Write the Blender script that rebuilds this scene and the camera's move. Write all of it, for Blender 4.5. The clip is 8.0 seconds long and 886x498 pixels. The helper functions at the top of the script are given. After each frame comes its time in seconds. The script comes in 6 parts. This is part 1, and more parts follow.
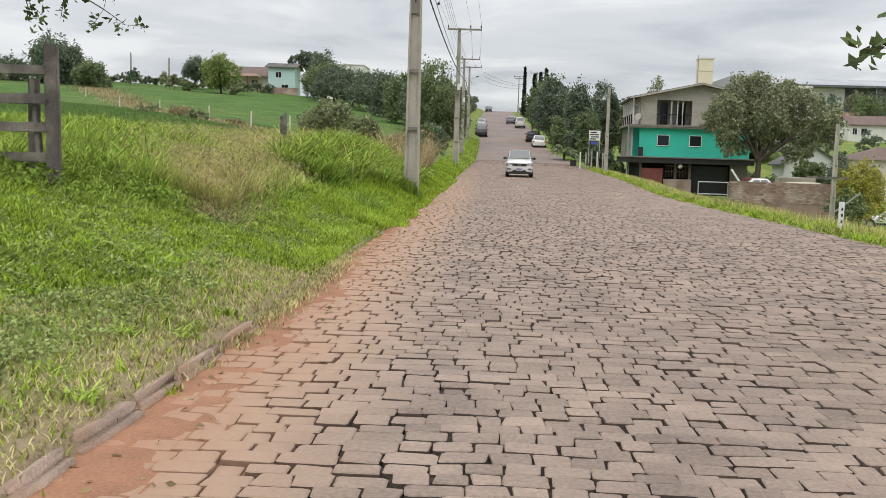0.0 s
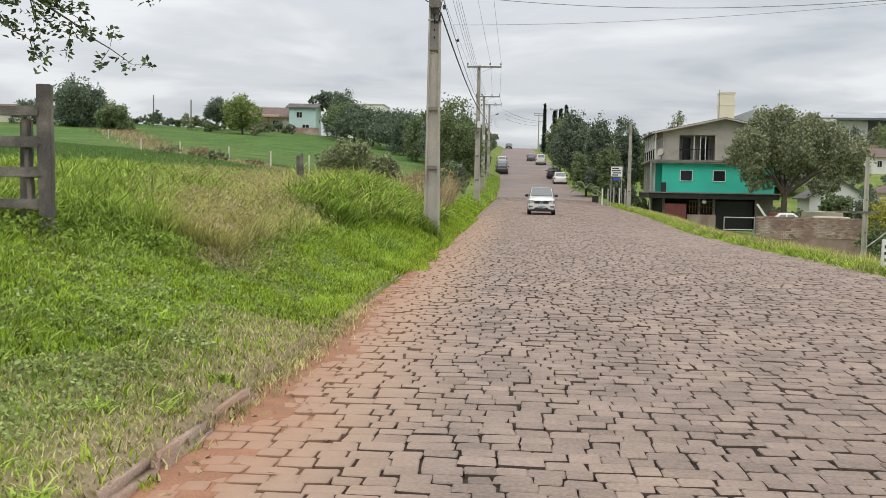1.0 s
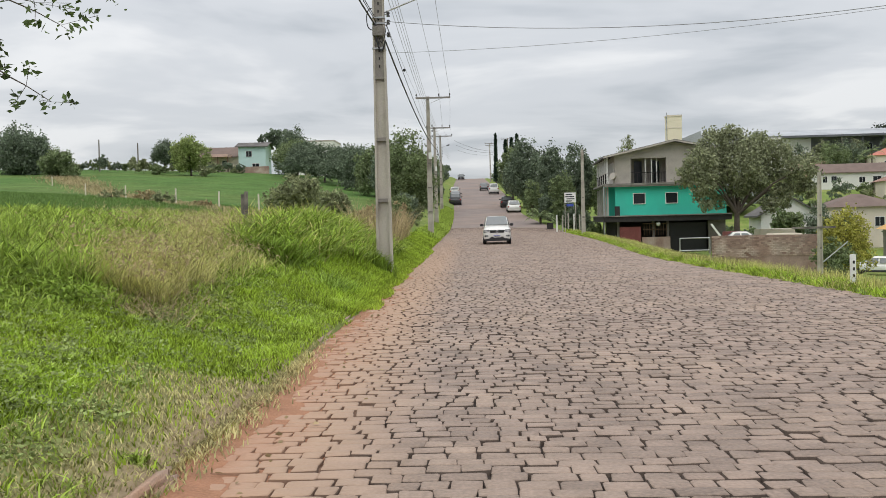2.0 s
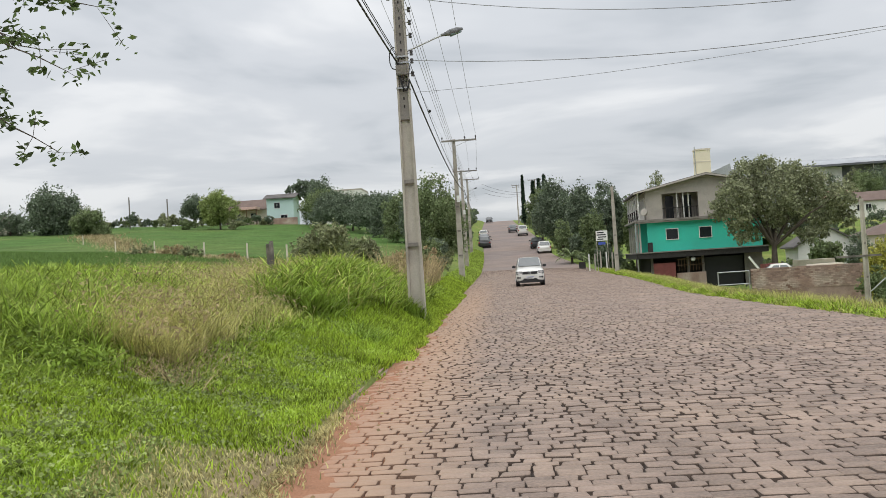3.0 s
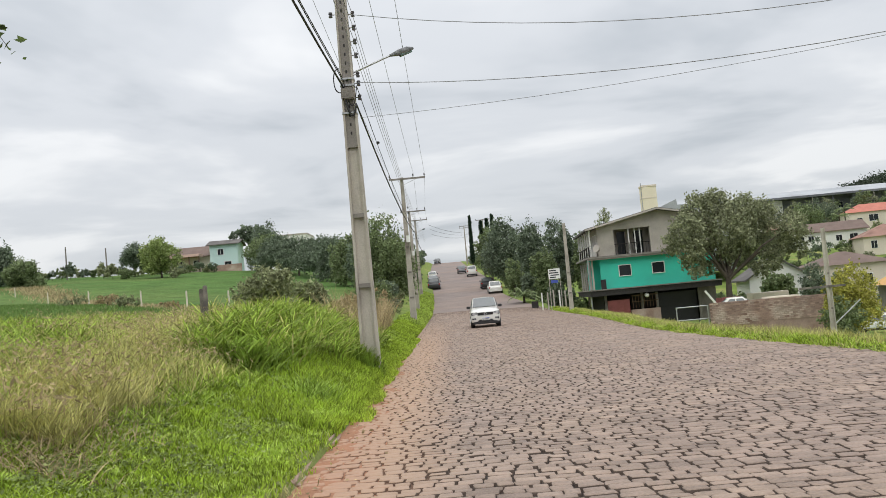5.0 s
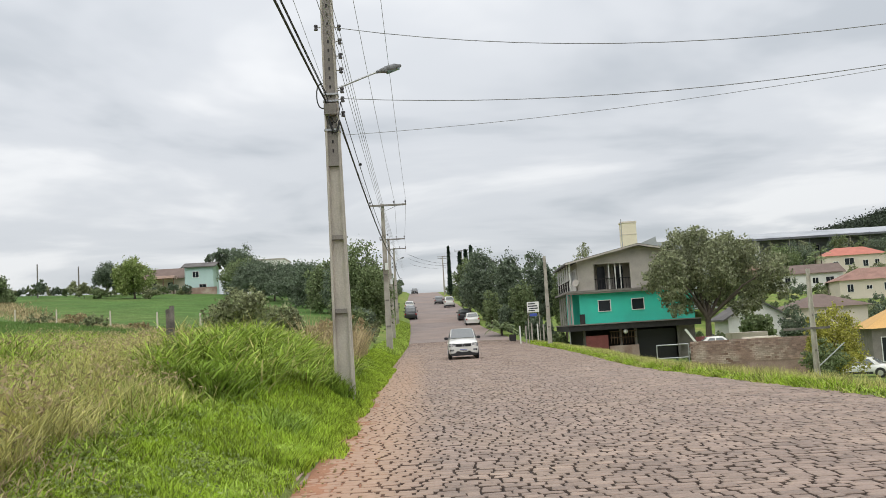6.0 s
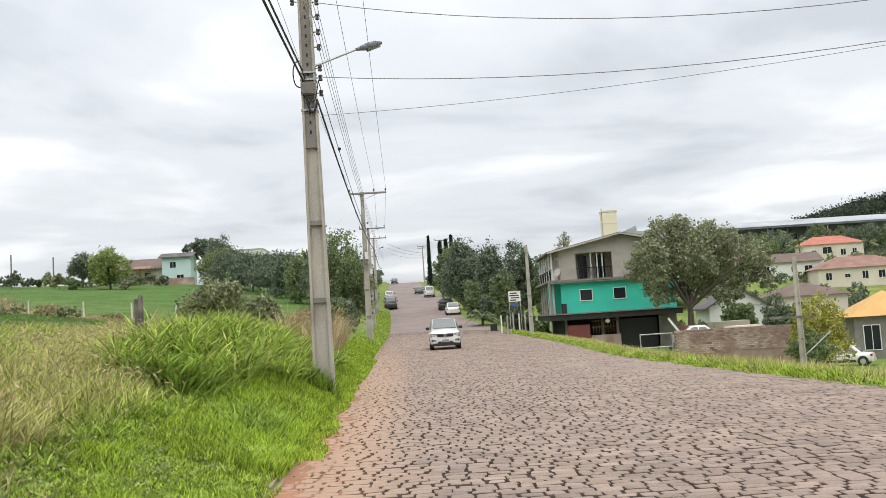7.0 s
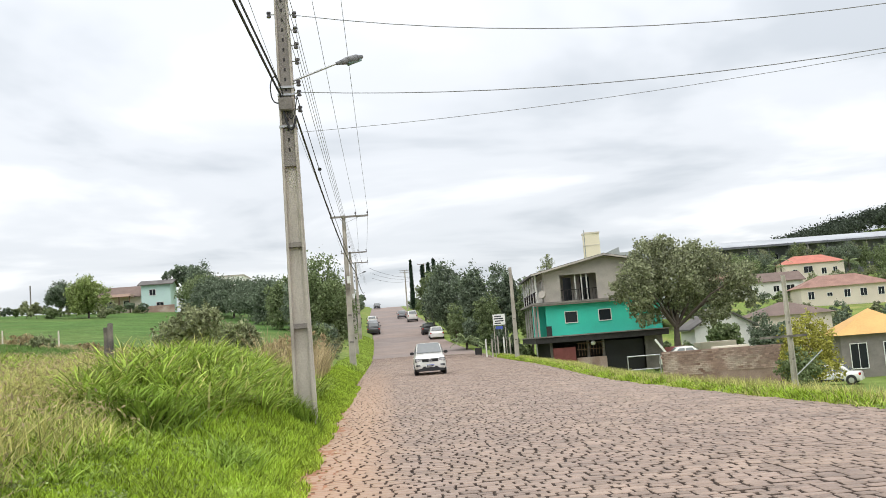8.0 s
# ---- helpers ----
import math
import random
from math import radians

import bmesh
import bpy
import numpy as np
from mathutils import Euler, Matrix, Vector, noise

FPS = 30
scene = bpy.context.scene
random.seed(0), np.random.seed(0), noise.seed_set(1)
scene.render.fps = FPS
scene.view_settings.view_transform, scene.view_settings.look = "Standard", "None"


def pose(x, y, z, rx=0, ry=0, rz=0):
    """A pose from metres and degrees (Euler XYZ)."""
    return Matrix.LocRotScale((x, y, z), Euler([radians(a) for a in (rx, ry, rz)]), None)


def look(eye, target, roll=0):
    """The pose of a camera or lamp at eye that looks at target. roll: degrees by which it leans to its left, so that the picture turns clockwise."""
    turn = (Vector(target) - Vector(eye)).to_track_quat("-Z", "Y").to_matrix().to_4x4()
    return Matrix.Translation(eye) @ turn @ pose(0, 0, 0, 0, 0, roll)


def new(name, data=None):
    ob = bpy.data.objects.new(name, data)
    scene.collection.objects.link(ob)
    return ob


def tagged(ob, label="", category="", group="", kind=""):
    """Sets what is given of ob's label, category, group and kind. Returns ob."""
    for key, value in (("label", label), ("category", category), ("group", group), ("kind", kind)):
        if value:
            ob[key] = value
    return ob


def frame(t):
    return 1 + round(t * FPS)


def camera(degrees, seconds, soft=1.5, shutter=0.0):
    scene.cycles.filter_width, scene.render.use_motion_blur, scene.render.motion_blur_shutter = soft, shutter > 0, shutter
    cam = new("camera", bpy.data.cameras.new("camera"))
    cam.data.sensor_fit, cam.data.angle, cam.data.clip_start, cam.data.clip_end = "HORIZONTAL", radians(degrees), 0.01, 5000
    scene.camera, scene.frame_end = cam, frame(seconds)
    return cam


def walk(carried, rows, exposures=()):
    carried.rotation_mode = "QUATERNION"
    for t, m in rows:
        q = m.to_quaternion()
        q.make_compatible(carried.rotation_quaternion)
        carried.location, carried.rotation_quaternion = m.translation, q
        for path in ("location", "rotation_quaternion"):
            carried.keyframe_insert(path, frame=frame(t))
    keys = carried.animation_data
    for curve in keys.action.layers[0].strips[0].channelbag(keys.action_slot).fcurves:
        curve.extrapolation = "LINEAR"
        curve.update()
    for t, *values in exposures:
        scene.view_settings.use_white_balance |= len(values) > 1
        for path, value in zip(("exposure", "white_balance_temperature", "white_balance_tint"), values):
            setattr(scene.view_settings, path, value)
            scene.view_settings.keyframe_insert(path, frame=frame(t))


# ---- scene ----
cam = camera(50.83, 8.0, soft=0.75)
walk(cam, [
    (0, look((0.000, 0.000, 1.446), (-0.213, 3.973, 1.030), 1.69)),
    (0.5, look((-0.017, 0.418, 1.492), (-0.178, 4.395, 1.092), 1.23)),
    (1, look((-0.051, 0.836, 1.489), (-0.360, 4.815, 1.230), 1.03)),
    (1.5, look((-0.058, 1.275, 1.480), (-0.254, 5.268, 1.352), 0.02)),
    (1.7, look((-0.058, 1.470, 1.487), (-0.189, 5.465, 1.320), -0.80)),
    (2.8, look((-0.174, 2.615, 1.459), (-0.389, 6.608, 1.546), -3.25)),
    (3, look((-0.202, 2.795, 1.458), (-0.443, 6.787, 1.533), -3.66)),
    (3.5, look((-0.292, 3.236, 1.450), (-0.776, 7.203, 1.629), -4.14)),
    (4, look((-0.347, 3.793, 1.438), (-0.582, 7.775, 1.737), -5.16)),
    (4.5, look((-0.431, 4.417, 1.446), (-0.425, 8.411, 1.655), -5.84)),
    (4.7, look((-0.460, 4.665, 1.452), (-0.488, 8.658, 1.677), -5.56)),
    (5.8, look((-0.585, 5.796, 1.434), (-0.466, 9.783, 1.723), -3.72)),
    (6, look((-0.605, 5.984, 1.432), (-0.502, 9.966, 1.795), -3.45)),
    (6.5, look((-0.632, 6.449, 1.431), (-0.441, 10.424, 1.834), -3.30)),
    (7, look((-0.668, 6.902, 1.440), (-0.480, 10.885, 1.755), -3.67)),
    (7.5, look((-0.714, 7.347, 1.455), (-0.618, 11.331, 1.794), -3.75)),
    (8, look((-0.716, 7.765, 1.460), (-0.444, 11.735, 1.872), -4.49)),
], [(0.0, 0.05), (1.5, 0.0), (3.5, -0.03), (4.5, 0.06), (6.0, 0.04), (6.5, 0.15), (7.0, 0.27), (8.0, 0.37)])

# ---------------------------------------------------------------- light and sky
SUN_EL, SUN_AZ = 76.0, 200.0
world = bpy.data.worlds.new("overcast_sky")
scene.world = world
world.use_nodes = True
wn, wl = world.node_tree.nodes, world.node_tree.links
wn.clear()
w_out = wn.new("ShaderNodeOutputWorld")
w_bg = wn.new("ShaderNodeBackground")
w_sky = wn.new("ShaderNodeTexSky")
w_sky.sky_type = 'NISHITA'
w_sky.sun_disc = False
w_sky.sun_elevation = radians(SUN_EL)
w_sky.sun_rotation = radians(SUN_AZ)
w_scale = wn.new("ShaderNodeVectorMath")
w_scale.operation = 'SCALE'
w_scale.inputs[3].default_value = 0.10
wl.new(w_sky.outputs[0], w_scale.inputs[0])
# cloud deck: the viewing direction laid out on a flat layer overhead
w_geo = wn.new("ShaderNodeTexCoord")
w_sep = wn.new("ShaderNodeSeparateXYZ")
wl.new(w_geo.outputs["Generated"], w_sep.inputs[0])
w_z = wn.new("ShaderNodeMath"); w_z.operation = 'ADD'; w_z.inputs[1].default_value = 0.10
w_zm = wn.new("ShaderNodeMath"); w_zm.operation = 'MAXIMUM'; w_zm.inputs[1].default_value = 0.06
wl.new(w_sep.outputs[2], w_z.inputs[0]); wl.new(w_z.outputs[0], w_zm.inputs[0])
w_u = wn.new("ShaderNodeMath"); w_u.operation = 'DIVIDE'
w_v = wn.new("ShaderNodeMath"); w_v.operation = 'DIVIDE'
wl.new(w_sep.outputs[0], w_u.inputs[0]); wl.new(w_zm.outputs[0], w_u.inputs[1])
wl.new(w_sep.outputs[1], w_v.inputs[0]); wl.new(w_zm.outputs[0], w_v.inputs[1])
w_xy = wn.new("ShaderNodeCombineXYZ")
wl.new(w_u.outputs[0], w_xy.inputs[0]); wl.new(w_v.outputs[0], w_xy.inputs[1])
w_n1 = wn.new("ShaderNodeTexNoise")
w_n1.inputs["Scale"].default_value = 0.75
w_n1.inputs["Detail"].default_value = 5.0
w_n1.inputs["Roughness"].default_value = 0.5
w_n1.inputs["Distortion"].default_value = 0.35
wl.new(w_xy.outputs[0], w_n1.inputs["Vector"])
w_ramp = wn.new("ShaderNodeValToRGB")
w_ramp.color_ramp.interpolation = 'EASE'
for spot, (pos_, col_) in enumerate(((0.36, (0.57, 0.605, 0.645, 1)), (0.50, (0.74, 0.765, 0.80, 1)), (0.64, (0.95, 0.96, 0.972, 1)))):
    el_ = w_ramp.color_ramp.elements[spot] if spot < 2 else w_ramp.color_ramp.elements.new(pos_)
    el_.position, el_.color = pos_, col_
wl.new(w_n1.outputs["Fac"], w_ramp.inputs[0])
w_mix = wn.new("ShaderNodeMix"); w_mix.data_type = 'RGBA'
w_mix.inputs[0].default_value = 0.90
w_up = wn.new("ShaderNodeMapRange")
w_up.inputs[1].default_value, w_up.inputs[2].default_value, w_up.inputs[3].default_value, w_up.inputs[4].default_value = 0.0, 0.34, 0.84, 1.10
wl.new(w_sep.outputs[2], w_up.inputs[0])
w_deck = wn.new("ShaderNodeVectorMath"); w_deck.operation = 'SCALE'
wl.new(w_ramp.outputs[0], w_deck.inputs[0]); wl.new(w_up.outputs[0], w_deck.inputs[3])
wl.new(w_scale.outputs[0], w_mix.inputs[6]); wl.new(w_deck.outputs[0], w_mix.inputs[7])
wl.new(w_mix.outputs[2], w_bg.inputs[0])
w_bg.inputs[1].default_value = 1.0
wl.new(w_bg.outputs[0], w_out.inputs[0])
sun_data = bpy.data.lights.new("sun", 'SUN')
sun_data.energy, sun_data.angle, sun_data.color = 2.2, radians(90), (1.0, 0.97, 0.92)
sun = new("sun", sun_data)
sun.matrix_world = pose(0, 0, 60, 90 - SUN_EL, 0, 180 - SUN_AZ)

# ---------------------------------------------------------------- materials
def shader(name, base, rough=0.8, var=0.15, scale=3.0, fine=40.0, bump=0.2, metal=0.0, island=0.0, obrand=0.0, translucent=0.0, second=None, sec_scale=0.6, sec_lo=0.45, sec_hi=0.65, coat=0.0, dist=0.02, spec=0.5):
    m = bpy.data.materials.new(name)
    m.use_nodes = True
    n, l = m.node_tree.nodes, m.node_tree.links
    b = n["Principled BSDF"]
    geo = n.new("ShaderNodeNewGeometry")
    big = n.new("ShaderNodeTexNoise"); big.inputs["Scale"].default_value = scale; big.inputs["Detail"].default_value = 4
    small = n.new("ShaderNodeTexNoise"); small.inputs["Scale"].default_value = fine; small.inputs["Detail"].default_value = 3
    l.new(geo.outputs["Position"], big.inputs["Vector"]); l.new(geo.outputs["Position"], small.inputs["Vector"])
    add = n.new("ShaderNodeMath"); add.operation = 'ADD'
    l.new(big.outputs["Fac"], add.inputs[0]); l.new(small.outputs["Fac"], add.inputs[1])
    last = add.outputs[0]
    for on, src in ((island, geo.outputs["Random Per Island"]), (obrand, None)):
        if on:
            if src is None:
                src = n.new("ShaderNodeObjectInfo").outputs["Random"]
            mul = n.new("ShaderNodeMath"); mul.operation = 'MULTIPLY_ADD'
            l.new(src, mul.inputs[0]); mul.inputs[1].default_value = on; mul.inputs[2].default_value = -on / 2
            plus = n.new("ShaderNodeMath"); plus.operation = 'ADD'
            l.new(last, plus.inputs[0]); l.new(mul.outputs[0], plus.inputs[1]); last = plus.outputs[0]
    rng = n.new("ShaderNodeMapRange")
    rng.inputs[1].default_value, rng.inputs[2].default_value = 0.6, 1.4
    rng.inputs[3].default_value, rng.inputs[4].default_value = 1 - var * 1.6, 1 + var * 1.6
    l.new(last, rng.inputs[0])
    col = n.new("ShaderNodeRGB"); col.outputs[0].default_value = (*base, 1)
    out_col = col.outputs[0]
    if second:
        mask = n.new("ShaderNodeTexNoise"); mask.inputs["Scale"].default_value = sec_scale; mask.inputs["Detail"].default_value = 5
        l.new(geo.outputs["Position"], mask.inputs["Vector"])
        mr = n.new("ShaderNodeMapRange"); mr.inputs[1].default_value, mr.inputs[2].default_value = sec_lo, sec_hi
        l.new(mask.outputs["Fac"], mr.inputs[0])
        mx = n.new("ShaderNodeMix"); mx.data_type = 'RGBA'
        l.new(mr.outputs[0], mx.inputs[0]); l.new(out_col, mx.inputs[6]); mx.inputs[7].default_value = (*second, 1)
        out_col = mx.outputs[2]
    sc = n.new("ShaderNodeVectorMath"); sc.operation = 'SCALE'
    l.new(out_col, sc.inputs[0]); l.new(rng.outputs[0], sc.inputs[3])
    l.new(sc.outputs[0], b.inputs["Base Color"])
    b.inputs["Roughness"].default_value = rough
    b.inputs["Metallic"].default_value = metal
    b.inputs["Specular IOR Level"].default_value = spec
    b.inputs["Coat Weight"].default_value = coat
    b.inputs["Coat Roughness"].default_value = 0.08
    if bump:
        bp = n.new("ShaderNodeBump"); bp.inputs["Strength"].default_value = bump; bp.inputs["Distance"].default_value = dist
        l.new(small.outputs["Fac"], bp.inputs["Height"]); l.new(bp.outputs[0], b.inputs["Normal"])
    if translucent:
        tr = n.new("ShaderNodeBsdfTranslucent"); ms = n.new("ShaderNodeMixShader"); ms.inputs[0].default_value = translucent
        l.new(sc.outputs[0], tr.inputs["Color"]); l.new(b.outputs[0], ms.inputs[1]); l.new(tr.outputs[0], ms.inputs[2])
        l.new(ms.outputs[0], n["Material Output"].inputs[0])
    return m


def colour_by_x(m, edge0, edge1, other, wob=0.5, fade=(30, 60)):
    """Blend the base colour towards another one where world x lies below edge, with a ragged border."""
    n, l = m.node_tree.nodes, m.node_tree.links
    b = n["Principled BSDF"]
    old = b.inputs["Base Color"].links[0].from_socket
    geo = n.new("ShaderNodeNewGeometry"); sep = n.new("ShaderNodeSeparateXYZ"); l.new(geo.outputs["Position"], sep.inputs[0])
    nz = n.new("ShaderNodeTexNoise"); nz.inputs["Scale"].default_value = 1.1; nz.inputs["Detail"].default_value = 6
    nz.inputs["Roughness"].default_value = 0.65
    l.new(geo.outputs["Position"], nz.inputs["Vector"])
    ma = n.new("ShaderNodeMath"); ma.operation = 'MULTIPLY_ADD'
    l.new(nz.outputs["Fac"], ma.inputs[0]); ma.inputs[1].default_value = wob * 2; l.new(sep.outputs[0], ma.inputs[2])
    mr = n.new("ShaderNodeMapRange"); l.new(ma.outputs[0], mr.inputs[0])
    mr.inputs[1].default_value, mr.inputs[2].default_value = edge1 + wob, edge0 + wob
    mx = n.new("ShaderNodeMix"); mx.data_type = 'RGBA'
    fd = n.new("ShaderNodeMapRange"); l.new(sep.outputs[1], fd.inputs[0])
    fd.inputs[1].default_value, fd.inputs[2].default_value, fd.inputs[3].default_value, fd.inputs[4].default_value = fade[0], fade[1], 1.0, 0.0
    both = n.new("ShaderNodeMath"); both.operation = 'MULTIPLY'
    l.new(mr.outputs[0], both.inputs[0]); l.new(fd.outputs[0], both.inputs[1])
    l.new(both.outputs[0], mx.inputs[0]); l.new(old, mx.inputs[6]); mx.inputs[7].default_value = (*other, 1)
    l.new(mx.outputs[2], b.inputs["Base Color"])


M = {}
M["stone"] = shader("basalt_sett", (0.264, 0.197, 0.158), 0.64, 0.24, 1.6, 38, 0.6, island=0.36, second=(0.296, 0.22, 0.17), sec_scale=0.5, dist=0.01)
colour_by_x(M["stone"], -1.2, -0.45, (0.39, 0.262, 0.18), 0.3, (34, 70))
M["stone_ob"] = shader("basalt_sett_near", (0.264, 0.197, 0.158), 0.64, 0.24, 1.6, 38, 0.6, obrand=0.36, second=(0.296, 0.22, 0.17), sec_scale=0.5, dist=0.01)
colour_by_x(M["stone_ob"], -1.2, -0.45, (0.39, 0.262, 0.18), 0.3, (34, 70))
M["roadbed"] = shader("road_dust", (0.045, 0.033, 0.027), 0.95, 0.2, 2.0, 30, 0.3)
colour_by_x(M["roadbed"], -1.6, -0.4, (0.30, 0.175, 0.115), 0.4, (14, 45))
# sett sides: joint dirt, plus the shade inside the gaps put into the colour
M["joint"] = shader("dirty_shaded_sett_side", (0.095, 0.07, 0.056), 0.95, 0.25, 2.0, 40, 0.3)
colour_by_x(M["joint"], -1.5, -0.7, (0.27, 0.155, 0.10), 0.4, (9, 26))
M["roadfar"] = shader("worn_sett_paving", (0.21, 0.17, 0.155), 0.85, 0.16, 0.35, 6.0, 0.4, second=(0.25, 0.19, 0.16), sec_scale=0.12, dist=0.03)
colour_by_x(M["stone"], -1.78, -1.15, (0.40, 0.218, 0.135), 0.45, (9, 24))
colour_by_x(M["stone_ob"], -1.78, -1.15, (0.40, 0.218, 0.135), 0.45, (9, 24))
M["soil"] = shader("red_soil", (0.33, 0.165, 0.095), 0.95, 0.2, 3.0, 60, 0.5)
M["ground"] = shader("meadow", (0.17, 0.235, 0.06), 0.95, 0.22, 0.5, 14, 0.8, second=(0.25, 0.25, 0.09), sec_scale=0.25, sec_lo=0.5, sec_hi=0.7, dist=0.06, spec=0.1)
colour_by_x(M["ground"], -2.0, -2.85, (0.30, 0.235, 0.15), 0.35, (9, 15))
M["field"] = shader("crop_field", (0.082, 0.155, 0.04), 0.95, 0.28, 0.35, 2.6, 1.0, second=(0.115, 0.17, 0.05), sec_scale=0.06, dist=0.10, spec=0.1)
M["kerb"] = shader("kerb_concrete", (0.42, 0.31, 0.245), 0.9, 0.22, 4, 60, 0.5, second=(0.33, 0.20, 0.13), sec_scale=2.0)
M["concrete"] = shader("pole_concrete", (0.48, 0.445, 0.39), 0.9, 0.16, 1.2, 45, 0.35, second=(0.30, 0.265, 0.225), sec_scale=0.9, sec_lo=0.5, sec_hi=0.72)
M["concrete_dark"] = shader("pole_concrete_stained", (0.24, 0.22, 0.20), 0.9, 0.22, 1.5, 45, 0.35)
M["wire"] = shader("black_cable", (0.02, 0.02, 0.022), 0.6, 0.1, 1, 10, 0)
M["wire_grey"] = shader("aluminium_wire", (0.24, 0.245, 0.255), 0.5, 0.1, 1, 10, 0)
M["steel"] = shader("galvanised_steel", (0.42, 0.43, 0.44), 0.45, 0.12, 5, 50, 0.1, metal=0.6)
M["black"] = shader("black_plastic", (0.022, 0.022, 0.024), 0.55, 0.1, 5, 60, 0.1)
M["porcelain"] = shader("dark_insulator", (0.05, 0.045, 0.045), 0.35, 0.1, 5, 60, 0)
M["lampglass"] = shader("lamp_lens", (0.20, 0.29, 0.30), 0.25, 0.1, 5, 60, 0)
M["oldwood"] = shader("weathered_wood", (0.135, 0.12, 0.11), 0.9, 0.3, 3, 70, 0.6, second=(0.22, 0.195, 0.17), sec_scale=3.0)
M["wood"] = shader("brown_wood", (0.14, 0.09, 0.06), 0.85, 0.2, 3, 60, 0.4)
M["teal"] = shader("turquoise_plaster", (0.05, 0.56, 0.43), 0.85, 0.07, 0.5, 25, 0.15, second=(0.06, 0.50, 0.385), sec_scale=0.4)
M["plaster_grey"] = shader("bare_grey_plaster", (0.47, 0.43, 0.385), 0.9, 0.12, 0.5, 20, 0.25, second=(0.38, 0.345, 0.31), sec_scale=0.7)
M["plaster_white"] = shader("white_plaster", (0.74, 0.73, 0.70), 0.85, 0.07, 0.4, 15, 0.1)
M["plaster_cream"] = shader("cream_plaster", (0.68, 0.605, 0.515), 0.85, 0.07, 0.4, 15, 0.1)
M["plaster_yellow"] = shader("pale_cream_render", (0.81, 0.73, 0.575), 0.85, 0.05, 0.4, 15, 0.1)
M["plaster_aqua"] = shader("pale_aqua_plaster", (0.55, 0.72, 0.69), 0.85, 0.06, 0.4, 15, 0.1)
M["plaster_pink"] = shader("pink_plaster", (0.62, 0.42, 0.36), 0.85, 0.08, 0.4, 15, 0.1)
M["roof_dark"] = shader("grey_fibre_roof", (0.105, 0.098, 0.095), 0.9, 0.2, 0.8, 12, 0.3, second=(0.15, 0.138, 0.13), sec_scale=0.6)
M["roof_red"] = shader("clay_tile_roof", (0.29, 0.17, 0.135), 0.9, 0.18, 0.7, 9, 0.4, second=(0.25, 0.14, 0.11), sec_scale=0.5)
M["roof_bright"] = shader("red_tile_roof", (0.46, 0.17, 0.125), 0.85, 0.12, 0.7, 9, 0.3)
M["roof_brown"] = shader("brown_tile_roof", (0.165, 0.12, 0.102), 0.9, 0.18, 0.7, 9, 0.4)
M["roof_orange"] = shader("orange_painted_roof", (0.60, 0.36, 0.13), 0.8, 0.10, 0.7, 9, 0.2)
M["roof_metal"] = shader("zinc_sheet_roof", (0.42, 0.44, 0.465), 0.6, 0.12, 0.15, 6, 0.1, metal=0.15, second=(0.33, 0.35, 0.375), sec_scale=0.08)
M["glass"] = shader("dark_window_glass", (0.02, 0.024, 0.028), 0.15, 0.1, 2, 10, 0, spec=0.25)
# near-black: holds undercroft and hole shade as colour, also dark metalwork and lettering
M["dark"] = shader("near_black_shade_and_parts", (0.035, 0.032, 0.032), 0.9, 0.2, 2, 10, 0.1)
M["rust"] = shader("oxide_red_paint", (0.20, 0.06, 0.055), 0.8, 0.2, 2, 20, 0.2)
M["brick"] = shader("worn_clay_brick", (0.34, 0.235, 0.195), 0.95, 0.25, 0.8, 30, 0.4, obrand=0.5, second=(0.41, 0.335, 0.285), sec_scale=0.8)
M["mortar"] = shader("crumbling_mortar", (0.31, 0.225, 0.19), 0.95, 0.2, 1.5, 30, 0.5, second=(0.24, 0.15, 0.12), sec_scale=1.2)
M["white"] = shader("white_paint", (0.78, 0.78, 0.76), 0.5, 0.04, 3, 30, 0.05)
M["carwhite"] = shader("white_car_paint", (0.74, 0.735, 0.70), 0.3, 0.02, 1, 5, 0, coat=0.6)
M["cardark"] = shader("dark_car_paint", (0.04, 0.042, 0.045), 0.3, 0.02, 1, 5, 0, coat=0.6)
M["cargrey"] = shader("grey_car_paint", (0.22, 0.23, 0.24), 0.3, 0.02, 1, 5, 0, metal=0.3, coat=0.6)
M["carred"] = shader("maroon_car_paint", (0.18, 0.03, 0.03), 0.3, 0.02, 1, 5, 0, coat=0.6)
# base lightened so the panes carry the sky's reflection in their colour
M["carglass"] = shader("sky_lightened_car_glass", (0.17, 0.185, 0.19), 0.12, 0.05, 1, 5, 0)
M["tyre"] = shader("tyre_rubber", (0.03, 0.029, 0.028), 0.85, 0.15, 8, 60, 0.2)
M["rim"] = shader("alloy_rim", (0.55, 0.55, 0.56), 0.35, 0.05, 5, 30, 0, metal=0.7)
M["headlight"] = shader("clear_headlight", (0.62, 0.64, 0.66), 0.12, 0.05, 5, 30, 0, metal=0.4)
M["redlight"] = shader("red_tail_light", (0.40, 0.02, 0.02), 0.25, 0.05, 5, 30, 0)
M["lamp_grey"] = shader("grey_lamp_casting", (0.17, 0.175, 0.18), 0.55, 0.12, 6, 50, 0.1)
M["cladding"] = shader("blue_grey_cladding", (0.13, 0.137, 0.15), 0.75, 0.2, 0.3, 4, 0.2, second=(0.19, 0.195, 0.205), sec_scale=0.2)
M["blue"] = shader("blue_sign_paint", (0.06, 0.10, 0.42), 0.6, 0.05, 5, 30, 0)
M["bark"] = shader("tree_bark", (0.10, 0.08, 0.065), 0.95, 0.3, 3, 30, 0.7)
M["rubble"] = shader("ash_and_rubble", (0.22, 0.19, 0.17), 0.95, 0.25, 3, 30, 0.6)


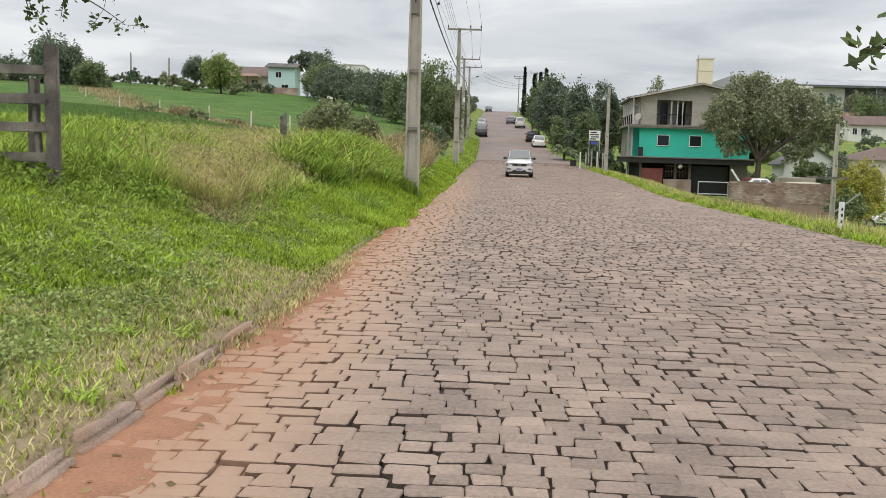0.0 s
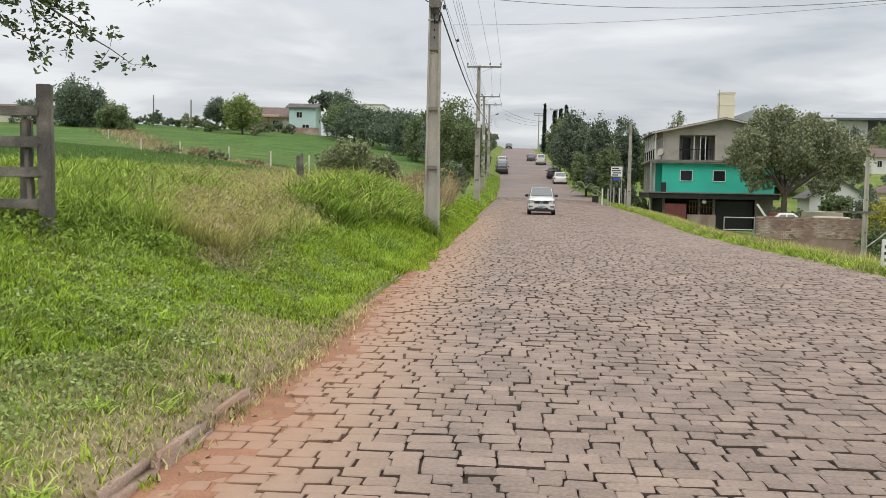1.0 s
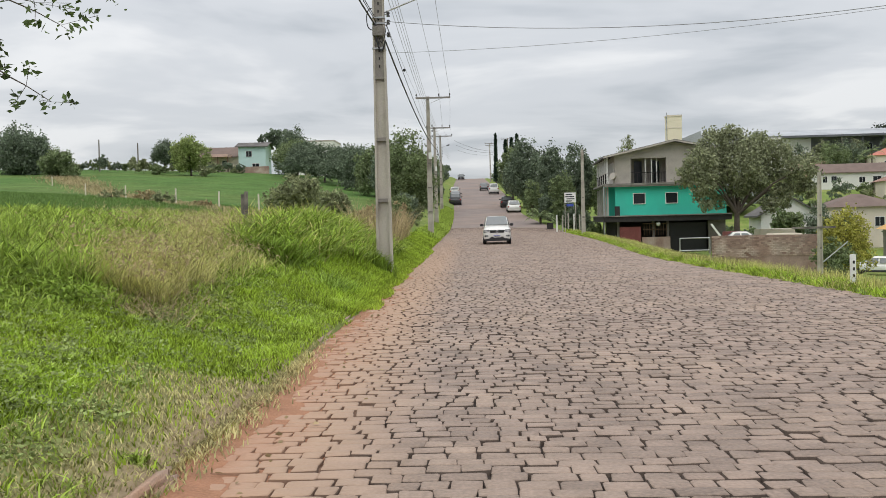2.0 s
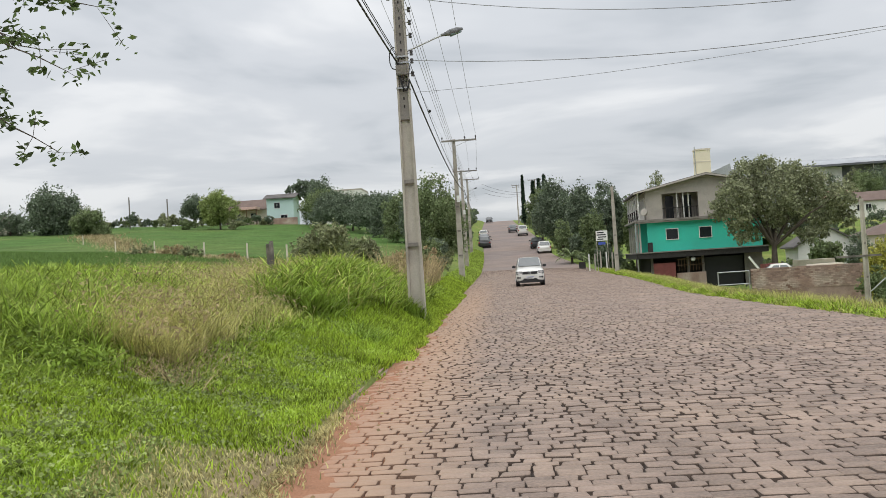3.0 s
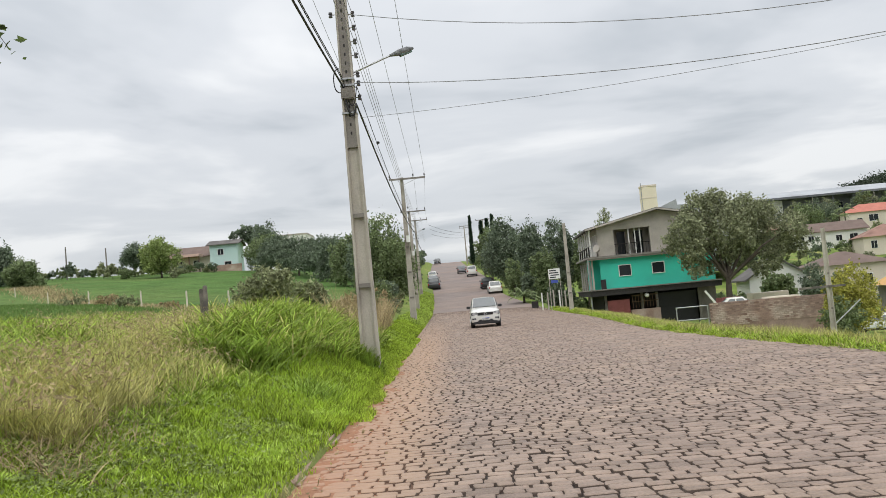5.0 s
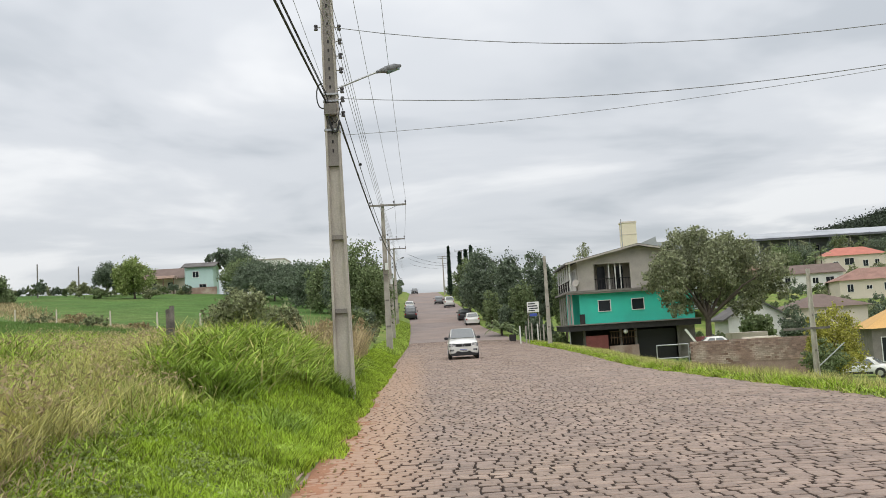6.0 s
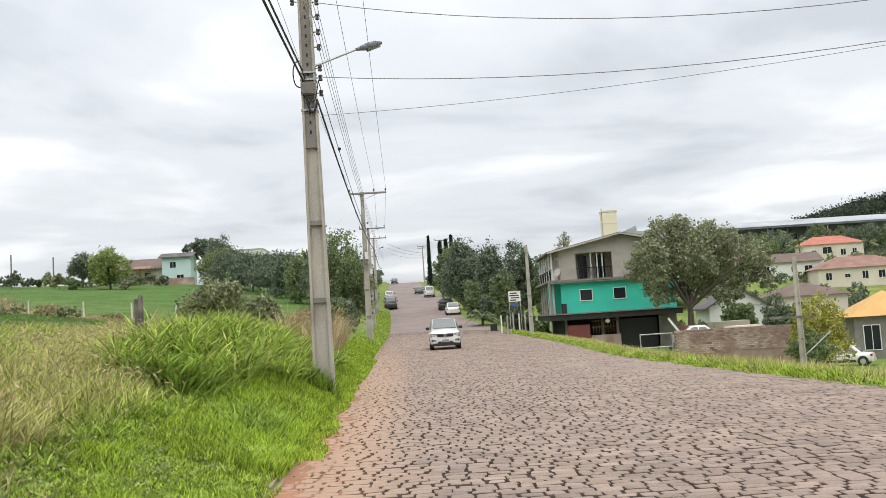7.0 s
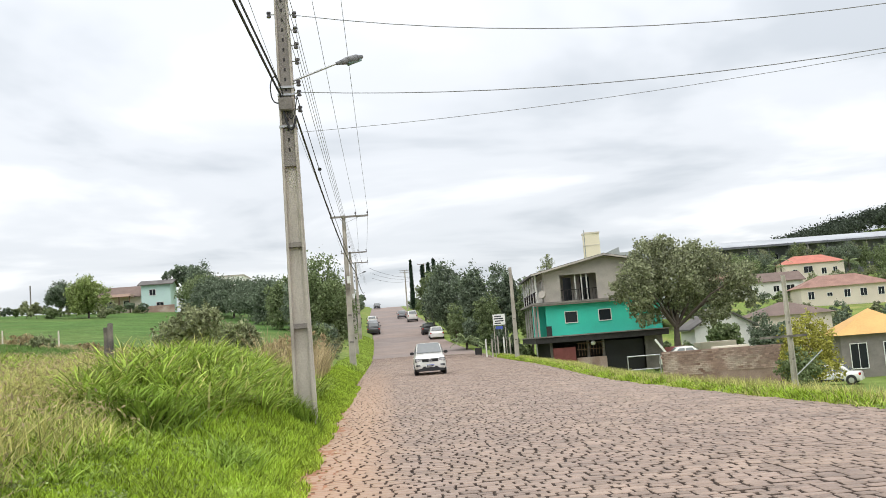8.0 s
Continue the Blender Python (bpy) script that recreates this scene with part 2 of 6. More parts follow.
def leafmat(name, col, var=0.3, tr=0.25):
    return shader(name, col, 0.7, var, 0.7, 6, 0, island=0.9, translucent=tr, spec=0.22)


# these two bases are lifted and bluer, haze mixed into the leaf colour
M["leaf_dark"] = leafmat("hazed_dark_leaf", (0.168, 0.21, 0.142))
M["leaf_mid"] = leafmat("hazed_green_leaf", (0.20, 0.25, 0.12))
M["leaf_olive"] = leafmat("olive_leaf", (0.265, 0.285, 0.17))
M["leaf_light"] = leafmat("light_leaf", (0.30, 0.365, 0.13))
M["leaf_yellow"] = leafmat("yellowing_leaf", (0.40, 0.385, 0.09))
M["leaf_cypress"] = leafmat("cypress_needle", (0.035, 0.06, 0.035))
M["leaf_branch"] = leafmat("fresh_broad_leaf", (0.10, 0.14, 0.052), 0.35, 0.35)
M["leaf_reed"] = leafmat("dry_reed", (0.42, 0.335, 0.19), 0.25)
M["leaf_scrub"] = leafmat("grey_green_scrub", (0.285, 0.31, 0.17))
M["leaf_pine"] = leafmat("pine_needle", (0.062, 0.08, 0.055))
M["grass_lawn"] = leafmat("lawn_blade", (0.32, 0.435, 0.05), 0.38, 0.35)
M["grass_tall"] = leafmat("tall_blade", (0.35, 0.46, 0.085), 0.38, 0.35)
M["grass_dry"] = leafmat("straw_blade", (0.48, 0.46, 0.17), 0.3, 0.3)
M["grass_deep"] = leafmat("deep_green_blade", (0.215, 0.31, 0.05), 0.35, 0.3)
M["grass_worn"] = leafmat("worn_blade", (0.46, 0.42, 0.20), 0.3, 0.2)
M["grass_crop"] = leafmat("crop_blade", (0.145, 0.235, 0.065), 0.2, 0.3)

# ---------------------------------------------------------------- mesh helpers
def box(bm, x0, x1, y0, y1, z0, z1):
    v = [bm.verts.new(p) for p in ((x0, y0, z0), (x1, y0, z0), (x1, y1, z0), (x0, y1, z0), (x0, y0, z1), (x1, y0, z1), (x1, y1, z1), (x0, y1, z1))]
    for f in ((0, 3, 2, 1), (4, 5, 6, 7), (0, 1, 5, 4), (1, 2, 6, 5), (2, 3, 7, 6), (3, 0, 4, 7)):
        bm.faces.new([v[i] for i in f])
    return v


def tube(bm, p0, p1, r0, r1=None, n=8, cap=True):
    r1 = r0 if r1 is None else r1
    p0, p1 = Vector(p0), Vector(p1)
    q = (p1 - p0).to_track_quat("Z", "Y")
    rings = []
    for p, r in ((p0, r0), (p1, r1)):
        rings.append([bm.verts.new(p + q @ Vector((r * math.cos(2 * math.pi * i / n), r * math.sin(2 * math.pi * i / n), 0))) for i in range(n)])
    for i in range(n):
        bm.faces.new((rings[0][i], rings[0][(i + 1) % n], rings[1][(i + 1) % n], rings[1][i]))
    if cap:
        bm.faces.new(rings[0][::-1]); bm.faces.new(rings[1])


def prism(bm, profile, axis, a, b):
    """Extrude a closed 2D profile from a to b along an axis (profile in the other two axes)."""
    def at(p, s):
        return {"x": (s, p[0], p[1]), "y": (p[0], s, p[1]), "z": (p[0], p[1], s)}[axis]
    lo = [bm.verts.new(at(p, a)) for p in profile]
    hi = [bm.verts.new(at(p, b)) for p in profile]
    k = len(profile)
    for i in range(k):
        bm.faces.new((lo[i], lo[(i + 1) % k], hi[(i + 1) % k], hi[i]))
    bm.faces.new(lo[::-1]); bm.faces.new(hi)


def mesh_of(name, bm, material, bevel=0.0, smooth=False):
    if bevel:
        bmesh.ops.bevel(bm, geom=list(bm.edges), offset=bevel, segments=2, affect='EDGES', clamp_overlap=True)
    bmesh.ops.recalc_face_normals(bm, faces=list(bm.faces))
    me = bpy.data.meshes.new(name)
    bm.to_mesh(me)
    bm.free()
    me.materials.append(material)
    if smooth:
        me.polygons.foreach_set("use_smooth", [True] * len(me.polygons))
    return me


def part(name, bm, material, parent=None, label="", bevel=0.0, smooth=False):
    ob = new(name, mesh_of(name, bm, material, bevel, smooth))
    ob.parent = parent
    if label:
        ob["label"] = label
    return ob


def bpart(name, parent, material, boxes, label="", bevel=0.0):
    bm = bmesh.new()
    for b in boxes:
        box(bm, *b)
    return part(name, bm, material, parent, label, bevel)


def thing(name, label, category, at=(0, 0, 0), rz=0.0, group="", kind=""):
    ob = new(name)
    ob.matrix_basis = pose(*at, 0, 0, rz)
    return tagged(ob, label, category, group, kind)


def raw(name, verts, faces, material, parent=None):
    me = bpy.data.meshes.new(name)
    verts, faces = np.asarray(verts, dtype=np.float32), np.asarray(faces, dtype=np.int32)
    k = faces.shape[1]
    me.vertices.add(len(verts)); me.vertices.foreach_set("co", verts.ravel())
    me.loops.add(faces.size); me.loops.foreach_set("vertex_index", faces.ravel())
    me.polygons.add(len(faces)); me.polygons.foreach_set("loop_start", np.arange(0, faces.size, k, dtype=np.int32))
    me.update(calc_edges=True)
    me.materials.append(material)
    ob = new(name, me)
    ob.parent = parent
    return ob


def smooth01(a, b, v):
    s = np.clip((np.asarray(v, dtype=float) - a) / (b - a), 0, 1)
    return s * s * (3 - 2 * s)


# ---------------------------------------------------------------- lie of the land
YS = np.arange(-80, 1500, 1.0)
SLOPE = 0.010 * smooth01(30, 55, YS) + 0.066 * smooth01(79, 114, YS) - 0.105 * smooth01(252, 275, YS) + 0.03 * smooth01(300, 340, YS)
ZS = np.cumsum(SLOPE)
ZS -= np.interp(10, YS, ZS)


def rise(y):
    return np.interp(y, YS, ZS)


def left_edge(y):
    return -1.85 - 0.07 * np.exp(-((np.asarray(y, dtype=float) - 13.2) / 2.4) ** 2) - 0.25 * smooth01(8, 34, y) - 1.7 * smooth01(100, 220, y)


def right_edge(y):
    y = np.asarray(y, dtype=float)
    return 6.8 + 2.0 * smooth01(22, 72, y) - 2.6 * smooth01(84, 120, y) - 2.3 * smooth01(150, 260, y)


def road_z(x, y):
    """Height of the road's face: the grade, and a fall to the right past the dip."""
    fall = 0.055 * smooth01(16, 48, y) * (1 - smooth01(86, 110, y))
    return rise(y) - fall * np.maximum(0, np.asarray(x, dtype=float) - 2.0)


def land(x, y):
    x, y = np.asarray(x, dtype=float), np.asarray(y, dtype=float)
    u, w = left_edge(y) - x, x - right_edge(y)
    far = smooth01(10, 28, u)
    y_hill = np.where(y > 180, 180 + 20 * (1 - np.exp(-np.maximum(y - 180, 0) / 20)), y)
    base = rise(y) * (1 - far) + rise(y_hill) * far
    along = smooth01(14, 24, y)
    bank = 0.09 * smooth01(-0.02, 0.12, u) + (0.50 - 0.24 * along) * smooth01(0.3, 4.0, u) + 0.26 * along * smooth01(0.05, 1.1, u)
    zl = base + bank + 7.0 * (1 - np.exp(-np.maximum(u, 0) / 48))
    zl = zl + 0.68 * np.exp(-((x + 4.35) / 1.35) ** 2 - ((y - 27) / 5.5) ** 2)
    zl = zl - 0.02 * np.maximum(u - 110, 0)
    zr = road_z(x, y)
    up = 0.14 * np.where(y > 135, y - 135, 0)
    up = 19.5 * (1 - np.exp(-up / 19.5 * 1.25))
    hill = 46 * np.exp(-(((x - 390) / 150) ** 2 + ((y - 640) / 130) ** 2))
    dale = -1.9 - 1.4 * smooth01(8, 22, w) * (1 - smooth01(85, 140, y)) + up + hill
    s = smooth01(1.3, 6.0, w)
    edge = road_z(right_edge(y), y) + 0.10 * smooth01(0, 0.4, w) - 0.15 * np.clip(w, 0, 4)
    zr2 = edge * (1 - s) + dale * s
    z = np.where(u > 0, zl, np.where(w > 0, zr2, zr - 0.14))
    return z


xs = np.unique(np.concatenate([-np.geomspace(12, 1200, 46), np.linspace(-12, -2.4, 40), np.linspace(-2.4, -1.7, 15), np.linspace(-1.6, 6.0, 12), np.linspace(6.2, 22, 60), np.geomspace(22, 1200, 46)]))
ys = np.unique(np.concatenate([np.linspace(-70, 2, 12), np.linspace(2, 40, 90), np.linspace(40, 130, 90), np.linspace(130, 330, 80), np.geomspace(330, 1450, 25)]))
gx, gy = np.meshgrid(xs, ys)
gz = land(gx, gy)
lump = np.array([noise.noise((a * 0.9, b * 0.9, 0)) * 0.05 + noise.noise((a * 0.25, b * 0.25, 5)) * 0.09 for a, b in zip(gx.ravel(), gy.ravel())]).reshape(gx.shape)
off = np.maximum(left_edge(gy) - gx, gx - right_edge(gy))
gz = gz + lump * smooth01(0.2, 1.8, off)
nx = len(xs)
idx = np.arange(nx * len(ys)).reshape(len(ys), nx)
quads = np.stack([idx[:-1, :-1], idx[:-1, 1:], idx[1:, 1:], idx[1:, :-1]], -1).reshape(-1, 4)
ground = raw("ground", np.stack([gx, gy, gz], -1).reshape(-1, 3), quads, M["ground"])
ground.data.polygons.foreach_set("use_smooth", [True] * len(ground.data.polygons))
ground.data.materials.append(M["field"])
cx, cy = gx.ravel()[quads].mean(1), gy.ravel()[quads].mean(1)
in_field = ((cx < -8.5 - 0.12 * np.maximum(cy - 30, 0)) | ((cx < -9) & (cy > 60))) & (cx > -95) & (cy < 186) & (cy > 14)
ground.data.polygons.foreach_set("material_index", in_field.astype(np.int32))
tagged(ground, "rolling green meadow and crop field beside the road", "ground", kind="structure")


def ground_z(x, y):
    """Ground height under a point, with its small unevenness."""
    o = max(float(left_edge(y)) - x, x - float(right_edge(y)))
    k = float(smooth01(0.2, 1.8, o))
    return float(land(x, y)) + k * (noise.noise((x * 0.9, y * 0.9, 0)) * 0.05 + noise.noise((x * 0.25, y * 0.25, 5)) * 0.09)


# the road: a dusty bed up to where single setts can be told apart, then a worn face
def road_strip(name, y0, y1, step, drop, material):
    yy = np.arange(y0, y1 + step / 2, step)
    tt = np.linspace(0, 1, 13)
    vx = left_edge(yy)[:, None] * (1 - tt) + right_edge(yy)[:, None] * tt
    vy = np.repeat(yy[:, None], 13, 1)
    vz = road_z(vx, vy) - drop
    ix = np.arange(vx.size).reshape(vx.shape)
    q = np.stack([ix[:-1, :-1], ix[:-1, 1:], ix[1:, 1:], ix[1:, :-1]], -1).reshape(-1, 4)
    return raw(name, np.stack([vx, vy, vz], -1).reshape(-1, 3), q, material)


STONES_TO = 95.0
road = road_strip("road", -70, STONES_TO, 1.0, 0.03, M["roadbed"])
tagged(road, "sett-paved street with red dust along the gutter", "road", kind="structure")
road_up = road_strip("road", STONES_TO, 420, 2.5, 0.0, M["roadfar"])
tagged(road_up, "worn stone-paved street climbing the hill", "road", kind="structure")

# ---------------------------------------------------------------- plants
def leaf_quads(rng, centres, size, flat=0.0, long_=1.6):
    """Small folded leaves round the given centres: verts, faces (triangles sharing a midrib)."""
    n = len(centres)
    a = rng.normal(size=(n, 3)); a[:, 2] *= 1 - flat
    a /= np.linalg.norm(a, axis=1)[:, None]
    b = np.cross(a, rng.normal(size=(n, 3))); b /= np.linalg.norm(b, axis=1)[:, None]
    c = np.cross(a, b)
    s = size * rng.uniform(0.6, 1.35, n)[:, None]
    tip, root = centres + a * s * long_ / 2, centres - a * s * long_ / 2
    l, r = centres + b * s / 2 + c * s * 0.18, centres - b * s / 2 + c * s * 0.18
    v = np.stack([root, l, tip, r], 1).reshape(-1, 3)
    k = np.arange(n)[:, None] * 4
    f = np.concatenate([k + np.array([[0, 1, 2]]), k + np.array([[0, 2, 3]])])
    return v, f


def crown_points(rng, blobs, n):
    """Points gathered in twig clumps on the shells of overlapping uneven blobs."""
    vol = np.array([b[3] * b[4] * b[5] for b in blobs]) ** 0.7
    pts = []
    for b, share in zip(blobs, vol / vol.sum()):
        clumps = max(5, int(n * share / 22))
        d = rng.normal(size=(clumps, 3)); d /= np.linalg.norm(d, axis=1)[:, None]
        rad = rng.uniform(0.55, 1.06, clumps)[:, None]
        c = np.array(b[:3]) + d * rad * np.array(b[3:6])
        spread = 0.145 * (b[3] * b[4] * b[5]) ** (1 / 3)
        pts.append((c[:, None, :] + rng.normal(scale=spread, size=(clumps, 22, 3))).reshape(-1, 3))
    return np.concatenate(pts)


def tree(name, label, x, y, height, blobs, material, n=3500, size=0.28, trunk_r=0.18, trunk_h=None, seed=0, z=None, limbs=5, category="tree", group=""):
    """blobs: (dx, dy, z above the base, rx, ry, rz)."""
    rng = np.random.default_rng(seed + 11)
    z0 = ground_z(x, y) if z is None else z
    root = thing(name, label, category, (x, y, z0), group=group)
    bm = bmesh.new()
    th = trunk_h or height * 0.35
    lean = Vector((rng.uniform(-0.08, 0.08), rng.uniform(-0.08, 0.08), 1))
    p, r = Vector((0, 0, -0.2)), trunk_r
    for k in range(3):
        q = p + lean * (th + 0.2) / 3 + Vector((rng.uniform(-0.05, 0.05), rng.uniform(-0.05, 0.05), 0)) * th * 0.2
        tube(bm, p, q, r, r * 0.85, 8, cap=(k == 0))
        p, r = q, r * 0.85
    part("trunk", bm, M["bark"], root, smooth=True)
    for k in range(limbs):
        b = blobs[k % len(blobs)]
        goal = Vector(b[:3]) + Vector(rng.normal(scale=0.35, size=3)) * min(b[3:6])
        mid = p.lerp(goal, 0.5) + Vector((0, 0, 0.1 * height * rng.uniform(0, 0.6)))
        bm = bmesh.new()
        tube(bm, p, mid, r * 0.65, r * 0.4, 6, False)
        tube(bm, mid, goal, r * 0.4, r * 0.1, 6, False)
        part("limb", bm, M["bark"], root, smooth=True)
    v, f = leaf_quads(rng, crown_points(rng, blobs, n), size)
    raw("crown", v, f, material, root)
    return root


def bush(name, label, x, y, blobs, material, n=1500, size=0.18, seed=0, category="bush", z=None, group=""):
    return tree(name, label, x, y, 1.2, blobs, material, int(n * 1.5), size * 0.7, 0.05, 0.25, seed, z, 3, category, group)


def round_blobs(rng, w, d, h, low, count):
    """Uneven blobs filling a crown of half-width w, half-depth d, top h, underside low."""
    out = []
    for k in range(count):
        a = rng.uniform(0, 2 * math.pi); q = math.sqrt(rng.uniform(0, 1))
        zc = rng.uniform(0.15, 0.85)
        k_in = math.sqrt(max(0.1, 1 - (2 * zc - 1) ** 2 * 0.75))
        s = rng.uniform(0.30, 0.46)
        if k == 0:
            out.append((0.0, 0.0, low + (h - low) * 0.70, w * 0.5, d * 0.5, (h - low) * 0.29))
            continue
        out.append((math.cos(a) * q * w * 0.68 * k_in, math.sin(a) * q * d * 0.68 * k_in, low + (h - low) * (0.1 + 0.72 * zc), w * s, d * s, (h - low) * s * 0.62))
    return out


def simple_tree(name, label, x, y, top, low, w, material, n=3500, size=0.3, seed=0, count=11, trunk_r=0.18, z=None, d=None, group=""):
    rng = np.random.default_rng(seed)
    z0 = ground_z(x, y) if z is None else z
    h, lo = top - z0, low - z0
    return tree(name, label, x, y, h, round_blobs(rng, w, d or w, h, lo, count), material, int(n * 1.9), size * 0.62, trunk_r, max(lo + 0.15 * (h - lo), 0.3), seed, z0, 6, group=group)


def cypress(x, y, top, w, seed):
    z0 = ground_z(x, y)
    h = top - z0
    rng = np.random.default_rng(seed)
    root = thing("cypress_tree", "slender dark green cypress beside the climbing street", "tree", (x, y, z0), group="roadside cypresses")
    bm = bmesh.new(); tube(bm, (0, 0, -0.3), (0, 0, h * 0.8), 0.16, 0.03, 7); part("trunk", bm, M["bark"], root)
    n = 2600
    t = rng.uniform(0.08, 1, n)
    rad = w * np.sqrt(rng.uniform(0.2, 1, n)) * np.minimum(1, t * 5) * (1 - t) ** 0.55 * 1.15
    a = rng.uniform(0, 2 * math.pi, n)
    pts = np.stack([np.cos(a) * rad, np.sin(a) * rad, t * h], -1) + rng.normal(scale=0.06, size=(n, 3))
    v, f = leaf_quads(rng, pts, 0.26, long_=2.2)
    raw("crown", v, f, M["leaf_cypress"], root)


def palm(name, label, x, y, trunk_h, frond, count, seed, z=None, trunk_r=0.14):
    z0 = ground_z(x, y) if z is None else z
    rng = np.random.default_rng(seed)
    root = thing(name, label, "palm", (x, y, z0))
    bm = bmesh.new()
    steps = max(2, int(trunk_h / 0.4))
    for k in range(steps):
        tube(bm, (0, 0, trunk_h * k / steps - (0.2 if k == 0 else 0)), (0, 0, trunk_h * (k + 1) / steps), trunk_r * (1 - 0.3 * k / steps) * 1.08, trunk_r * (1 - 0.3 * (k + 1) / steps), 8)
    part("trunk", bm, M["bark"], root)
    for k in range(count):
        a, el = 2 * math.pi * k / count + rng.uniform(-0.2, 0.2), rng.uniform(0.1, 1.25)
        vs, fs = [], []
        steps = 14
        for j in range(steps):
            t = j / (steps - 1)
            rr = frond * (t * math.cos(el) + 0.12 * t)
            zz = trunk_h + frond * (t * math.sin(el) - 0.75 * t * t * (1.1 - 0.4 * el))
            c = np.array((math.cos(a) * rr, math.sin(a) * rr, zz))
            side = np.array((-math.sin(a), math.cos(a), 0))
            for sgn in (-1, 1):
                ln = frond * 0.34 * math.sin(math.pi * min(0.96, 0.12 + 0.85 * t))
                tip = c + side * sgn * ln + np.array((math.cos(a) * ln * 0.5, math.sin(a) * ln * 0.5, -ln * 0.45))
                wd = np.array((math.cos(a), math.sin(a), 0)) * frond * 0.035
                b0 = len(vs); vs += [c - wd, c + wd, tip]; fs.append((b0, b0 + 1, b0 + 2))
        raw("frond", vs, fs, M["leaf_mid"], root)


# ---------------------------------------------------------------- power line
def wire(pts, r, material, label="thin power line strung between roadside poles", sag=0.0, name="power_cable", steps=24):
    cu = bpy.data.curves.new(name, 'CURVE')
    cu.dimensions, cu.bevel_depth, cu.bevel_resolution = '3D', r, 1
    cu.materials.append(material)
    full = []
    for a, b in zip(pts[:-1], pts[1:]):
        for k in range(steps):
            t = k / steps
            q = Vector(a).lerp(Vector(b), t); q.z -= sag * 4 * t * (1 - t)
            full.append(q)
    full.append(Vector(pts[-1]))
    sp = cu.splines.new('POLY'); sp.points.add(len(full) - 1)
    for k, q in enumerate(full):
        sp.points[k].co = (*q, 1)
    ob = new(name, cu)
    return tagged(ob, label, "cable", group="overhead cables")


def pole_body(root, h, w0, w1, depth, marks, upper_holes=True):
    """Double-T concrete pole: two flanges, a thin web set back, and tie bars across the recess."""
    for sx, nm in ((-1, "flange"), (1, "flange")):
        bm = bmesh.new()
        v = box(bm, 0, 1, -1, 1, -0.6, h)
        for k, p in enumerate(v):
            wid = w0 if p.co.z < 1 else w1
            dep = depth * (1.0 if p.co.z < 1 else 0.72)
            inner, outer = wid / 2 - 0.065 * (wid / w0), wid / 2
            p.co.x = sx * (outer if p.co.x > 0.5 else inner)
            p.co.y *= dep / 2
        part(nm, bm, M["concrete"], root, bevel=0.012)
    cut = marks[-1]
    for za, zb_, stuff in ((-0.6, cut, "concrete"), (cut, h - 0.02, "concrete_dark" if upper_holes else "concrete")):
        bm = bmesh.new()
        for p in box(bm, -1, 1, -1, 1, za, zb_):
            wid = w0 + (w1 - w0) * max(p.co.z, 0) / h
            p.co.x *= wid / 2 - 0.05 * (wid / w0); p.co.y *= 0.045 if stuff == "concrete" else 0.085
        part("web", bm, M[stuff], root)
    for z in marks:
        wid = w0 + (w1 - w0) * z / h
        bpart("tie_bar", root, M["concrete_dark"], [(-wid / 2 + 0.05, wid / 2 - 0.05, -depth * 0.40, depth * 0.40, z - 0.05, z + 0.05)], bevel=0.01)
    # bolt holes are solid blocks whose dark colour gives the shade inside
    if upper_holes:
        z = marks[-1] + 0.25
        while z < h - 0.3:
            bpart("bolt_hole", root, M["dark"], [(-0.018, 0.018, -0.09, 0.09, z, z + 0.07)])
            z += 0.2


def insulator(root, x, y, z, side=1):
    bm = bmesh.new()
    tube(bm, (x, y, z + 0.05), (x + side * 0.11, y, z + 0.05), 0.014, n=6)
    br = part("insulator_bracket", bm, M["steel"], root)
    bm = bmesh.new()
    for k, r in ((0, 0.045), (1, 0.03), (2, 0.045)):
        tube(bm, (x + side * 0.10, y, z - 0.01 + k * 0.038), (x + side * 0.10, y, z + 0.028 + k * 0.038), r, r * 0.9, 8)
    part("insulator", bm, M["porcelain"], br, "dark porcelain spool insulator")


def crossarm(root, z, half, pins=(-1.0, 0.35, 1.0), shift=0.0):
    arm = bpart("crossarm", root, M["concrete_dark"], [(-half + shift, half + shift, -0.17, -0.06, z - 0.055, z + 0.055)], bevel=0.008)
    for s in pins:
        bm = bmesh.new()
        tube(bm, (s * half * 0.96 + shift, -0.115, z + 0.05), (s * half * 0.96 + shift, -0.115, z + 0.17), 0.02, n=6)
        tube(bm, (s * half * 0.96 + shift, -0.115, z + 0.15), (s * half * 0.96 + shift, -0.115, z + 0.27), 0.055, 0.03, 8)
        part("pin_insulator", bm, M["porcelain"], arm)
    bm = bmesh.new()
    for s in (-1, 1):
        tube(bm, (0, -0.13, z - 0.42), (s * half * 0.5 + shift, -0.115, z - 0.05), 0.014, n=6)
    part("brace", bm, M["steel"], root)


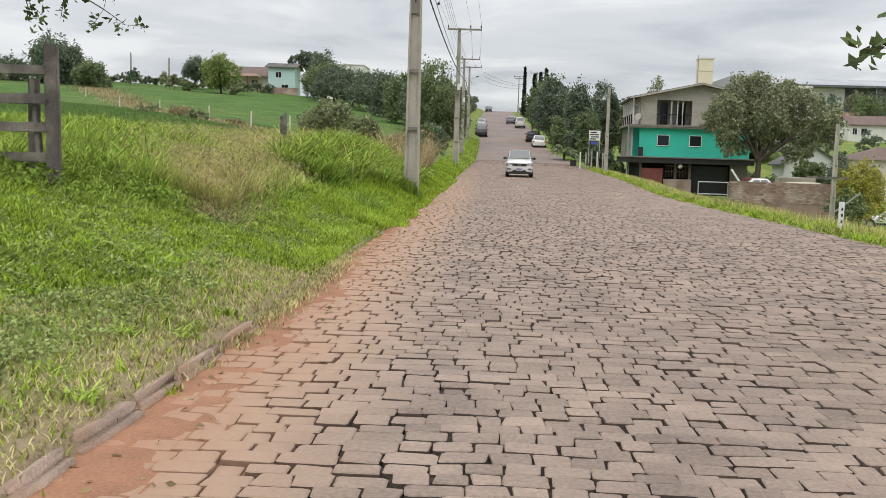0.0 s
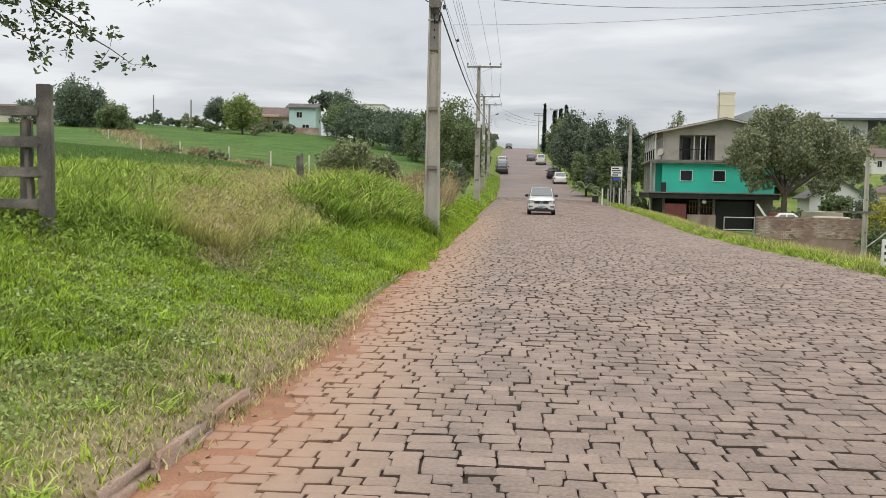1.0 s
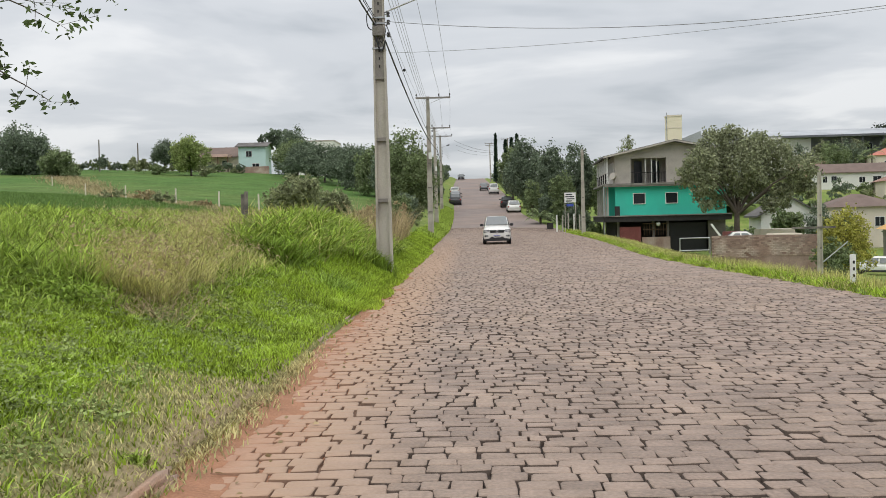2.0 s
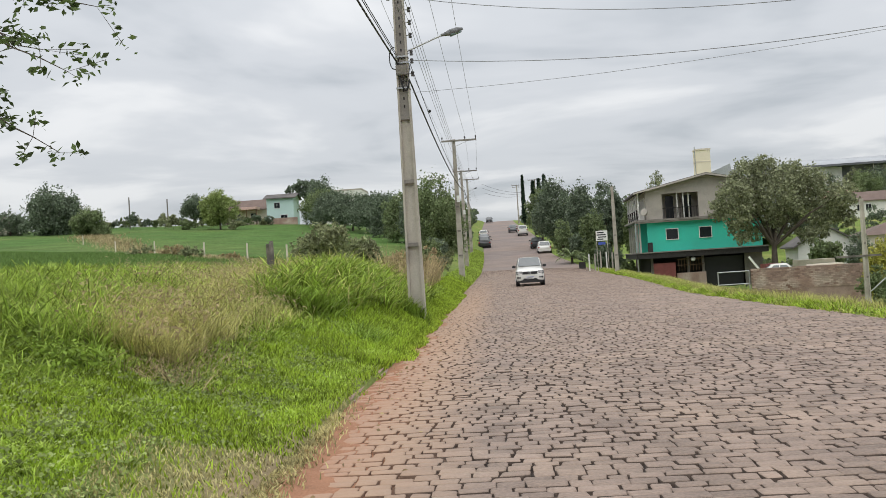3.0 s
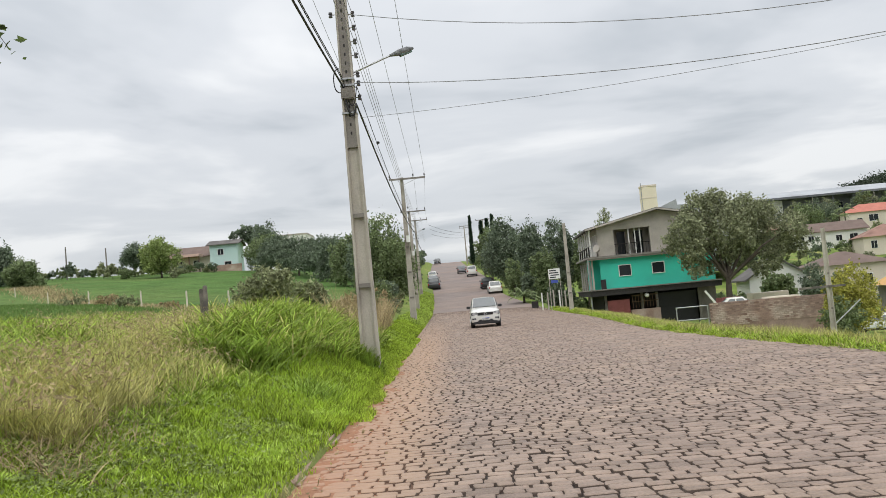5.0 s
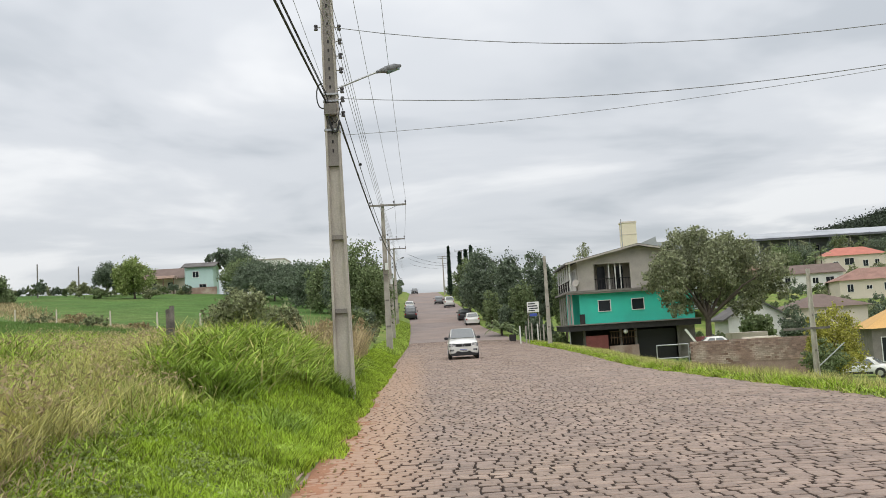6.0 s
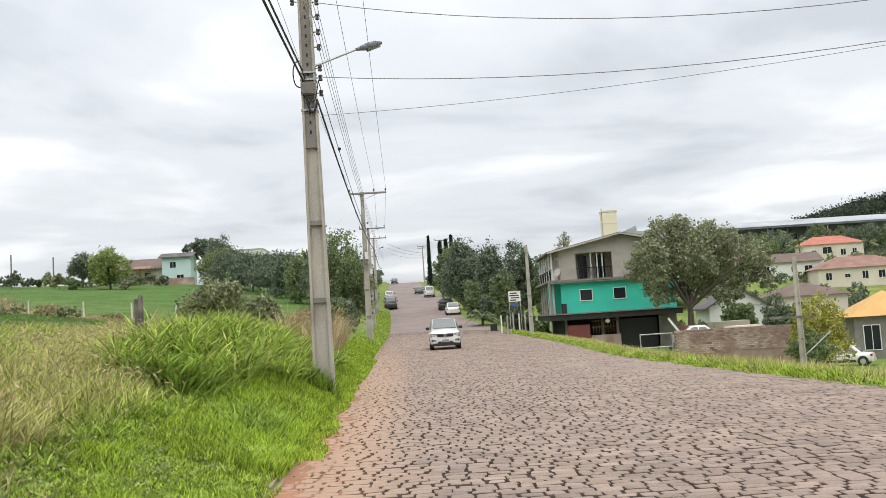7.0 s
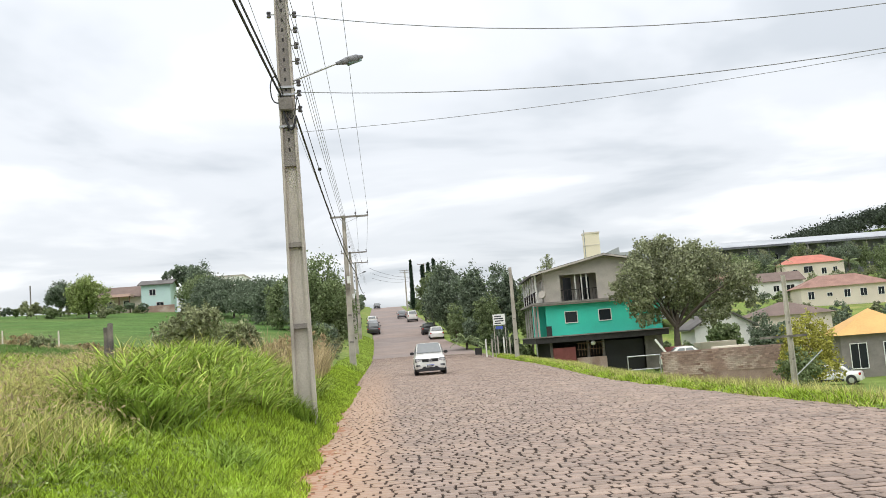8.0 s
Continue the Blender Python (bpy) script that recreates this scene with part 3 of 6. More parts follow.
def lamp_on(root, z, dx=1.45, dy=0.55, dz=0.62):
    bm = bmesh.new()
    tube(bm, (0.10, -0.05, z), (dx * 0.70, dy * 0.70, z + dz * 0.74), 0.022, n=8)
    arm = part("lamp_arm", bm, M["steel"], root)
    p, q = Vector((dx * 0.68, dy * 0.68, z + dz * 0.72)), Vector((dx * 1.06, dy * 1.06, z + dz * 1.02))
    ax = (q - p).normalized(); L = (q - p).length
    bm = bmesh.new()
    for t0, t1, r0, r1 in ((0, .16, .03, .045), (.16, .4, .045, .078), (.4, .75, .078, .082), (.75, 1.0, .082, .03)):
        tube(bm, p + ax * L * t0, p + ax * L * t1, r0, r1, 10)
    head = part("lamp_head", bm, M["lamp_grey"], arm, "grey aluminium street lamp head", smooth=True)
    bm = bmesh.new()
    tube(bm, p + ax * L * .42 + Vector((0, 0, -.045)), p + ax * L * .92 + Vector((0, 0, -.045)), .066, .04, 10)
    part("lens", bm, M["lampglass"], arm, smooth=True)


P1 = (-2.31, 25.77)
pz = 0.45
pole1 = thing("utility_pole", "weathered double-T concrete utility pole with street lamp and cables", "utility pole", (*P1, pz), 0, group="left row of utility poles")
pole_body(pole1, 9.9, 0.42, 0.23, 0.30, (2.04 - pz, 3.60 - pz, 5.18 - pz))
for zz in (8.13, 7.82, 7.50, 7.18, 6.74, 6.54, 6.22):
    insulator(pole1, 0.15, -0.05, zz - pz)
insulator(pole1, -0.15, -0.05, 8.15 - pz, -1)
lamp_on(pole1, 6.82 - pz)
crossarm(pole1, 9.45, 1.15)
for zz in (6.70, 6.55, 5.92):
    wz = 0.42 - 0.19 * (zz - pz) / 9.9
    bpart("steel_band", pole1, M["steel"], [(-wz / 2 - 0.012, wz / 2 + 0.012, -0.14, 0.14, zz - pz - 0.02, zz - pz + 0.02)])
bpart("junction_box", pole1, M["concrete_dark"], [(-0.15, 0.13, -0.22, -0.10, 6.22 - pz, 6.48 - pz)], "grey cable junction box", bevel=0.02)
bm = bmesh.new()
loop = [Vector((-0.16 - 0.14 * math.sin(math.pi * k / 10), -0.08, 6.95 - pz - 0.55 * k / 10 + 0.08 * math.sin(2 * math.pi * k / 10))) for k in range(11)]
for a, b in zip(loop[:-1], loop[1:]):
    tube(bm, a, b, 0.014, n=6)
part("cable_loop", bm, M["wire"], pole1)

for x, y, top, lampz in ((-2.74, 63.8, 9.75, None), (-3.35, 91.0, 10.45, None), (-3.65, 118.0, 12.1, 10.5)):
    z0 = ground_z(x, y) - 0.05
    po = thing("utility_pole", "concrete utility pole with a timber-coloured crossarm on the grass verge", "utility pole", (x, y, z0), 0, group="left row of utility poles")
    h = top - z0
    pole_body(po, h, 0.42, 0.20, 0.30, (1.6, 3.2, 4.8), False)
    crossarm(po, h - 0.12, 1.15, shift=0.35)
    for zz in (h - 2.0, h - 2.35, h - 2.7):
        insulator(po, 0.14, -0.05, zz)
    if lampz:
        lamp_on(po, lampz - z0, 1.1, -0.1, 0.4)
    else:
        bm = bmesh.new(); tube(bm, (0.08, -0.26, h * 0.55), (0.08, -0.26, h * 0.55 + 0.42), 0.11, n=10)
        part("meter_can", bm, M["white"], po, "small pale cylindrical box strapped to the pole")

# wires along the street
ARM = [-1.10, 0.40, 1.10]
line = [(-2.31, -14.0, 9.6), (-2.31, 25.65, 9.45 + pz + 0.25), (-2.36, 63.7, 9.9), (-2.95, 90.9, 10.6), (-3.3, 117.9, 12.2), (-4.2, 170.0, 16.0)]
for dx in ARM:
    wire([(p[0] + dx, p[1], p[2]) for p in line], 0.007, M["wire_grey"], "aluminium high line running along the street poles", 0.25)
for k, zz in enumerate((8.13, 7.82, 7.50, 7.18)):
    wire([(-2.08, -14, zz), (-2.06, 25.72, zz + 0.02), (-2.2, 63.7, 7.65 - 0.2 * k), (-2.3, 90.9, 8.4 - 0.2 * k), (-2.4, 117.9, 10.0 - 0.2 * k)], 0.006, M["wire_grey"], sag=0.30)
wire([(-2.75, -14, 6.9), (-2.42, 25.6, 6.55), (-2.14, 25.6, 6.1), (-2.2, 63.6, 6.2), (-2.3, 90.8, 6.7)], 0.022, M["wire"], "thick black telephone cable sagging between poles", sag=0.45, name="telephone_cable")
wire([(-2.6, -14, 7.0), (-2.38, 25.6, 6.62), (-2.10, 25.6, 6.5), (-2.2, 63.6, 6.5)], 0.010, M["wire"], "black telephone cable between poles", sag=0.5, name="telephone_cable")
wire([(-2.9, -14, 7.2), (-2.40, 25.6, 6.72)], 0.010, M["wire"], "black telephone cable between poles", sag=0.35, name="telephone_cable")
bm = bmesh.new(); tube(bm, (-2.23, 33.8, 6.66), (-2.23, 33.98, 6.70), 0.05, 0.05, 8)
cj = part("cable_joint", bm, M["wire"]); tagged(cj, "black splice sleeve hung on the street wires", "cable joint")

# service drops to the far side of the street
SIDE = (20.0, 18.0)
sp = thing("utility_pole", "plain concrete utility pole across the street", "utility pole", (*SIDE, -1.9), 0, group="right row of utility poles")
pole_body(sp, 11.2, 0.36, 0.2, 0.26, (2.0, 4.0, 6.0), False)
wire([(-2.08, 25.7, 8.16), (SIDE[0], SIDE[1], 8.25)], 0.008, M["wire_grey"], "service wire crossing above the street", 1.7)
wire([(-2.08, 25.7, 6.60), (SIDE[0], SIDE[1], 7.5)], 0.008, M["wire_grey"], "service wire crossing above the street", 1.25)
wire([(-2.08, 25.7, 5.80), (SIDE[0], SIDE[1], 7.0)], 0.005, M["wire_grey"], "thin service wire crossing above the street", 0.65)

# right-hand poles
for x, y, z0, top, w0 in ((9.16, 78.7, -0.1, 7.05, 0.34), (17.0, 48.0, -1.9, 3.4, 0.24)):
    po = thing("utility_pole", "short bare concrete pole on the grass verge", "utility pole", (x, y, z0), 0, group="right row of utility poles")
    pole_body(po, top - z0, w0, w0 * 0.6, 0.24, (1.6, 3.2), False)
    if y < 60:
        bpart("crossarm", po, M["oldwood"], [(-1.4, 0.7, -0.16, -0.08, 2.55, 2.65)])
        bm = bmesh.new(); tube(bm, (0.1, -0.1, 0.9), (1.2, -0.4, 1.9), 0.03, n=6); part("stay", bm, M["steel"], po)
for x, y, top in ((4.9, 228, 20.0), (5.3, 246, 21.0), (6.9, 172, 16.2)):
    z0 = ground_z(x, y)
    po = thing("utility_pole", "far concrete utility pole with crossarm on the hill", "utility pole", (x, y, z0), 0, group="far utility poles")
    pole_body(po, top - z0, 0.36, 0.2, 0.26, (2, 4), False)
    crossarm(po, top - z0 - 0.15, 1.2)
for k, yy in enumerate((168, 185, 205)):
    wire([(-2.6, yy - 8, 15.0 + k * 0.6), (5.0, yy, 13.6 + k * 1.0)], 0.02, M["wire"], "dark wires strung across the far street", 0.5)
for x, y, top in ((-67.4, 170, 17.8), (-61.0, 172, 17.2), (-58.0, 178, 16.8)):
    z0 = ground_z(x, y)
    bm = bmesh.new(); tube(bm, (x, y, z0 - 0.3), (x, y, top), 0.16, 0.11, 7)
    tagged(part("utility_pole", bm, M["concrete_dark"]), "distant dark pole behind the crop field", "utility pole", group="field poles")


# ---------------------------------------------------------------- buildings
def window(parent, x, y, z, w, h, axis="x", frame_m=None, depth=0.08, bars=1, out=-1):
    """A window set on a wall face: frame, pane and sill; axis is the wall's run, out the side it faces."""
    win = new("window"); win.parent = parent
    win.matrix_basis = pose(x, y, z, 0, 0, 0 if axis == "x" else 90)
    fm = frame_m or M["white"]
    t = 0.06
    o = out
    ys_ = sorted((0.02 * -o, depth * o))
    bpart("window_frame", win, fm, [(-w / 2 - t, w / 2 + t, *ys_, h / 2, h / 2 + t), (-w / 2 - t, w / 2 + t, *ys_, -h / 2 - t, -h / 2), (-w / 2 - t, -w / 2, *ys_, -h / 2, h / 2), (w / 2, w / 2 + t, *ys_, -h / 2, h / 2)] + [(-0.02, 0.02, *ys_, -h / 2, h / 2)] * bars)
    py = sorted((0.012 * o, 0.03 * o))
    bpart("pane", win, M["glass"], [(-w / 2, w / 2, *py, -h / 2, h / 2)])
    return win


def house(name, label, x, y, w, d, z0, wall_h, roof_h, wall_m, roof_m, rz=0, ridge="x", wins=(), over=0.5, category="house", base_drop=2.5, hip=False):
    """A plain house: walls, pitched roof with thickness and eaves, windows (x, z, w, h) on its front, side ones as (None, z, w, h, y)."""
    root = thing(name, label, category, (x, y, z0), rz)
    bpart("wall", root, wall_m, [(-w / 2, w / 2, -d / 2, d / 2, -base_drop, wall_h)])
    bm = bmesh.new()
    o, t = over, 0.16
    if hip:
        r = min(w, d) / 2
        ridge_half = max(w, d) / 2 - r
        e = [bm.verts.new(p) for p in ((-w / 2 - o, -d / 2 - o, wall_h), (w / 2 + o, -d / 2 - o, wall_h), (w / 2 + o, d / 2 + o, wall_h), (-w / 2 - o, d / 2 + o, wall_h))]
        g = [bm.verts.new((-ridge_half if w >= d else 0, 0 if w >= d else -ridge_half, wall_h + roof_h)), bm.verts.new((ridge_half if w >= d else 0, 0 if w >= d else ridge_half, wall_h + roof_h))]
        bm.faces.new(e[::-1])
        if w >= d:
            fs = ((e[0], e[1], g[1], g[0]), (e[1], e[2], g[1]), (e[2], e[3], g[0], g[1]), (e[3], e[0], g[0]))
        else:
            fs = ((e[0], e[1], g[0]), (e[1], e[2], g[1], g[0]), (e[2], e[3], g[1]), (e[3], e[0], g[0], g[1]))
        for f in fs:
            bm.faces.new(f)
    else:
        if ridge == "x":
            s = d / 2 + o
            dz = roof_h / (d / 2) * o
            prism(bm, [(-s, wall_h - dz), (0, wall_h + roof_h), (s, wall_h - dz), (s, wall_h - dz + t), (0, wall_h + roof_h + t), (-s, wall_h - dz + t)], "x", -w / 2 - o, w / 2 + o)
        else:
            s = w / 2 + o
            dz = roof_h / (w / 2) * o
            prism(bm, [(-s, wall_h - dz), (0, wall_h + roof_h), (s, wall_h - dz), (s, wall_h - dz + t), (0, wall_h + roof_h + t), (-s, wall_h - dz + t)], "y", -d / 2 - o, d / 2 + o)
        for sd in (-1, 1):
            bg = bmesh.new()
            if ridge == "x":
                prism(bg, [(-d / 2, wall_h), (d / 2, wall_h), (0, wall_h + roof_h)], "x", sd * w / 2 - 0.1, sd * w / 2 + 0.1)
            else:
                prism(bg, [(-w / 2, wall_h), (w / 2, wall_h), (0, wall_h + roof_h)], "y", sd * d / 2 - 0.1, sd * d / 2 + 0.1)
            part("gable", bg, wall_m, root)
    part("roof", bm, roof_m, root)
    for q in wins:
        if q[0] is None:
            window(root, -w / 2, q[4], q[1], q[2], q[3], "y", out=1)
        else:
            window(root, q[0], -d / 2, q[1], q[2], q[3], "x")
    return root


# turquoise house with the balcony storey
def corner_house():
    X0, Y0, GZ = 13.1, 87.2, -1.9
    W, D, OV = 9.9, 11.0, -0.75
    root = thing("corner_house", "three-storey house, turquoise middle floor below a bare grey plaster storey", "house", (X0, Y0, 0), -3)
    z1, z2, z3, peak = 1.55, 4.35, 7.0, 8.25
    def one(name, material, b, label="", bevel=0.0):
        return bpart(name, root, material, [b], label, bevel)
    # open undercroft: its shade put into near-black back and side walls; piers, a shutter
    one("wall", M["dark"], (0.1, W, 3.5, 3.7, GZ, z1 - 0.4), "undercroft wall coloured near-black for the opening's shade")
    one("wall", M["dark"], (0.1, 0.3, 0.5, D, GZ, z1 - 0.4), "undercroft wall coloured near-black for the opening's shade")
    one("wall", M["dark"], (W - 0.2, W, 0.5, D, GZ, z1 - 0.4), "undercroft wall coloured near-black for the opening's shade")
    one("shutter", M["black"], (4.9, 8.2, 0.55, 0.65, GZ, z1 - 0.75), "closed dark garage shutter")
    one("wall", M["concrete_dark"], (8.5, W, 0.45, 0.6, GZ, z1 - 0.4), "dark grey plaster bay")
    for xx in (0.15, 3.3, 4.6, 8.3):
        one("pier", M["concrete_dark"], (xx, xx + 0.2, 0.1, 0.4, GZ, z1 - 0.4))
    for k in range(9):
        one("railing_bar", M["wood"], (2.5 + k * 0.25, 2.54 + k * 0.25, -0.25, -0.2, -0.3, 0.75))
    one("handrail", M["wood"], (2.4, 4.7, -0.27, -0.18, 0.72, 0.80))
    one("handrail", M["wood"], (2.4, 4.7, -0.27, -0.18, 0.2, 0.26))
    bm = bmesh.new(); bmesh.ops.create_icosphere(bm, subdivisions=2, radius=0.21, matrix=Matrix.Translation((3.75, -0.45, 0.72)))
    part("globe_lamp", bm, M["white"], root, "white globe lamp", smooth=True)
    one("panel", M["rust"], (0.3, 2.2, -0.5, -0.4, -1.2, 0.5), "oxide red sheet panel")
    one("panel", M["brick"], (2.3, 4.8, -0.5, -0.35, GZ, -0.45), "flaking pink plinth")
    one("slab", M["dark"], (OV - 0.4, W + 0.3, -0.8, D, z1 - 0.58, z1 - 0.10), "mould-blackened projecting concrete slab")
    one("slab", M["concrete_dark"], (OV - 0.5, W + 0.35, -0.9, D, z1 - 0.10, z1), "stained slab edge")
    # turquoise storey
    one("wall", M["teal"], (0.0, W, 0.0, 0.2, z1, z2 - 0.06), "turquoise painted wall")
    one("wall", M["teal"], (W - 0.2, W, 0.2, D, z1, z2 - 0.06), "turquoise painted wall")
    one("wall", M["teal"], (0.9, 1.1, 0.2, D, z1, z2 - 0.06), "turquoise painted wall")
    one("wall", M["teal"], (-0.7, 0.9, 4.0, 4.2, z1, z2 - 0.06), "turquoise porch wall")
    one("door", M["wood"], (0.84, 0.9, 1.2, 2.1, z1, z1 + 2.1), "brown porch door")
    one("chair_rack", M["dark"], (-0.1, 0.35, -0.45, -0.38, z1, z1 + 0.85), "dark folded metal rack")
    for xx in (2.15, 5.05):
        window(root, xx, 0.0, 3.05, 1.0, 0.9, "x", M["plaster_white"], bars=0)
    one("trim", M["concrete_dark"], (OV - 0.3, W + 0.15, -0.45, 0.0, z2 - 0.2, z2 - 0.06), "stained edge of the upper slab")
    one("slab", M["concrete_dark"], (OV - 0.35, W + 0.2, -0.5, D, z2 - 0.06, z2 + 0.10), "grey balcony slab")
    # upper storey: front wall with an open balcony bay
    zb = z2 + 0.10
    for b in ((0.0, 1.45, 0.0, 0.2, zb, z3), (4.6, 7.7, 0.0, 0.2, zb, z3), (1.45, 4.6, 0.0, 0.2, z3 - 0.30, z3), (0.0, 0.2, 0.2, D, zb, z3), (W - 0.2, W, 0.0, D, zb, z3), (8.9, W - 0.2, 0, 0.2, zb, z3), (0.2, W - 0.2, 2.2, 2.4, zb, z3)):
        one("wall", M["plaster_grey"], b, "bare grey plaster wall")
    one("door", M["glass"], (2.0, 2.7, 2.1, 2.19, zb, z3 - 0.45), "dark glazed balcony door")
    one("door", M["glass"], (3.5, 4.3, 2.1, 2.19, zb, z3 - 0.45), "dark glazed balcony door")
    for xx in (2.75, 3.3, 3.75):
        one("post", M["plaster_white"], (xx, xx + 0.1, 0.30, 0.42, zb, z3 - 0.30))
    for k in range(13):
        one("railing_bar", M["dark"], (1.55 + k * 0.24, 1.575 + k * 0.24, 0.05, 0.08, zb, zb + 0.95))
    one("handrail", M["dark"], (1.45, 4.6, 0.04, 0.10, zb + 0.93, zb + 0.98))
    # side balcony
    for k in range(6):
        yy = 0.1 + k * 2.1
        one("column", M["plaster_white"], (OV + 0.02, OV + 0.16, yy, yy + 0.16, zb, z3 - 0.15))
        one("column", M["plaster_grey"], (OV + 0.02, OV + 0.16, yy, yy + 0.16, z1, z2 - 0.2))
        window(root, 0.0, 1.3 + k * 1.75, zb + 1.3, 0.9, 1.3, "y", M["plaster_white"], out=1)
    for k in range(38):
        one("railing_bar", M["dark"], (OV + 0.05, OV + 0.08, 0.1 + k * 0.28, 0.125 + k * 0.28, zb, zb + 0.95))
    one("handrail", M["dark"], (OV + 0.03, OV + 0.10, 0.1, D, zb + 0.93, zb + 0.99))
    one("tank", M["plaster_white"], (-0.5, -0.1, 0.6, 1.0, zb, zb + 0.7), "white plastic drum", 0.06)
    bm = bmesh.new(); tube(bm, (-0.12, -0.35, zb + 0.65), (-0.26, -0.52, zb + 0.70), 0.30, 0.33, 14); part("satellite_dish", bm, M["plaster_grey"], root, "pale round satellite dish")
    bm = bmesh.new(); tube(bm, (OV - 0.3, -0.4, GZ + 1.6), (OV - 0.3, -0.4, z2 - 0.1), 0.06, n=8); part("drainpipe", bm, M["steel"], root)
    # low-pitched roof with its gable
    bm = bmesh.new()
    prism(bm, [(0, z3), (W, z3), (W, z3 + 0.25), (5.3, peak - 0.14), (0, z3 + 0.08)], "y", 0.0, 0.2)
    part("gable", bm, M["plaster_grey"], root)
    bm = bmesh.new()
    t, slope = 0.14, (peak - 0.1 - z3 - 0.02) / 5.3
    zl = peak - 0.1 - slope * (5.3 - OV + 0.35)
    prism(bm, [(OV - 0.35, zl), (5.3, peak - 0.1), (W + 0.7, z3 + 0.05), (W + 0.7, z3 + 0.05 + t), (5.3, peak - 0.1 + t), (OV - 0.35, zl + t)], "y", -0.8, D + 0.6)
    part("roof", bm, M["roof_dark"], root)
    bm = bmesh.new()
    prism(bm, [(OV - 0.35, zl - 0.05), (5.3, peak - 0.15), (W + 0.7, z3), (W + 0.7, z3 + 0.14), (5.3, peak - 0.0), (OV - 0.35, zl + 0.10)], "y", -0.84, -0.80)
    part("fascia", bm, M["plaster_grey"], root)


corner_house()

# boundary wall of single bricks is built at the end of the file; the things behind it come here
BROAD = ((-3.2, 5.6, 1.5), (-1.7, 7.1, 1.6), (0.1, 7.5, 1.5), (1.5, 6.8, 1.5), (3.5, 6.2, 1.6), (4.9, 5.0, 1.4), (4.6, 3.8, 1.2), (2.6, 4.6, 1.8), (0.4, 5.3, 2.0), (-1.7, 4.9, 1.8), (-3.1, 4.0, 1.3), (-2.5, 2.9, 1.0), (1.5, 3.1, 1.2), (3.4, 2.8, 1.0), (-4.0, 4.7, 1.0), (-2.9, 2.2, 0.6), (0.0, 3.6, 1.0), (4.3, 2.3, 0.8), (2.4, 2.0, 0.9), (-1.3, 2.5, 0.8), (5.4, 3.2, 0.8), (-0.6, 8.1, 0.8), (2.6, 7.3, 0.9))
tree("broad_tree", "broad olive-green tree with a dark forked trunk before the turquoise house", 21.7, 79.0, 10.4, [(bx_, ((k * 7) % 5 - 2) * 0.8, bz_ + 1.6, br_ * 0.86, br_ * 1.15, br_ * 0.78) for k, (bx_, bz_, br_) in enumerate(BROAD)], M["leaf_olive"], 31000, 0.14, 0.34, 3.0, 5, -1.6, 11)
house("grey_cottage", "low white cottage with a grey gable roof in the dip", 33.0, 102, 5.6, 8, -1.6, 2.9, 1.7, M["plaster_white"], M["roof_dark"], -8, "y", ((0.5, 1.5, 1.2, 0.9),))
house("brown_roof_house", "low house under a wide brown tile roof", 44.8, 112, 8.0, 7, -1.2, 3.1, 1.5, M["plaster_cream"], M["roof_brown"], -5, "x", ((-2, 1.4, 1.0, 1.0), (1.5, 1.4, 1.0, 1.0)), hip=True)
house("white_house", "two-storey white house with a brown tiled roof on the slope", 77.0, 194, 13.5, 8, 3.6, 5.6, 1.7, M["plaster_white"], M["roof_brown"], -8, "x", ((-5.6, 4.2, 0.8, 1.2), (-3.9, 4.2, 1.0, 1.2), (1.4, 4.0, 1.1, 1.1), (4.2, 4.0, 1.5, 1.2), (-5.3, 1.3, 1.0, 1.4), (1.5, 1.2, 1.0, 1.2), (5.0, 1.2, 1.2, 1.2), (None, 4.2, 1, 1.2, 0)))
house("cream_house", "two-storey cream house with a hipped clay roof", 82.0, 173, 15.5, 9, 0.6, 6.0, 2.2, M["plaster_cream"], M["roof_red"], -10, "x", ((-6.0, 4.6, 1.0, 1.3), (-2.8, 4.6, 0.9, 0.6), (0.2, 4.6, 1.0, 1.3), (3.0, 4.6, 1.1, 1.3), (6.0, 4.6, 1.0, 1.3), (-6.0, 1.6, 1.2, 1.3), (-2.0, 1.6, 1.2, 1.3), (3.0, 1.6, 1.0, 1.3)), hip=True)
house("red_roof_house", "cream house with a bright red tile roof high on the slope", 108.5, 240, 15.0, 8, 9.0, 6.0, 2.2, M["plaster_cream"], M["roof_bright"], -6, "x", ((-4.8, 3.8, 1.2, 1.5), (-1.5, 4.4, 2.2, 1.6), (2.4, 3.8, 1.2, 1.5), (5.2, 4.0, 1.0, 1.2), (-4.5, 1.0, 1.2, 1.2)), hip=True)
house("small_red_roof_house", "small pink house with a red roof half hidden by palms", 84.0, 236, 7.0, 6, 9.2, 3.2, 1.3, M["plaster_pink"], M["roof_red"], -4, "x", ((-1.2, 2.0, 1.2, 1.2), (1.6, 2.0, 1.0, 1.2)))
# dark wall colour and tall panes stand in for the shaded carport opening
house("orange_roof_house", "rendered house with an orange pyramid roof", 36.6, 78, 5.6, 5.6, -2.6, 2.5, 1.9, M["concrete_dark"], M["roof_orange"], -15, "x", ((-1.6, 0.9, 1.1, 1.8), (1.2, 0.9, 2.0, 1.8)), hip=True)
house("pale_house", "pale house with a white roof edge among trees", 104.0, 176, 12, 8, 4.2, 5.0, 1.4, M["plaster_white"], M["roof_metal"], -6, "x", ((-4, 3.2, 1.4, 1.3), (0, 3.2, 1.4, 1.3), (4, 3.2, 1.4, 1.3)))

# long warehouse on the ridge
wh = thing("warehouse", "long grey warehouse with a pale metal roof on the ridge", "warehouse", (112, 268, 16.0), -2)
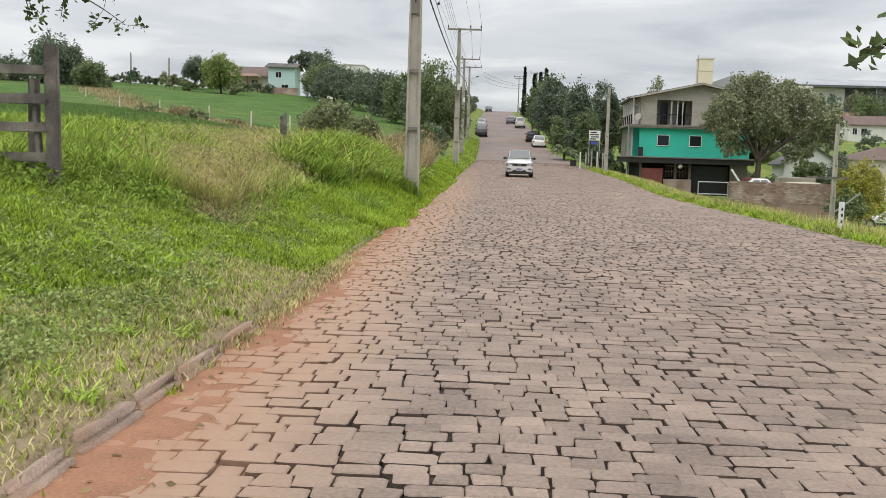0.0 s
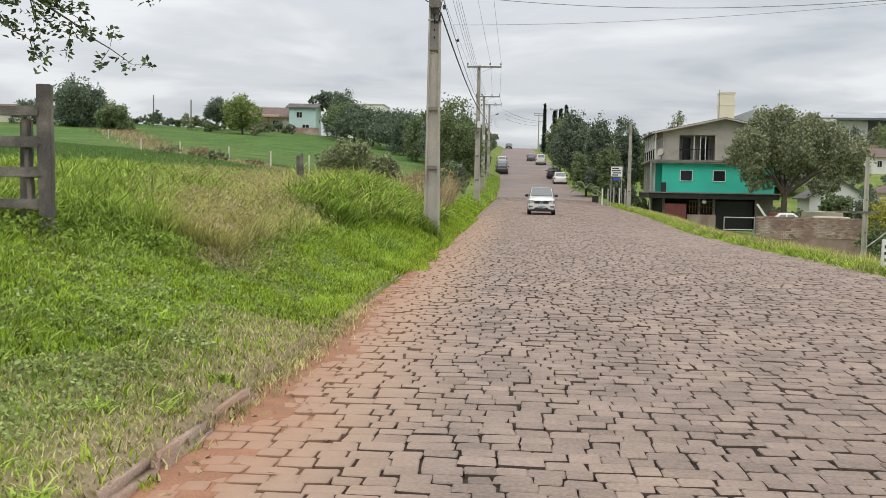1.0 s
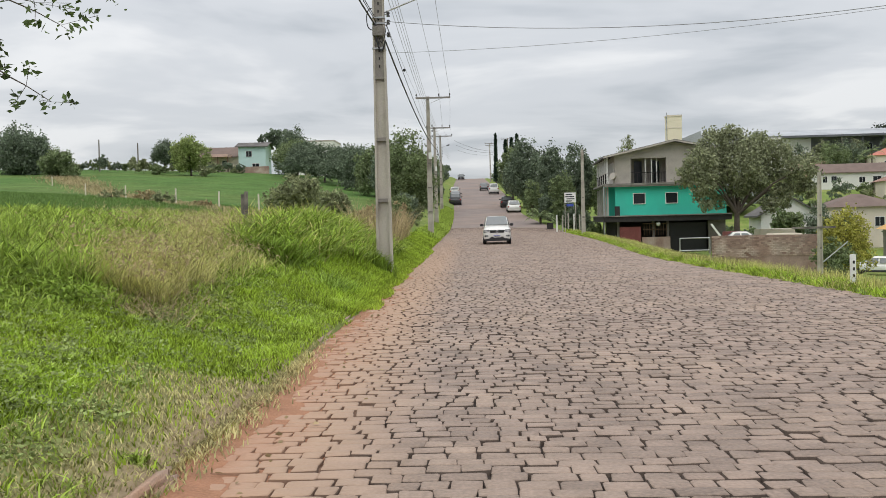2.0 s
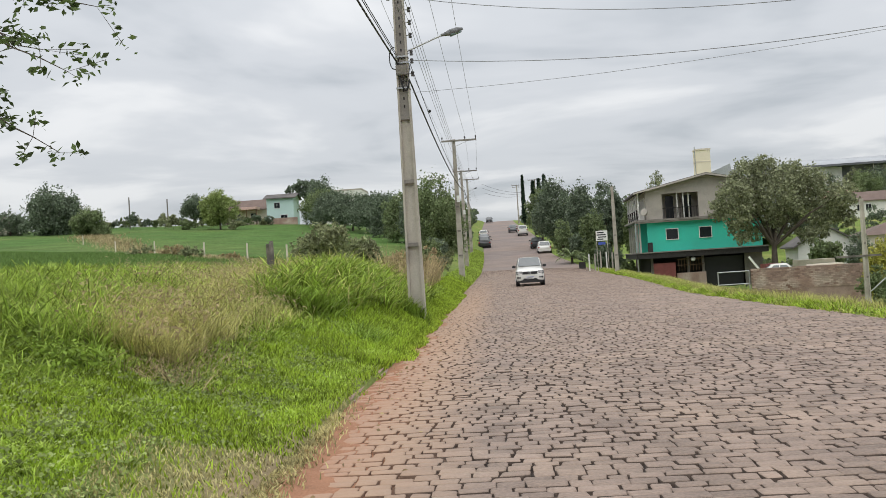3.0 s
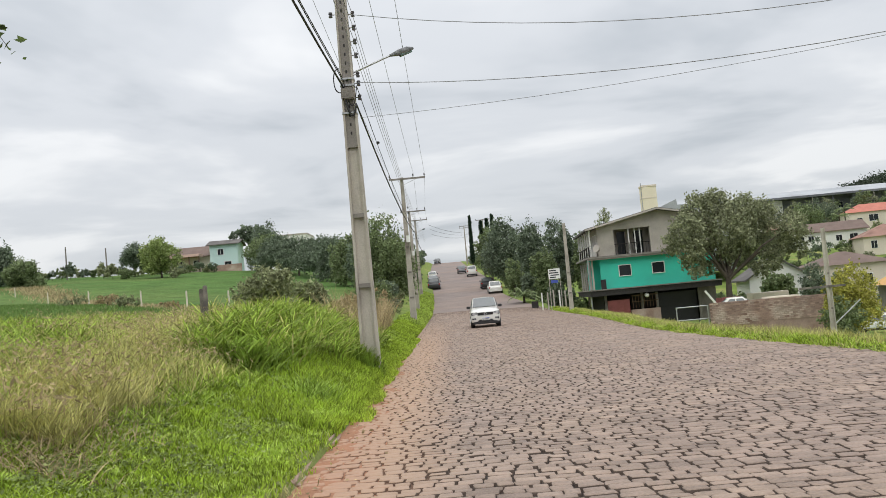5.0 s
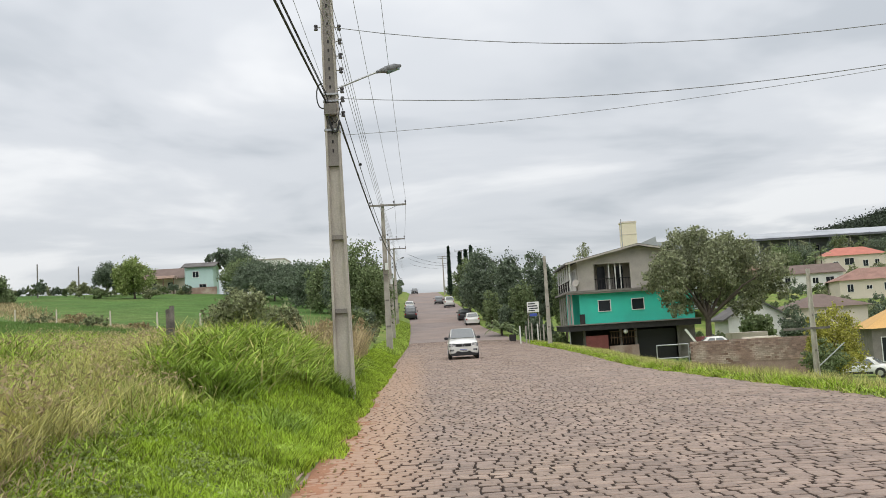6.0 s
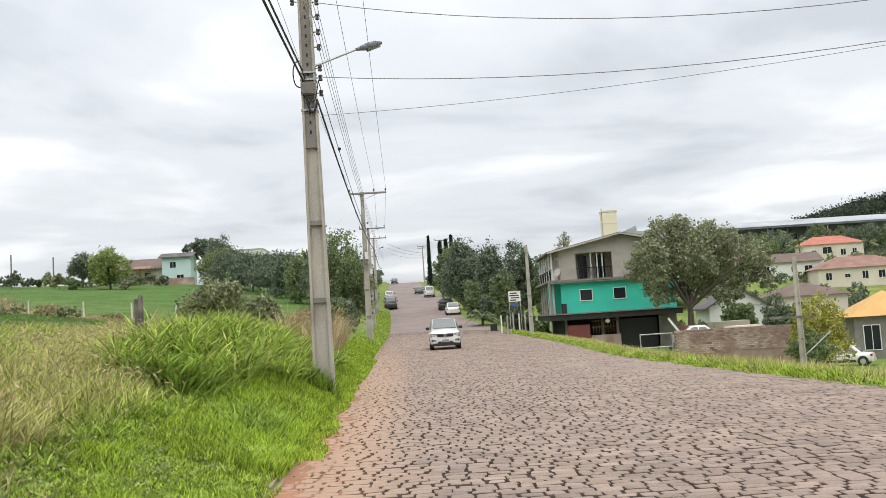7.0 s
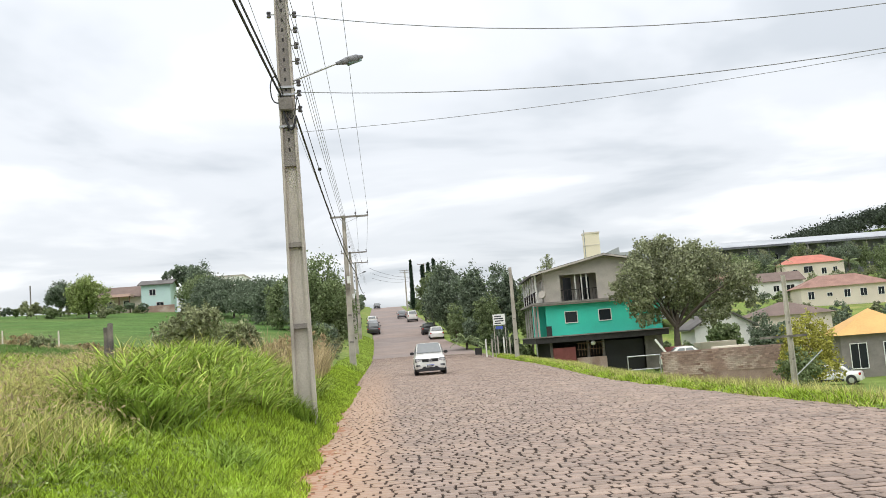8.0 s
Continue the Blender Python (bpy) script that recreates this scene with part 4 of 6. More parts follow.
bpart("wall", wh, M["plaster_white"], [(-28, -17, -4, 14, -3, 5.8)], "white end wall")
bpart("wall", wh, M["cladding"], [(-17, 40, -2, 14, -3, 6.2)], "dark grey open side wall")
bm = bmesh.new(); prism(bm, [(-7, 6.3), (6, 8.8), (19, 6.3), (19, 6.5), (6, 9.0), (-7, 6.5)], "x", -30, 44); part("roof", bm, M["roof_metal"], wh)
for k in range(9):
    bpart("column", wh, M["plaster_grey" if k % 3 == 0 else "cladding"], [(-9.6 + k * 5.6, -9.4 + k * 5.6, -6.6, -6.4, -3, 6.7)])
bpart("fascia", wh, M["cladding"], [(-30, 44, -7.1, -6.9, 5.9, 6.45)])
for k in range(7):
    window(wh, -8 + k * 6.6, -2.0, 3.4, 3.4, 1.6, "x", M["steel"])
bpart("annex", wh, M["cladding"], [(38, 52, -9, 8, -3, 8.6)], "dark cladding block")

# pale tower and shed roof behind the turquoise house
tw = thing("chimney_tower", "tall pale yellow rendered chimney tower", "tower", (32.1, 150, 4.0), -2)
bpart("shaft", tw, M["plaster_yellow"], [(-1.12, 1.12, -1.1, 1.1, 0, 13.0)], bevel=0.03)
bpart("cap", tw, M["plaster_cream"], [(-1.2, 1.2, -1.18, 1.18, 12.85, 13.1)])
bpart("joint_band", tw, M["plaster_cream"], [(-1.16, 1.16, -1.14, 1.14, 11.0, 11.15)])
bm = bmesh.new(); tube(bm, (-1.2, -1.0, 4), (-1.2, -1.0, 13.5), 0.06, n=6); part("drainpipe", bm, M["steel"], tw)
shed = thing("metal_shed", "big shed with a sloping pale sheet-metal roof", "shed", (40.0, 152, 3.0), -2)
bm = bmesh.new(); prism(bm, [(-7.0, 0), (6, 0), (6, 10.7), (-3.0, 10.9), (-3.1, 11.8), (-7.0, 10.3)], "y", 0, 14); part("body", bm, M["roof_metal"], shed)
bpart("ridge_block", shed, M["plaster_white"], [(6.0, 9.6, 0.5, 13, 6, 10.4)], "white gable block")

# left of the field
house("aqua_house", "pale aqua two-storey house with a dark tiled roof above the field", -43.7, 191, 5.4, 7, 12.4, 4.9, 0.9, M["plaster_aqua"], M["roof_dark"], 3, "x", ((-0.6, 3.4, 1.1, 1.1), (0.7, 0.9, 1.3, 1.1)), over=0.6, base_drop=2)
bpart("brick_plinth", None, M["brick"], [(-46.8, -40.0, 186.6, 187.0, 11.0, 13.2)])
tagged(bpy.data.objects["brick_plinth"], "low red brick wall below the aqua house", "wall")
house("red_tile_bungalow", "low bungalow with a weathered brown tile roof beside the aqua house", -51.5, 195, 8.5, 8, 12.8, 3.0, 1.9, M["plaster_cream"], M["roof_brown"], 2, "x", ((-2, 1.5, 1.2, 1.0), (1.5, 1.5, 1.2, 1.0)), over=0.8)
bpart("porch_roof", None, M["plaster_pink"], [(-54.8, -48.4, 187.5, 191.5, 15.4, 15.9)])
tagged(bpy.data.objects["porch_roof"], "pale flat porch roof before the bungalow", "porch")
for k in range(4):
    b = bpart("porch_post", None, M["wood"], [(-54.6 + k * 2.0, -54.4 + k * 2.0, 187.7, 187.9, 11.5, 15.4)])
    tagged(b, "thin brown porch post", "post", group="porch posts")
blk = thing("white_block", "large flat-roofed white building behind the trees", "building", (-41.0, 246, 13.0), 0)
bpart("wall", blk, M["plaster_white"], [(-6, 5.6, 0, 12, -2, 10.0)])
bpart("parapet", blk, M["plaster_grey"], [(-6.1, 5.7, -0.1, 12.1, 10.0, 10.4)])
house("far_cottage", "small far cottage with a pale gable beyond the field", -87.6, 160, 7, 6, 11.7, 1.8, 1.3, M["plaster_cream"], M["roof_brown"], 10, "x", ((0, 1.2, 1.0, 0.8),))

# ---------------------------------------------------------------- trees and bushes
RT = "trees lining the climbing street"
for k, (x, y, top, low, w, m, n, s) in enumerate((
        (7.6, 128, 12.4, 3.2, 3.6, "leaf_dark", 7000, 0.30), (9.8, 118, 10.9, 1.6, 2.6, "leaf_dark", 5000, 0.28), (12.4, 110, 10.4, 1.2, 2.6, "leaf_dark", 5500, 0.28),
        (6.3, 140, 12.6, 5.0, 2.4, "leaf_mid", 4000, 0.30), (10.2, 104, 6.6, 0.6, 1.7, "leaf_mid", 3000, 0.22), (14.8, 108, 8.4, 1.0, 2.2, "leaf_mid", 3000, 0.26),
        (7.2, 112, 6.2, 1.9, 1.5, "leaf_mid", 2200, 0.22))):
    simple_tree("street_tree", "dense dark green street tree beside the parked cars", x, y, top, low, w, M[m], n, s, 30 + k, 12, 0.2, group=RT)
for k, (x, y, top, w) in enumerate(((5.9, 214, 21.3, 0.5), (6.3, 166, 15.8, 0.5), (7.4, 167, 16.2, 0.55), (8.4, 168, 16.9, 0.5), (6.9, 178, 12.5, 0.5))):
    cypress(x, y, top - 0.5, w * 0.8, 60 + k)
palm("palm_tree", "small shaggy palm by the street edge", 7.3, 101, 0.9, 1.9, 16, 3)
palm("palm_tree", "palm with arching fronds behind the street trees", 10.6, 126, 9.6, 2.4, 14, 4)
for k, (x, y, zt) in enumerate(((96, 228, 17.0), (92, 222, 15.0), (112, 226, 15.5), (89, 231, 16.2))):
    palm("palm_tree", "far palm on the slope below the warehouse", x, y, zt - float(land(x, y)) - 1.2, 2.6, 12, 70 + k, trunk_r=0.2)
simple_tree("airy_pine", "thin airy tree rising behind the turquoise house", 24.8, 150, 14.6, 9.5, 1.7, M["leaf_scrub"], 1300, 0.17, 81, 11, 0.12)
palm("palm_tree", "feathery palm behind the turquoise house", 27.2, 148, 10.6, 2.3, 14, 9)
for k, (x, y, top, low, w, m, n) in enumerate(((88, 232, 18.5, 9, 5, "leaf_mid", 2500), (99, 246, 19.0, 12, 5, "leaf_dark", 2500), (120, 250, 20.0, 12, 6, "leaf_dark", 2800), (132, 246, 19.5, 11, 6, "leaf_mid", 2800), (124, 228, 13.0, 6, 5, "leaf_mid", 2500), (97, 205, 9.0, 5, 4, "leaf_dark", 2200), (66, 190, 7.0, 3, 3, "leaf_mid", 1800), (71.5, 172, 5.6, 0.5, 2, "leaf_scrub", 1200), (90, 188, 9.0, 3, 4, "leaf_mid", 2000), (58, 150, 3.5, -0.5, 3, "leaf_mid", 2000), (40, 118, 2.6, -1.6, 3, "leaf_mid", 2000), (30, 92, 1.9, -1.8, 2.2, "leaf_mid", 2000), (50, 128, 3.4, -1.5, 3, "leaf_scrub", 2000), (37, 96, 1.2, -1.9, 2.0, "leaf_dark", 1600), (43, 84, 0.8, -2, 2.4, "leaf_mid", 1700), (108, 262, 21.0, 15, 3, "leaf_mid", 1200))):
    simple_tree("hillside_tree", "green tree among the houses on the slope", x, y, top, low, w, M[m], n, 0.36, 100 + k, 9, 0.16, group="hillside trees")
simple_tree("round_bush", "dark rounded garden bush behind the brick wall", 27.2, 76, 2.2, -1.7, 1.7, M["leaf_dark"], 2600, 0.18, 140, 8, 0.08)
simple_tree("yellow_shrub", "tall yellowing shrub beside the concrete pole", 21.0, 55, 1.9, -2.0, 1.75, M["leaf_yellow"], 5200, 0.14, 141, 14, 0.07)
simple_tree("yellow_shrub", "green lower shrub beneath the yellowing one", 19.6, 53.5, 0.0, -2.2, 1.2, M["leaf_mid"], 2200, 0.13, 142, 8, 0.05)

for k, (x, y, w, h, m) in enumerate(((10.4, 96, 1.3, 2.6, "leaf_dark"), (11.6, 100, 1.5, 3.4, "leaf_dark"), (9.6, 104, 1.4, 3.0, "leaf_mid"), (12.2, 94, 1.1, 2.2, "leaf_mid"), (8.6, 108, 1.3, 3.0, "leaf_dark"), (24.6, 93, 1.6, 3.2, "leaf_mid"), (26.8, 97, 1.8, 3.4, "leaf_dark"), (29.5, 100, 1.8, 3.0, "leaf_mid"), (25.5, 103, 2.0, 4.4, "leaf_dark"), (24.0, 86, 1.3, 2.2, "leaf_scrub"), (31, 90, 1.4, 2.2, "leaf_dark"), (34.5, 92, 1.6, 2.0, "leaf_mid"), (40, 102, 1.8, 2.6, "leaf_dark"), (28.5, 84, 1.2, 1.8, "leaf_scrub"))):
    rr = np.random.default_rng(500 + k)
    bush("yard_bush", "leafy bush crowding the yard beside the houses", x, y, round_blobs(rr, w, w, h, 0.05, 8), M[m], 1700, 0.20, 520 + k, group="yard bushes")
rq = np.random.default_rng(17)
for k in range(110):
    y = rq.uniform(96, 235)
    x = y * rq.uniform(0.30, 0.56)
    if any(abs(x - hx_) < 9 and -5 < y - hy_ < 9 for hx_, hy_ in ((77, 190), (82, 169), (108, 236), (45, 109), (33, 100))):
        continue
    w = rq.uniform(1.2, 2.8)
    h = w * rq.uniform(1.0, 1.7)
    z0 = ground_z(x, y)
    bush("garden_bush", "leafy bush among the gardens on the slope", x, y, round_blobs(rq, w, w, h, 0.1, 6), M[("leaf_mid", "leaf_dark", "leaf_scrub", "leaf_olive")[k % 4]], 1000, 0.28, 300 + k, group="garden bushes")

rq = np.random.default_rng(23)
for k in range(16):
    x, y = 84 + 3.9 * k + rq.uniform(-1.5, 1.5), rq.uniform(246, 257)
    simple_tree("hillside_tree", "green tree among the houses on the slope", x, y, rq.uniform(19.4, 21.6), 12.5, rq.uniform(2.6, 3.6), M[("leaf_mid", "leaf_dark", "leaf_olive")[k % 3]], 1500, 0.36, 400 + k, 8, 0.16, group="hillside trees")
for k in range(22):
    y = 118 + 6.2 * k
    w = rq.uniform(1.3, 2.1)
    x = float(left_edge(y)) - 1.6 - w * rq.uniform(0.6, 1.1)
    bush("slope_bush", "dark bush crowding the climbing street", x, y, round_blobs(rq, w, w, w * rq.uniform(1.2, 2.0), 0.05, 7), M[("leaf_mid", "leaf_dark")[k % 2]], 1100, 0.24, 440 + k, group="slope bushes")
for k in range(24):
    y = 112 + 5.6 * k
    w = rq.uniform(1.4, 2.4)
    x = float(right_edge(y)) + 1.4 + w * rq.uniform(0.7, 1.2)
    bush("slope_bush", "dark bush crowding the climbing street", x, y, round_blobs(rq, w, w, w * rq.uniform(1.2, 2.2), 0.05, 7), M[("leaf_dark", "leaf_mid")[k % 2]], 1200, 0.26, 470 + k, group="slope bushes")

# the wood on the far hill: one mass of crowns
rng = np.random.default_rng(5)
pts = []
for k in range(260):
    x, y = rng.uniform(268, 480), rng.uniform(585, 640)
    z = float(land(x, y)) + 9 + rng.uniform(-2, 3)
    pts.append(np.array((x, y, z)) + rng.normal(size=(190, 3)) * (2.9, 2.9, 2.0))
v, f = leaf_quads(rng, np.concatenate(pts), 0.95)
tagged(raw("far_wood", v, f, M["leaf_pine"]), "dark pine wood along the far hilltop", "wood", kind="stuff")

# left: hedge of trees along the field and up to the street poles
LT = "trees along the field edge"
for k, (x, y, top, low, w, m, n) in enumerate(((-33.6, 181, 20.0, 13.5, 3.4, "leaf_dark", 4500), (-31.5, 172, 17.0, 11.0, 3.6, "leaf_mid", 4500), (-29, 166, 16.4, 10.6, 4.0, "leaf_dark", 4200), (-24.5, 158, 14.8, 9.6, 3.6, "leaf_dark", 4200),
        (-20.0, 150, 13.9, 8.6, 3.6, "leaf_dark", 4000), (-16.0, 140, 12.8, 7.6, 3.4, "leaf_dark", 4000), (-12.4, 128, 11.8, 6.4, 3.2, "leaf_mid", 4000), (-9.6, 116, 10.6, 5.2, 3.0, "leaf_dark", 3800), (-8.6, 126, 11.0, 4.0, 2.6, "leaf_mid", 3000), (-7.4, 150, 11.4, 5.0, 2.4, "leaf_dark", 3000), (-7.0, 175, 13.6, 7.0, 2.0, "leaf_mid", 2200))):
    simple_tree("field_tree", "dense dark green tree in the row along the field edge", x, y, top, ground_z(x, y) + 0.3, w * 1.3, M[m], int(n * 1.5), 0.34, 160 + k, 11, 0.2, group=LT)
simple_tree("verge_tree", "rounded mid-green tree behind the utility poles", -5.1, 76, 9.0, 1.6, 2.7, M["leaf_mid"], 15000, 0.19, 180, 14, 0.2)
simple_tree("verge_tree", "rounded dark green tree behind the utility poles", -6.6, 86, 8.6, 2.8, 2.2, M["leaf_dark"], 5500, 0.22, 181, 12, 0.2)
tree("umbrella_tree", "flat-topped spreading tree rising behind the aqua house", -39.6, 193, 9.0, [(-2.4, 0, 6.2, 1.6, 1.6, 0.7), (-0.6, 0.5, 7.2, 1.9, 1.8, 0.8), (1.4, -0.4, 7.0, 1.9, 1.8, 0.9), (3.2, 0.3, 6.0, 1.8, 1.7, 0.9), (0.6, 0, 5.4, 2.2, 2.0, 1.0), (3.0, -1, 4.2, 2.0, 2.0, 1.2)], M["leaf_dark"], 4200, 0.30, 0.22, 4.0, 187, 13.0, 6)
simple_tree("light_tree", "round light green tree above the field", -47.6, 160, 16.9, 10.8, 3.9, M["leaf_light"], 6500, 0.32, 182, 12, 0.2)
simple_tree("dark_round_tree", "dark round tree beside the light green one", -55.4, 170, 17.4, 11.6, 3.3, M["leaf_dark"], 5000, 0.32, 183, 10, 0.2)
simple_tree("field_corner_tree", "large dark tree at the top corner of the field", -72.5, 150, 18.4, 9.8, 7.4, M["leaf_dark"], 10000, 0.40, 184, 14, 0.3)
simple_tree("field_corner_tree", "lower green tree at the top corner of the field", -62.5, 142, 13.8, 8.8, 4.2, M["leaf_mid"], 4500, 0.34, 185, 10, 0.2)
simple_tree("field_corner_tree", "dark tree behind the field corner", -80.5, 152, 15.4, 10.0, 4.2, M["leaf_dark"], 2600, 0.34, 186, 9, 0.2)
for k, (x, y, w, h, m) in enumerate(((-66.0, 168, 1.5, 3.2, "leaf_dark"), (-59.5, 166, 2.0, 2.8, "leaf_scrub"), (-56.5, 162, 1.6, 2.6, "leaf_scrub"), (-50.5, 182, 2.4, 2.0, "leaf_scrub"), (-47.5, 184, 1.6, 2.0, "leaf_dark"), (-70, 160, 1.4, 2.0, "leaf_scrub"), (-44.5, 158, 1.8, 1.6, "leaf_scrub"), (-53.5, 160, 2.0, 1.8, "leaf_mid"))):
    rr = np.random.default_rng(k)
    bush("hedge_bush", "scrubby bush at the top of the field", x, y, round_blobs(rr, w, w, h, 0.1, 6), M[m], 1100, 0.26, 200 + k, group="field bushes")
rq = np.random.default_rng(29)
for k in range(20):
    x, y = -77 + 1.75 * k + rq.uniform(-0.5, 0.5), 168 + 0.6 * k + rq.uniform(-2, 2)
    w = rq.uniform(1.0, 1.9)
    bush("hedge_bush", "scrubby bush at the top of the field", x, y, round_blobs(rq, w, w, w * rq.uniform(0.9, 1.5), 0.1, 6), M[("leaf_scrub", "leaf_dark", "leaf_mid")[k % 3]], 700, 0.24, 540 + k, group="field bushes")
for k, (x, y, w, h, m, n) in enumerate(((-25.0, 66, 1.6, 0.8, "leaf_scrub", 500), (-22.0, 64, 1.5, 0.9, "leaf_reed", 450), (-19.5, 60, 1.0, 0.7, "leaf_scrub", 260), (-23.5, 72, 2.0, 0.9, "leaf_scrub", 500), (-17.5, 62, 0.9, 0.5, "leaf_reed", 260))):
    rr = np.random.default_rng(40 + k)
    bush("field_scrub", "sparse scrub on the strip across the crop field", x, y, round_blobs(rr, w, w * 0.6, h, 0.05, 6), M[m], n, 0.12, 220 + k, group="field scrub")
for k, (x, y, w, d, top, m, n) in enumerate(((-7.4, 40, 1.25, 1.2, 3.45, "leaf_scrub", 5200), (-6.2, 43, 1.1, 1.0, 3.0, "leaf_scrub", 3000), (-8.3, 42, 0.9, 0.9, 2.9, "leaf_light", 2000))):
    rr = np.random.default_rng(60 + k)
    z0 = ground_z(x, y)
    bush("verge_bush", "grey-green bush rising from the tall verge grass", x, y, round_blobs(rr, w, d, top - z0, 0.1, 9), M[m], n, 0.11, 240 + k, group="verge bushes")

for k, (x, y, w, h, m, n) in enumerate(((-4.0, 38, 0.9, 1.5, "leaf_reed", 900), (-3.8, 44, 1.0, 1.9, "leaf_mid", 1500), (-4.3, 49, 0.8, 1.5, "leaf_scrub", 1100), (-3.9, 53, 0.9, 1.8, "leaf_reed", 1100), (-4.2, 58, 1.1, 2.3, "leaf_mid", 1700), (-4.6, 64, 1.2, 2.4, "leaf_dark", 1700), (-4.4, 70, 1.2, 2.2, "leaf_scrub", 1500), (-5.6, 95, 1.5, 3.0, "leaf_mid", 1700), (-5.9, 104, 1.6, 3.4, "leaf_dark", 1700), (-6.2, 112, 1.6, 4.0, "leaf_mid", 1700), (-6.4, 124, 1.6, 4.5, "leaf_dark", 1700))):
    rr = np.random.default_rng(80 + k)
    bush("roadside_scrub", "dry and green scrub crowding the utility poles", x, y, round_blobs(rr, w, w, h, 0.05, 8), M[m], n, 0.14, 260 + k, group="roadside scrub")

# ---------------------------------------------------------------- branch hanging in from the tree behind the gate
def overhanging_tree(name, x, y, tips, seed, material, base_h, trunk_r=0.16, leaf=0.15, per=16):
    rng = np.random.default_rng(seed)
    z0 = ground_z(x, y)
    root = thing(name, "tree with thin branches of fresh green leaves reaching over the verge", "tree", (x, y, z0))
    bm = bmesh.new(); tube(bm, (0, 0, -0.2), (0.1, 0, base_h), trunk_r, trunk_r * 0.7, 8); part("trunk", bm, M["bark"], root, smooth=True)
    spots = []
    for tip in tips:
        a, b = Vector((0.1, 0, base_h * rng.uniform(0.8, 1.0))), Vector(tip) - Vector((x, y, z0))
        mid = a.lerp(b, 0.55) + Vector((0, 0, 0.55))
        bm = bmesh.new()
        prev = a
        for k in range(1, 13):
            t = k / 12
            q = a * (1 - t) ** 2 + mid * 2 * t * (1 - t) + b * t * t + Vector(rng.normal(scale=0.04, size=3))
            r0, r1 = 0.045 * (1 - 0.88 * (t - 1 / 12)) , 0.045 * (1 - 0.88 * t)
            tube(bm, prev, q, r0, r1, 6, False)
            if t > 0.4:
                for _ in range(2):
                    w = q + Vector(rng.normal(scale=(0.24, 0.24, 0.20))) + Vector((0.05, 0, -0.06))
                    tube(bm, q, w, r1 * 0.5, 0.004, 5, False)
                    spots += [tuple(q.lerp(w, s)) for s in (0.55, 0.8, 1.0)]
            prev = q
        part("branch", bm, M["bark"], root)
    c = np.repeat(np.array(spots), per // 3, 0)
    c = c + rng.normal(scale=0.075, size=c.shape)
    v, f = leaf_quads(rng, c, leaf * 0.40, 0.3, 2.0)
    raw("crown", v, f, material, root)


overhanging_tree("verge_broadleaf", -10.3, 15.0, ((-6.19, 15.24, 3.37), (-5.52, 15.33, 5.32), (-5.88, 14.98, 4.43), (-6.94, 15.24, 4.03), (-7.56, 15.06, 3.41), (-6.59, 15.59, 6.07), (-7.29, 14.71, 5.18), (-6.32, 15.33, 4.83), (-8.00, 15.06, 6.07)), 3, M["leaf_branch"], 4.4, per=15)
overhanging_tree("street_broadleaf", 7.9, 7.4, ((3.22, 7.0, 2.34), (3.26, 7.0, 2.12), (3.28, 7.1, 2.5), (3.36, 7.1, 2.2), (3.28, 7.0, 1.98), (3.24, 7.0, 2.42), (3.4, 7.2, 2.1)), 8, M["leaf_branch"], 3.6, leaf=0.17, per=36)


# ---------------------------------------------------------------- gate, fences, sign, small things
gate = thing("farm_gate", "weathered grey timber gate and post in the verge", "gate", (-4.99, 10.35, 1.19), 14)
gate.scale = (0.84, 0.84, 0.84)
def rough_timber(parent, name, a, b, w, d, seed):
    rng = np.random.default_rng(seed)
    a, b = Vector(a), Vector(b)
    ax = (b - a); L = ax.length
    q = ax.to_track_quat("Z", "Y")
    bm = bmesh.new()
    rings = []
    for k in range(6):
        s = k / 5
        ww, dd = w * rng.uniform(0.92, 1.05), d * rng.uniform(0.92, 1.05)
        jit = Vector((rng.normal(scale=0.006), rng.normal(scale=0.006), 0))
        rings.append([bm.verts.new(a + q @ (Vector((sx * ww / 2, sy * dd / 2, L * s)) + jit)) for sx, sy in ((-1, -1), (1, -1), (1, 1), (-1, 1))])
    for r0, r1 in zip(rings[:-1], rings[1:]):
        for i in range(4):
            bm.faces.new((r0[i], r0[(i + 1) % 4], r1[(i + 1) % 4], r1[i]))
    bm.faces.new(rings[0][::-1]); bm.faces.new(rings[-1])
    return part(name, bm, M["oldwood"], parent, bevel=0.008)

rough_timber(gate, "gate_post", (0, 0, -0.8), (-0.03, 0, 1.56), 0.19, 0.17, 1)
rough_timber(gate, "gate_post", (-0.30, 0.15, -0.5), (-0.28, 0.15, 1.12), 0.13, 0.13, 2)
rough_timber(gate, "gate_stile", (-0.19, 0.0, 0.05), (-0.26, 0.02, 1.12), 0.10, 0.07, 3)
for k, (z0, z1, w) in enumerate(((0.07, 0.02, 0.12), (0.47, 0.44, 0.11), (0.84, 0.84, 0.12), (1.22, 1.20, 0.10))):
    rough_timber(gate, "gate_rail", (-0.08, -0.08, z0), (-3.4, -0.08, z1), 0.045, w * 1.15, 10 + k)
rough_timber(gate, "brace", (-0.75, -0.05, 0.05), (-2.8, -0.05, 0.95), 0.04, 0.10, 20)
for k in range(2):
    rough_timber(gate, "hinge_block", (-0.10, -0.05, 0.40 + k * 0.38), (-0.10, -0.05, 0.54 + k * 0.38), 0.10, 0.10, 30 + k)

for k, (dx, dy, top) in enumerate(((0, 0, 2.36), (-0.16, 0.3, 2.30))):
    po = thing("fence_post", "grey split timber fence post in tall grass", "fence post", (-5.83 + dx, 25.55 + dy, 1.0), group="verge fence posts")
    rough_timber(po, "post", (0, 0, -0.3), (0.01, 0, top - 1.0), 0.10, 0.08, 50 + k)
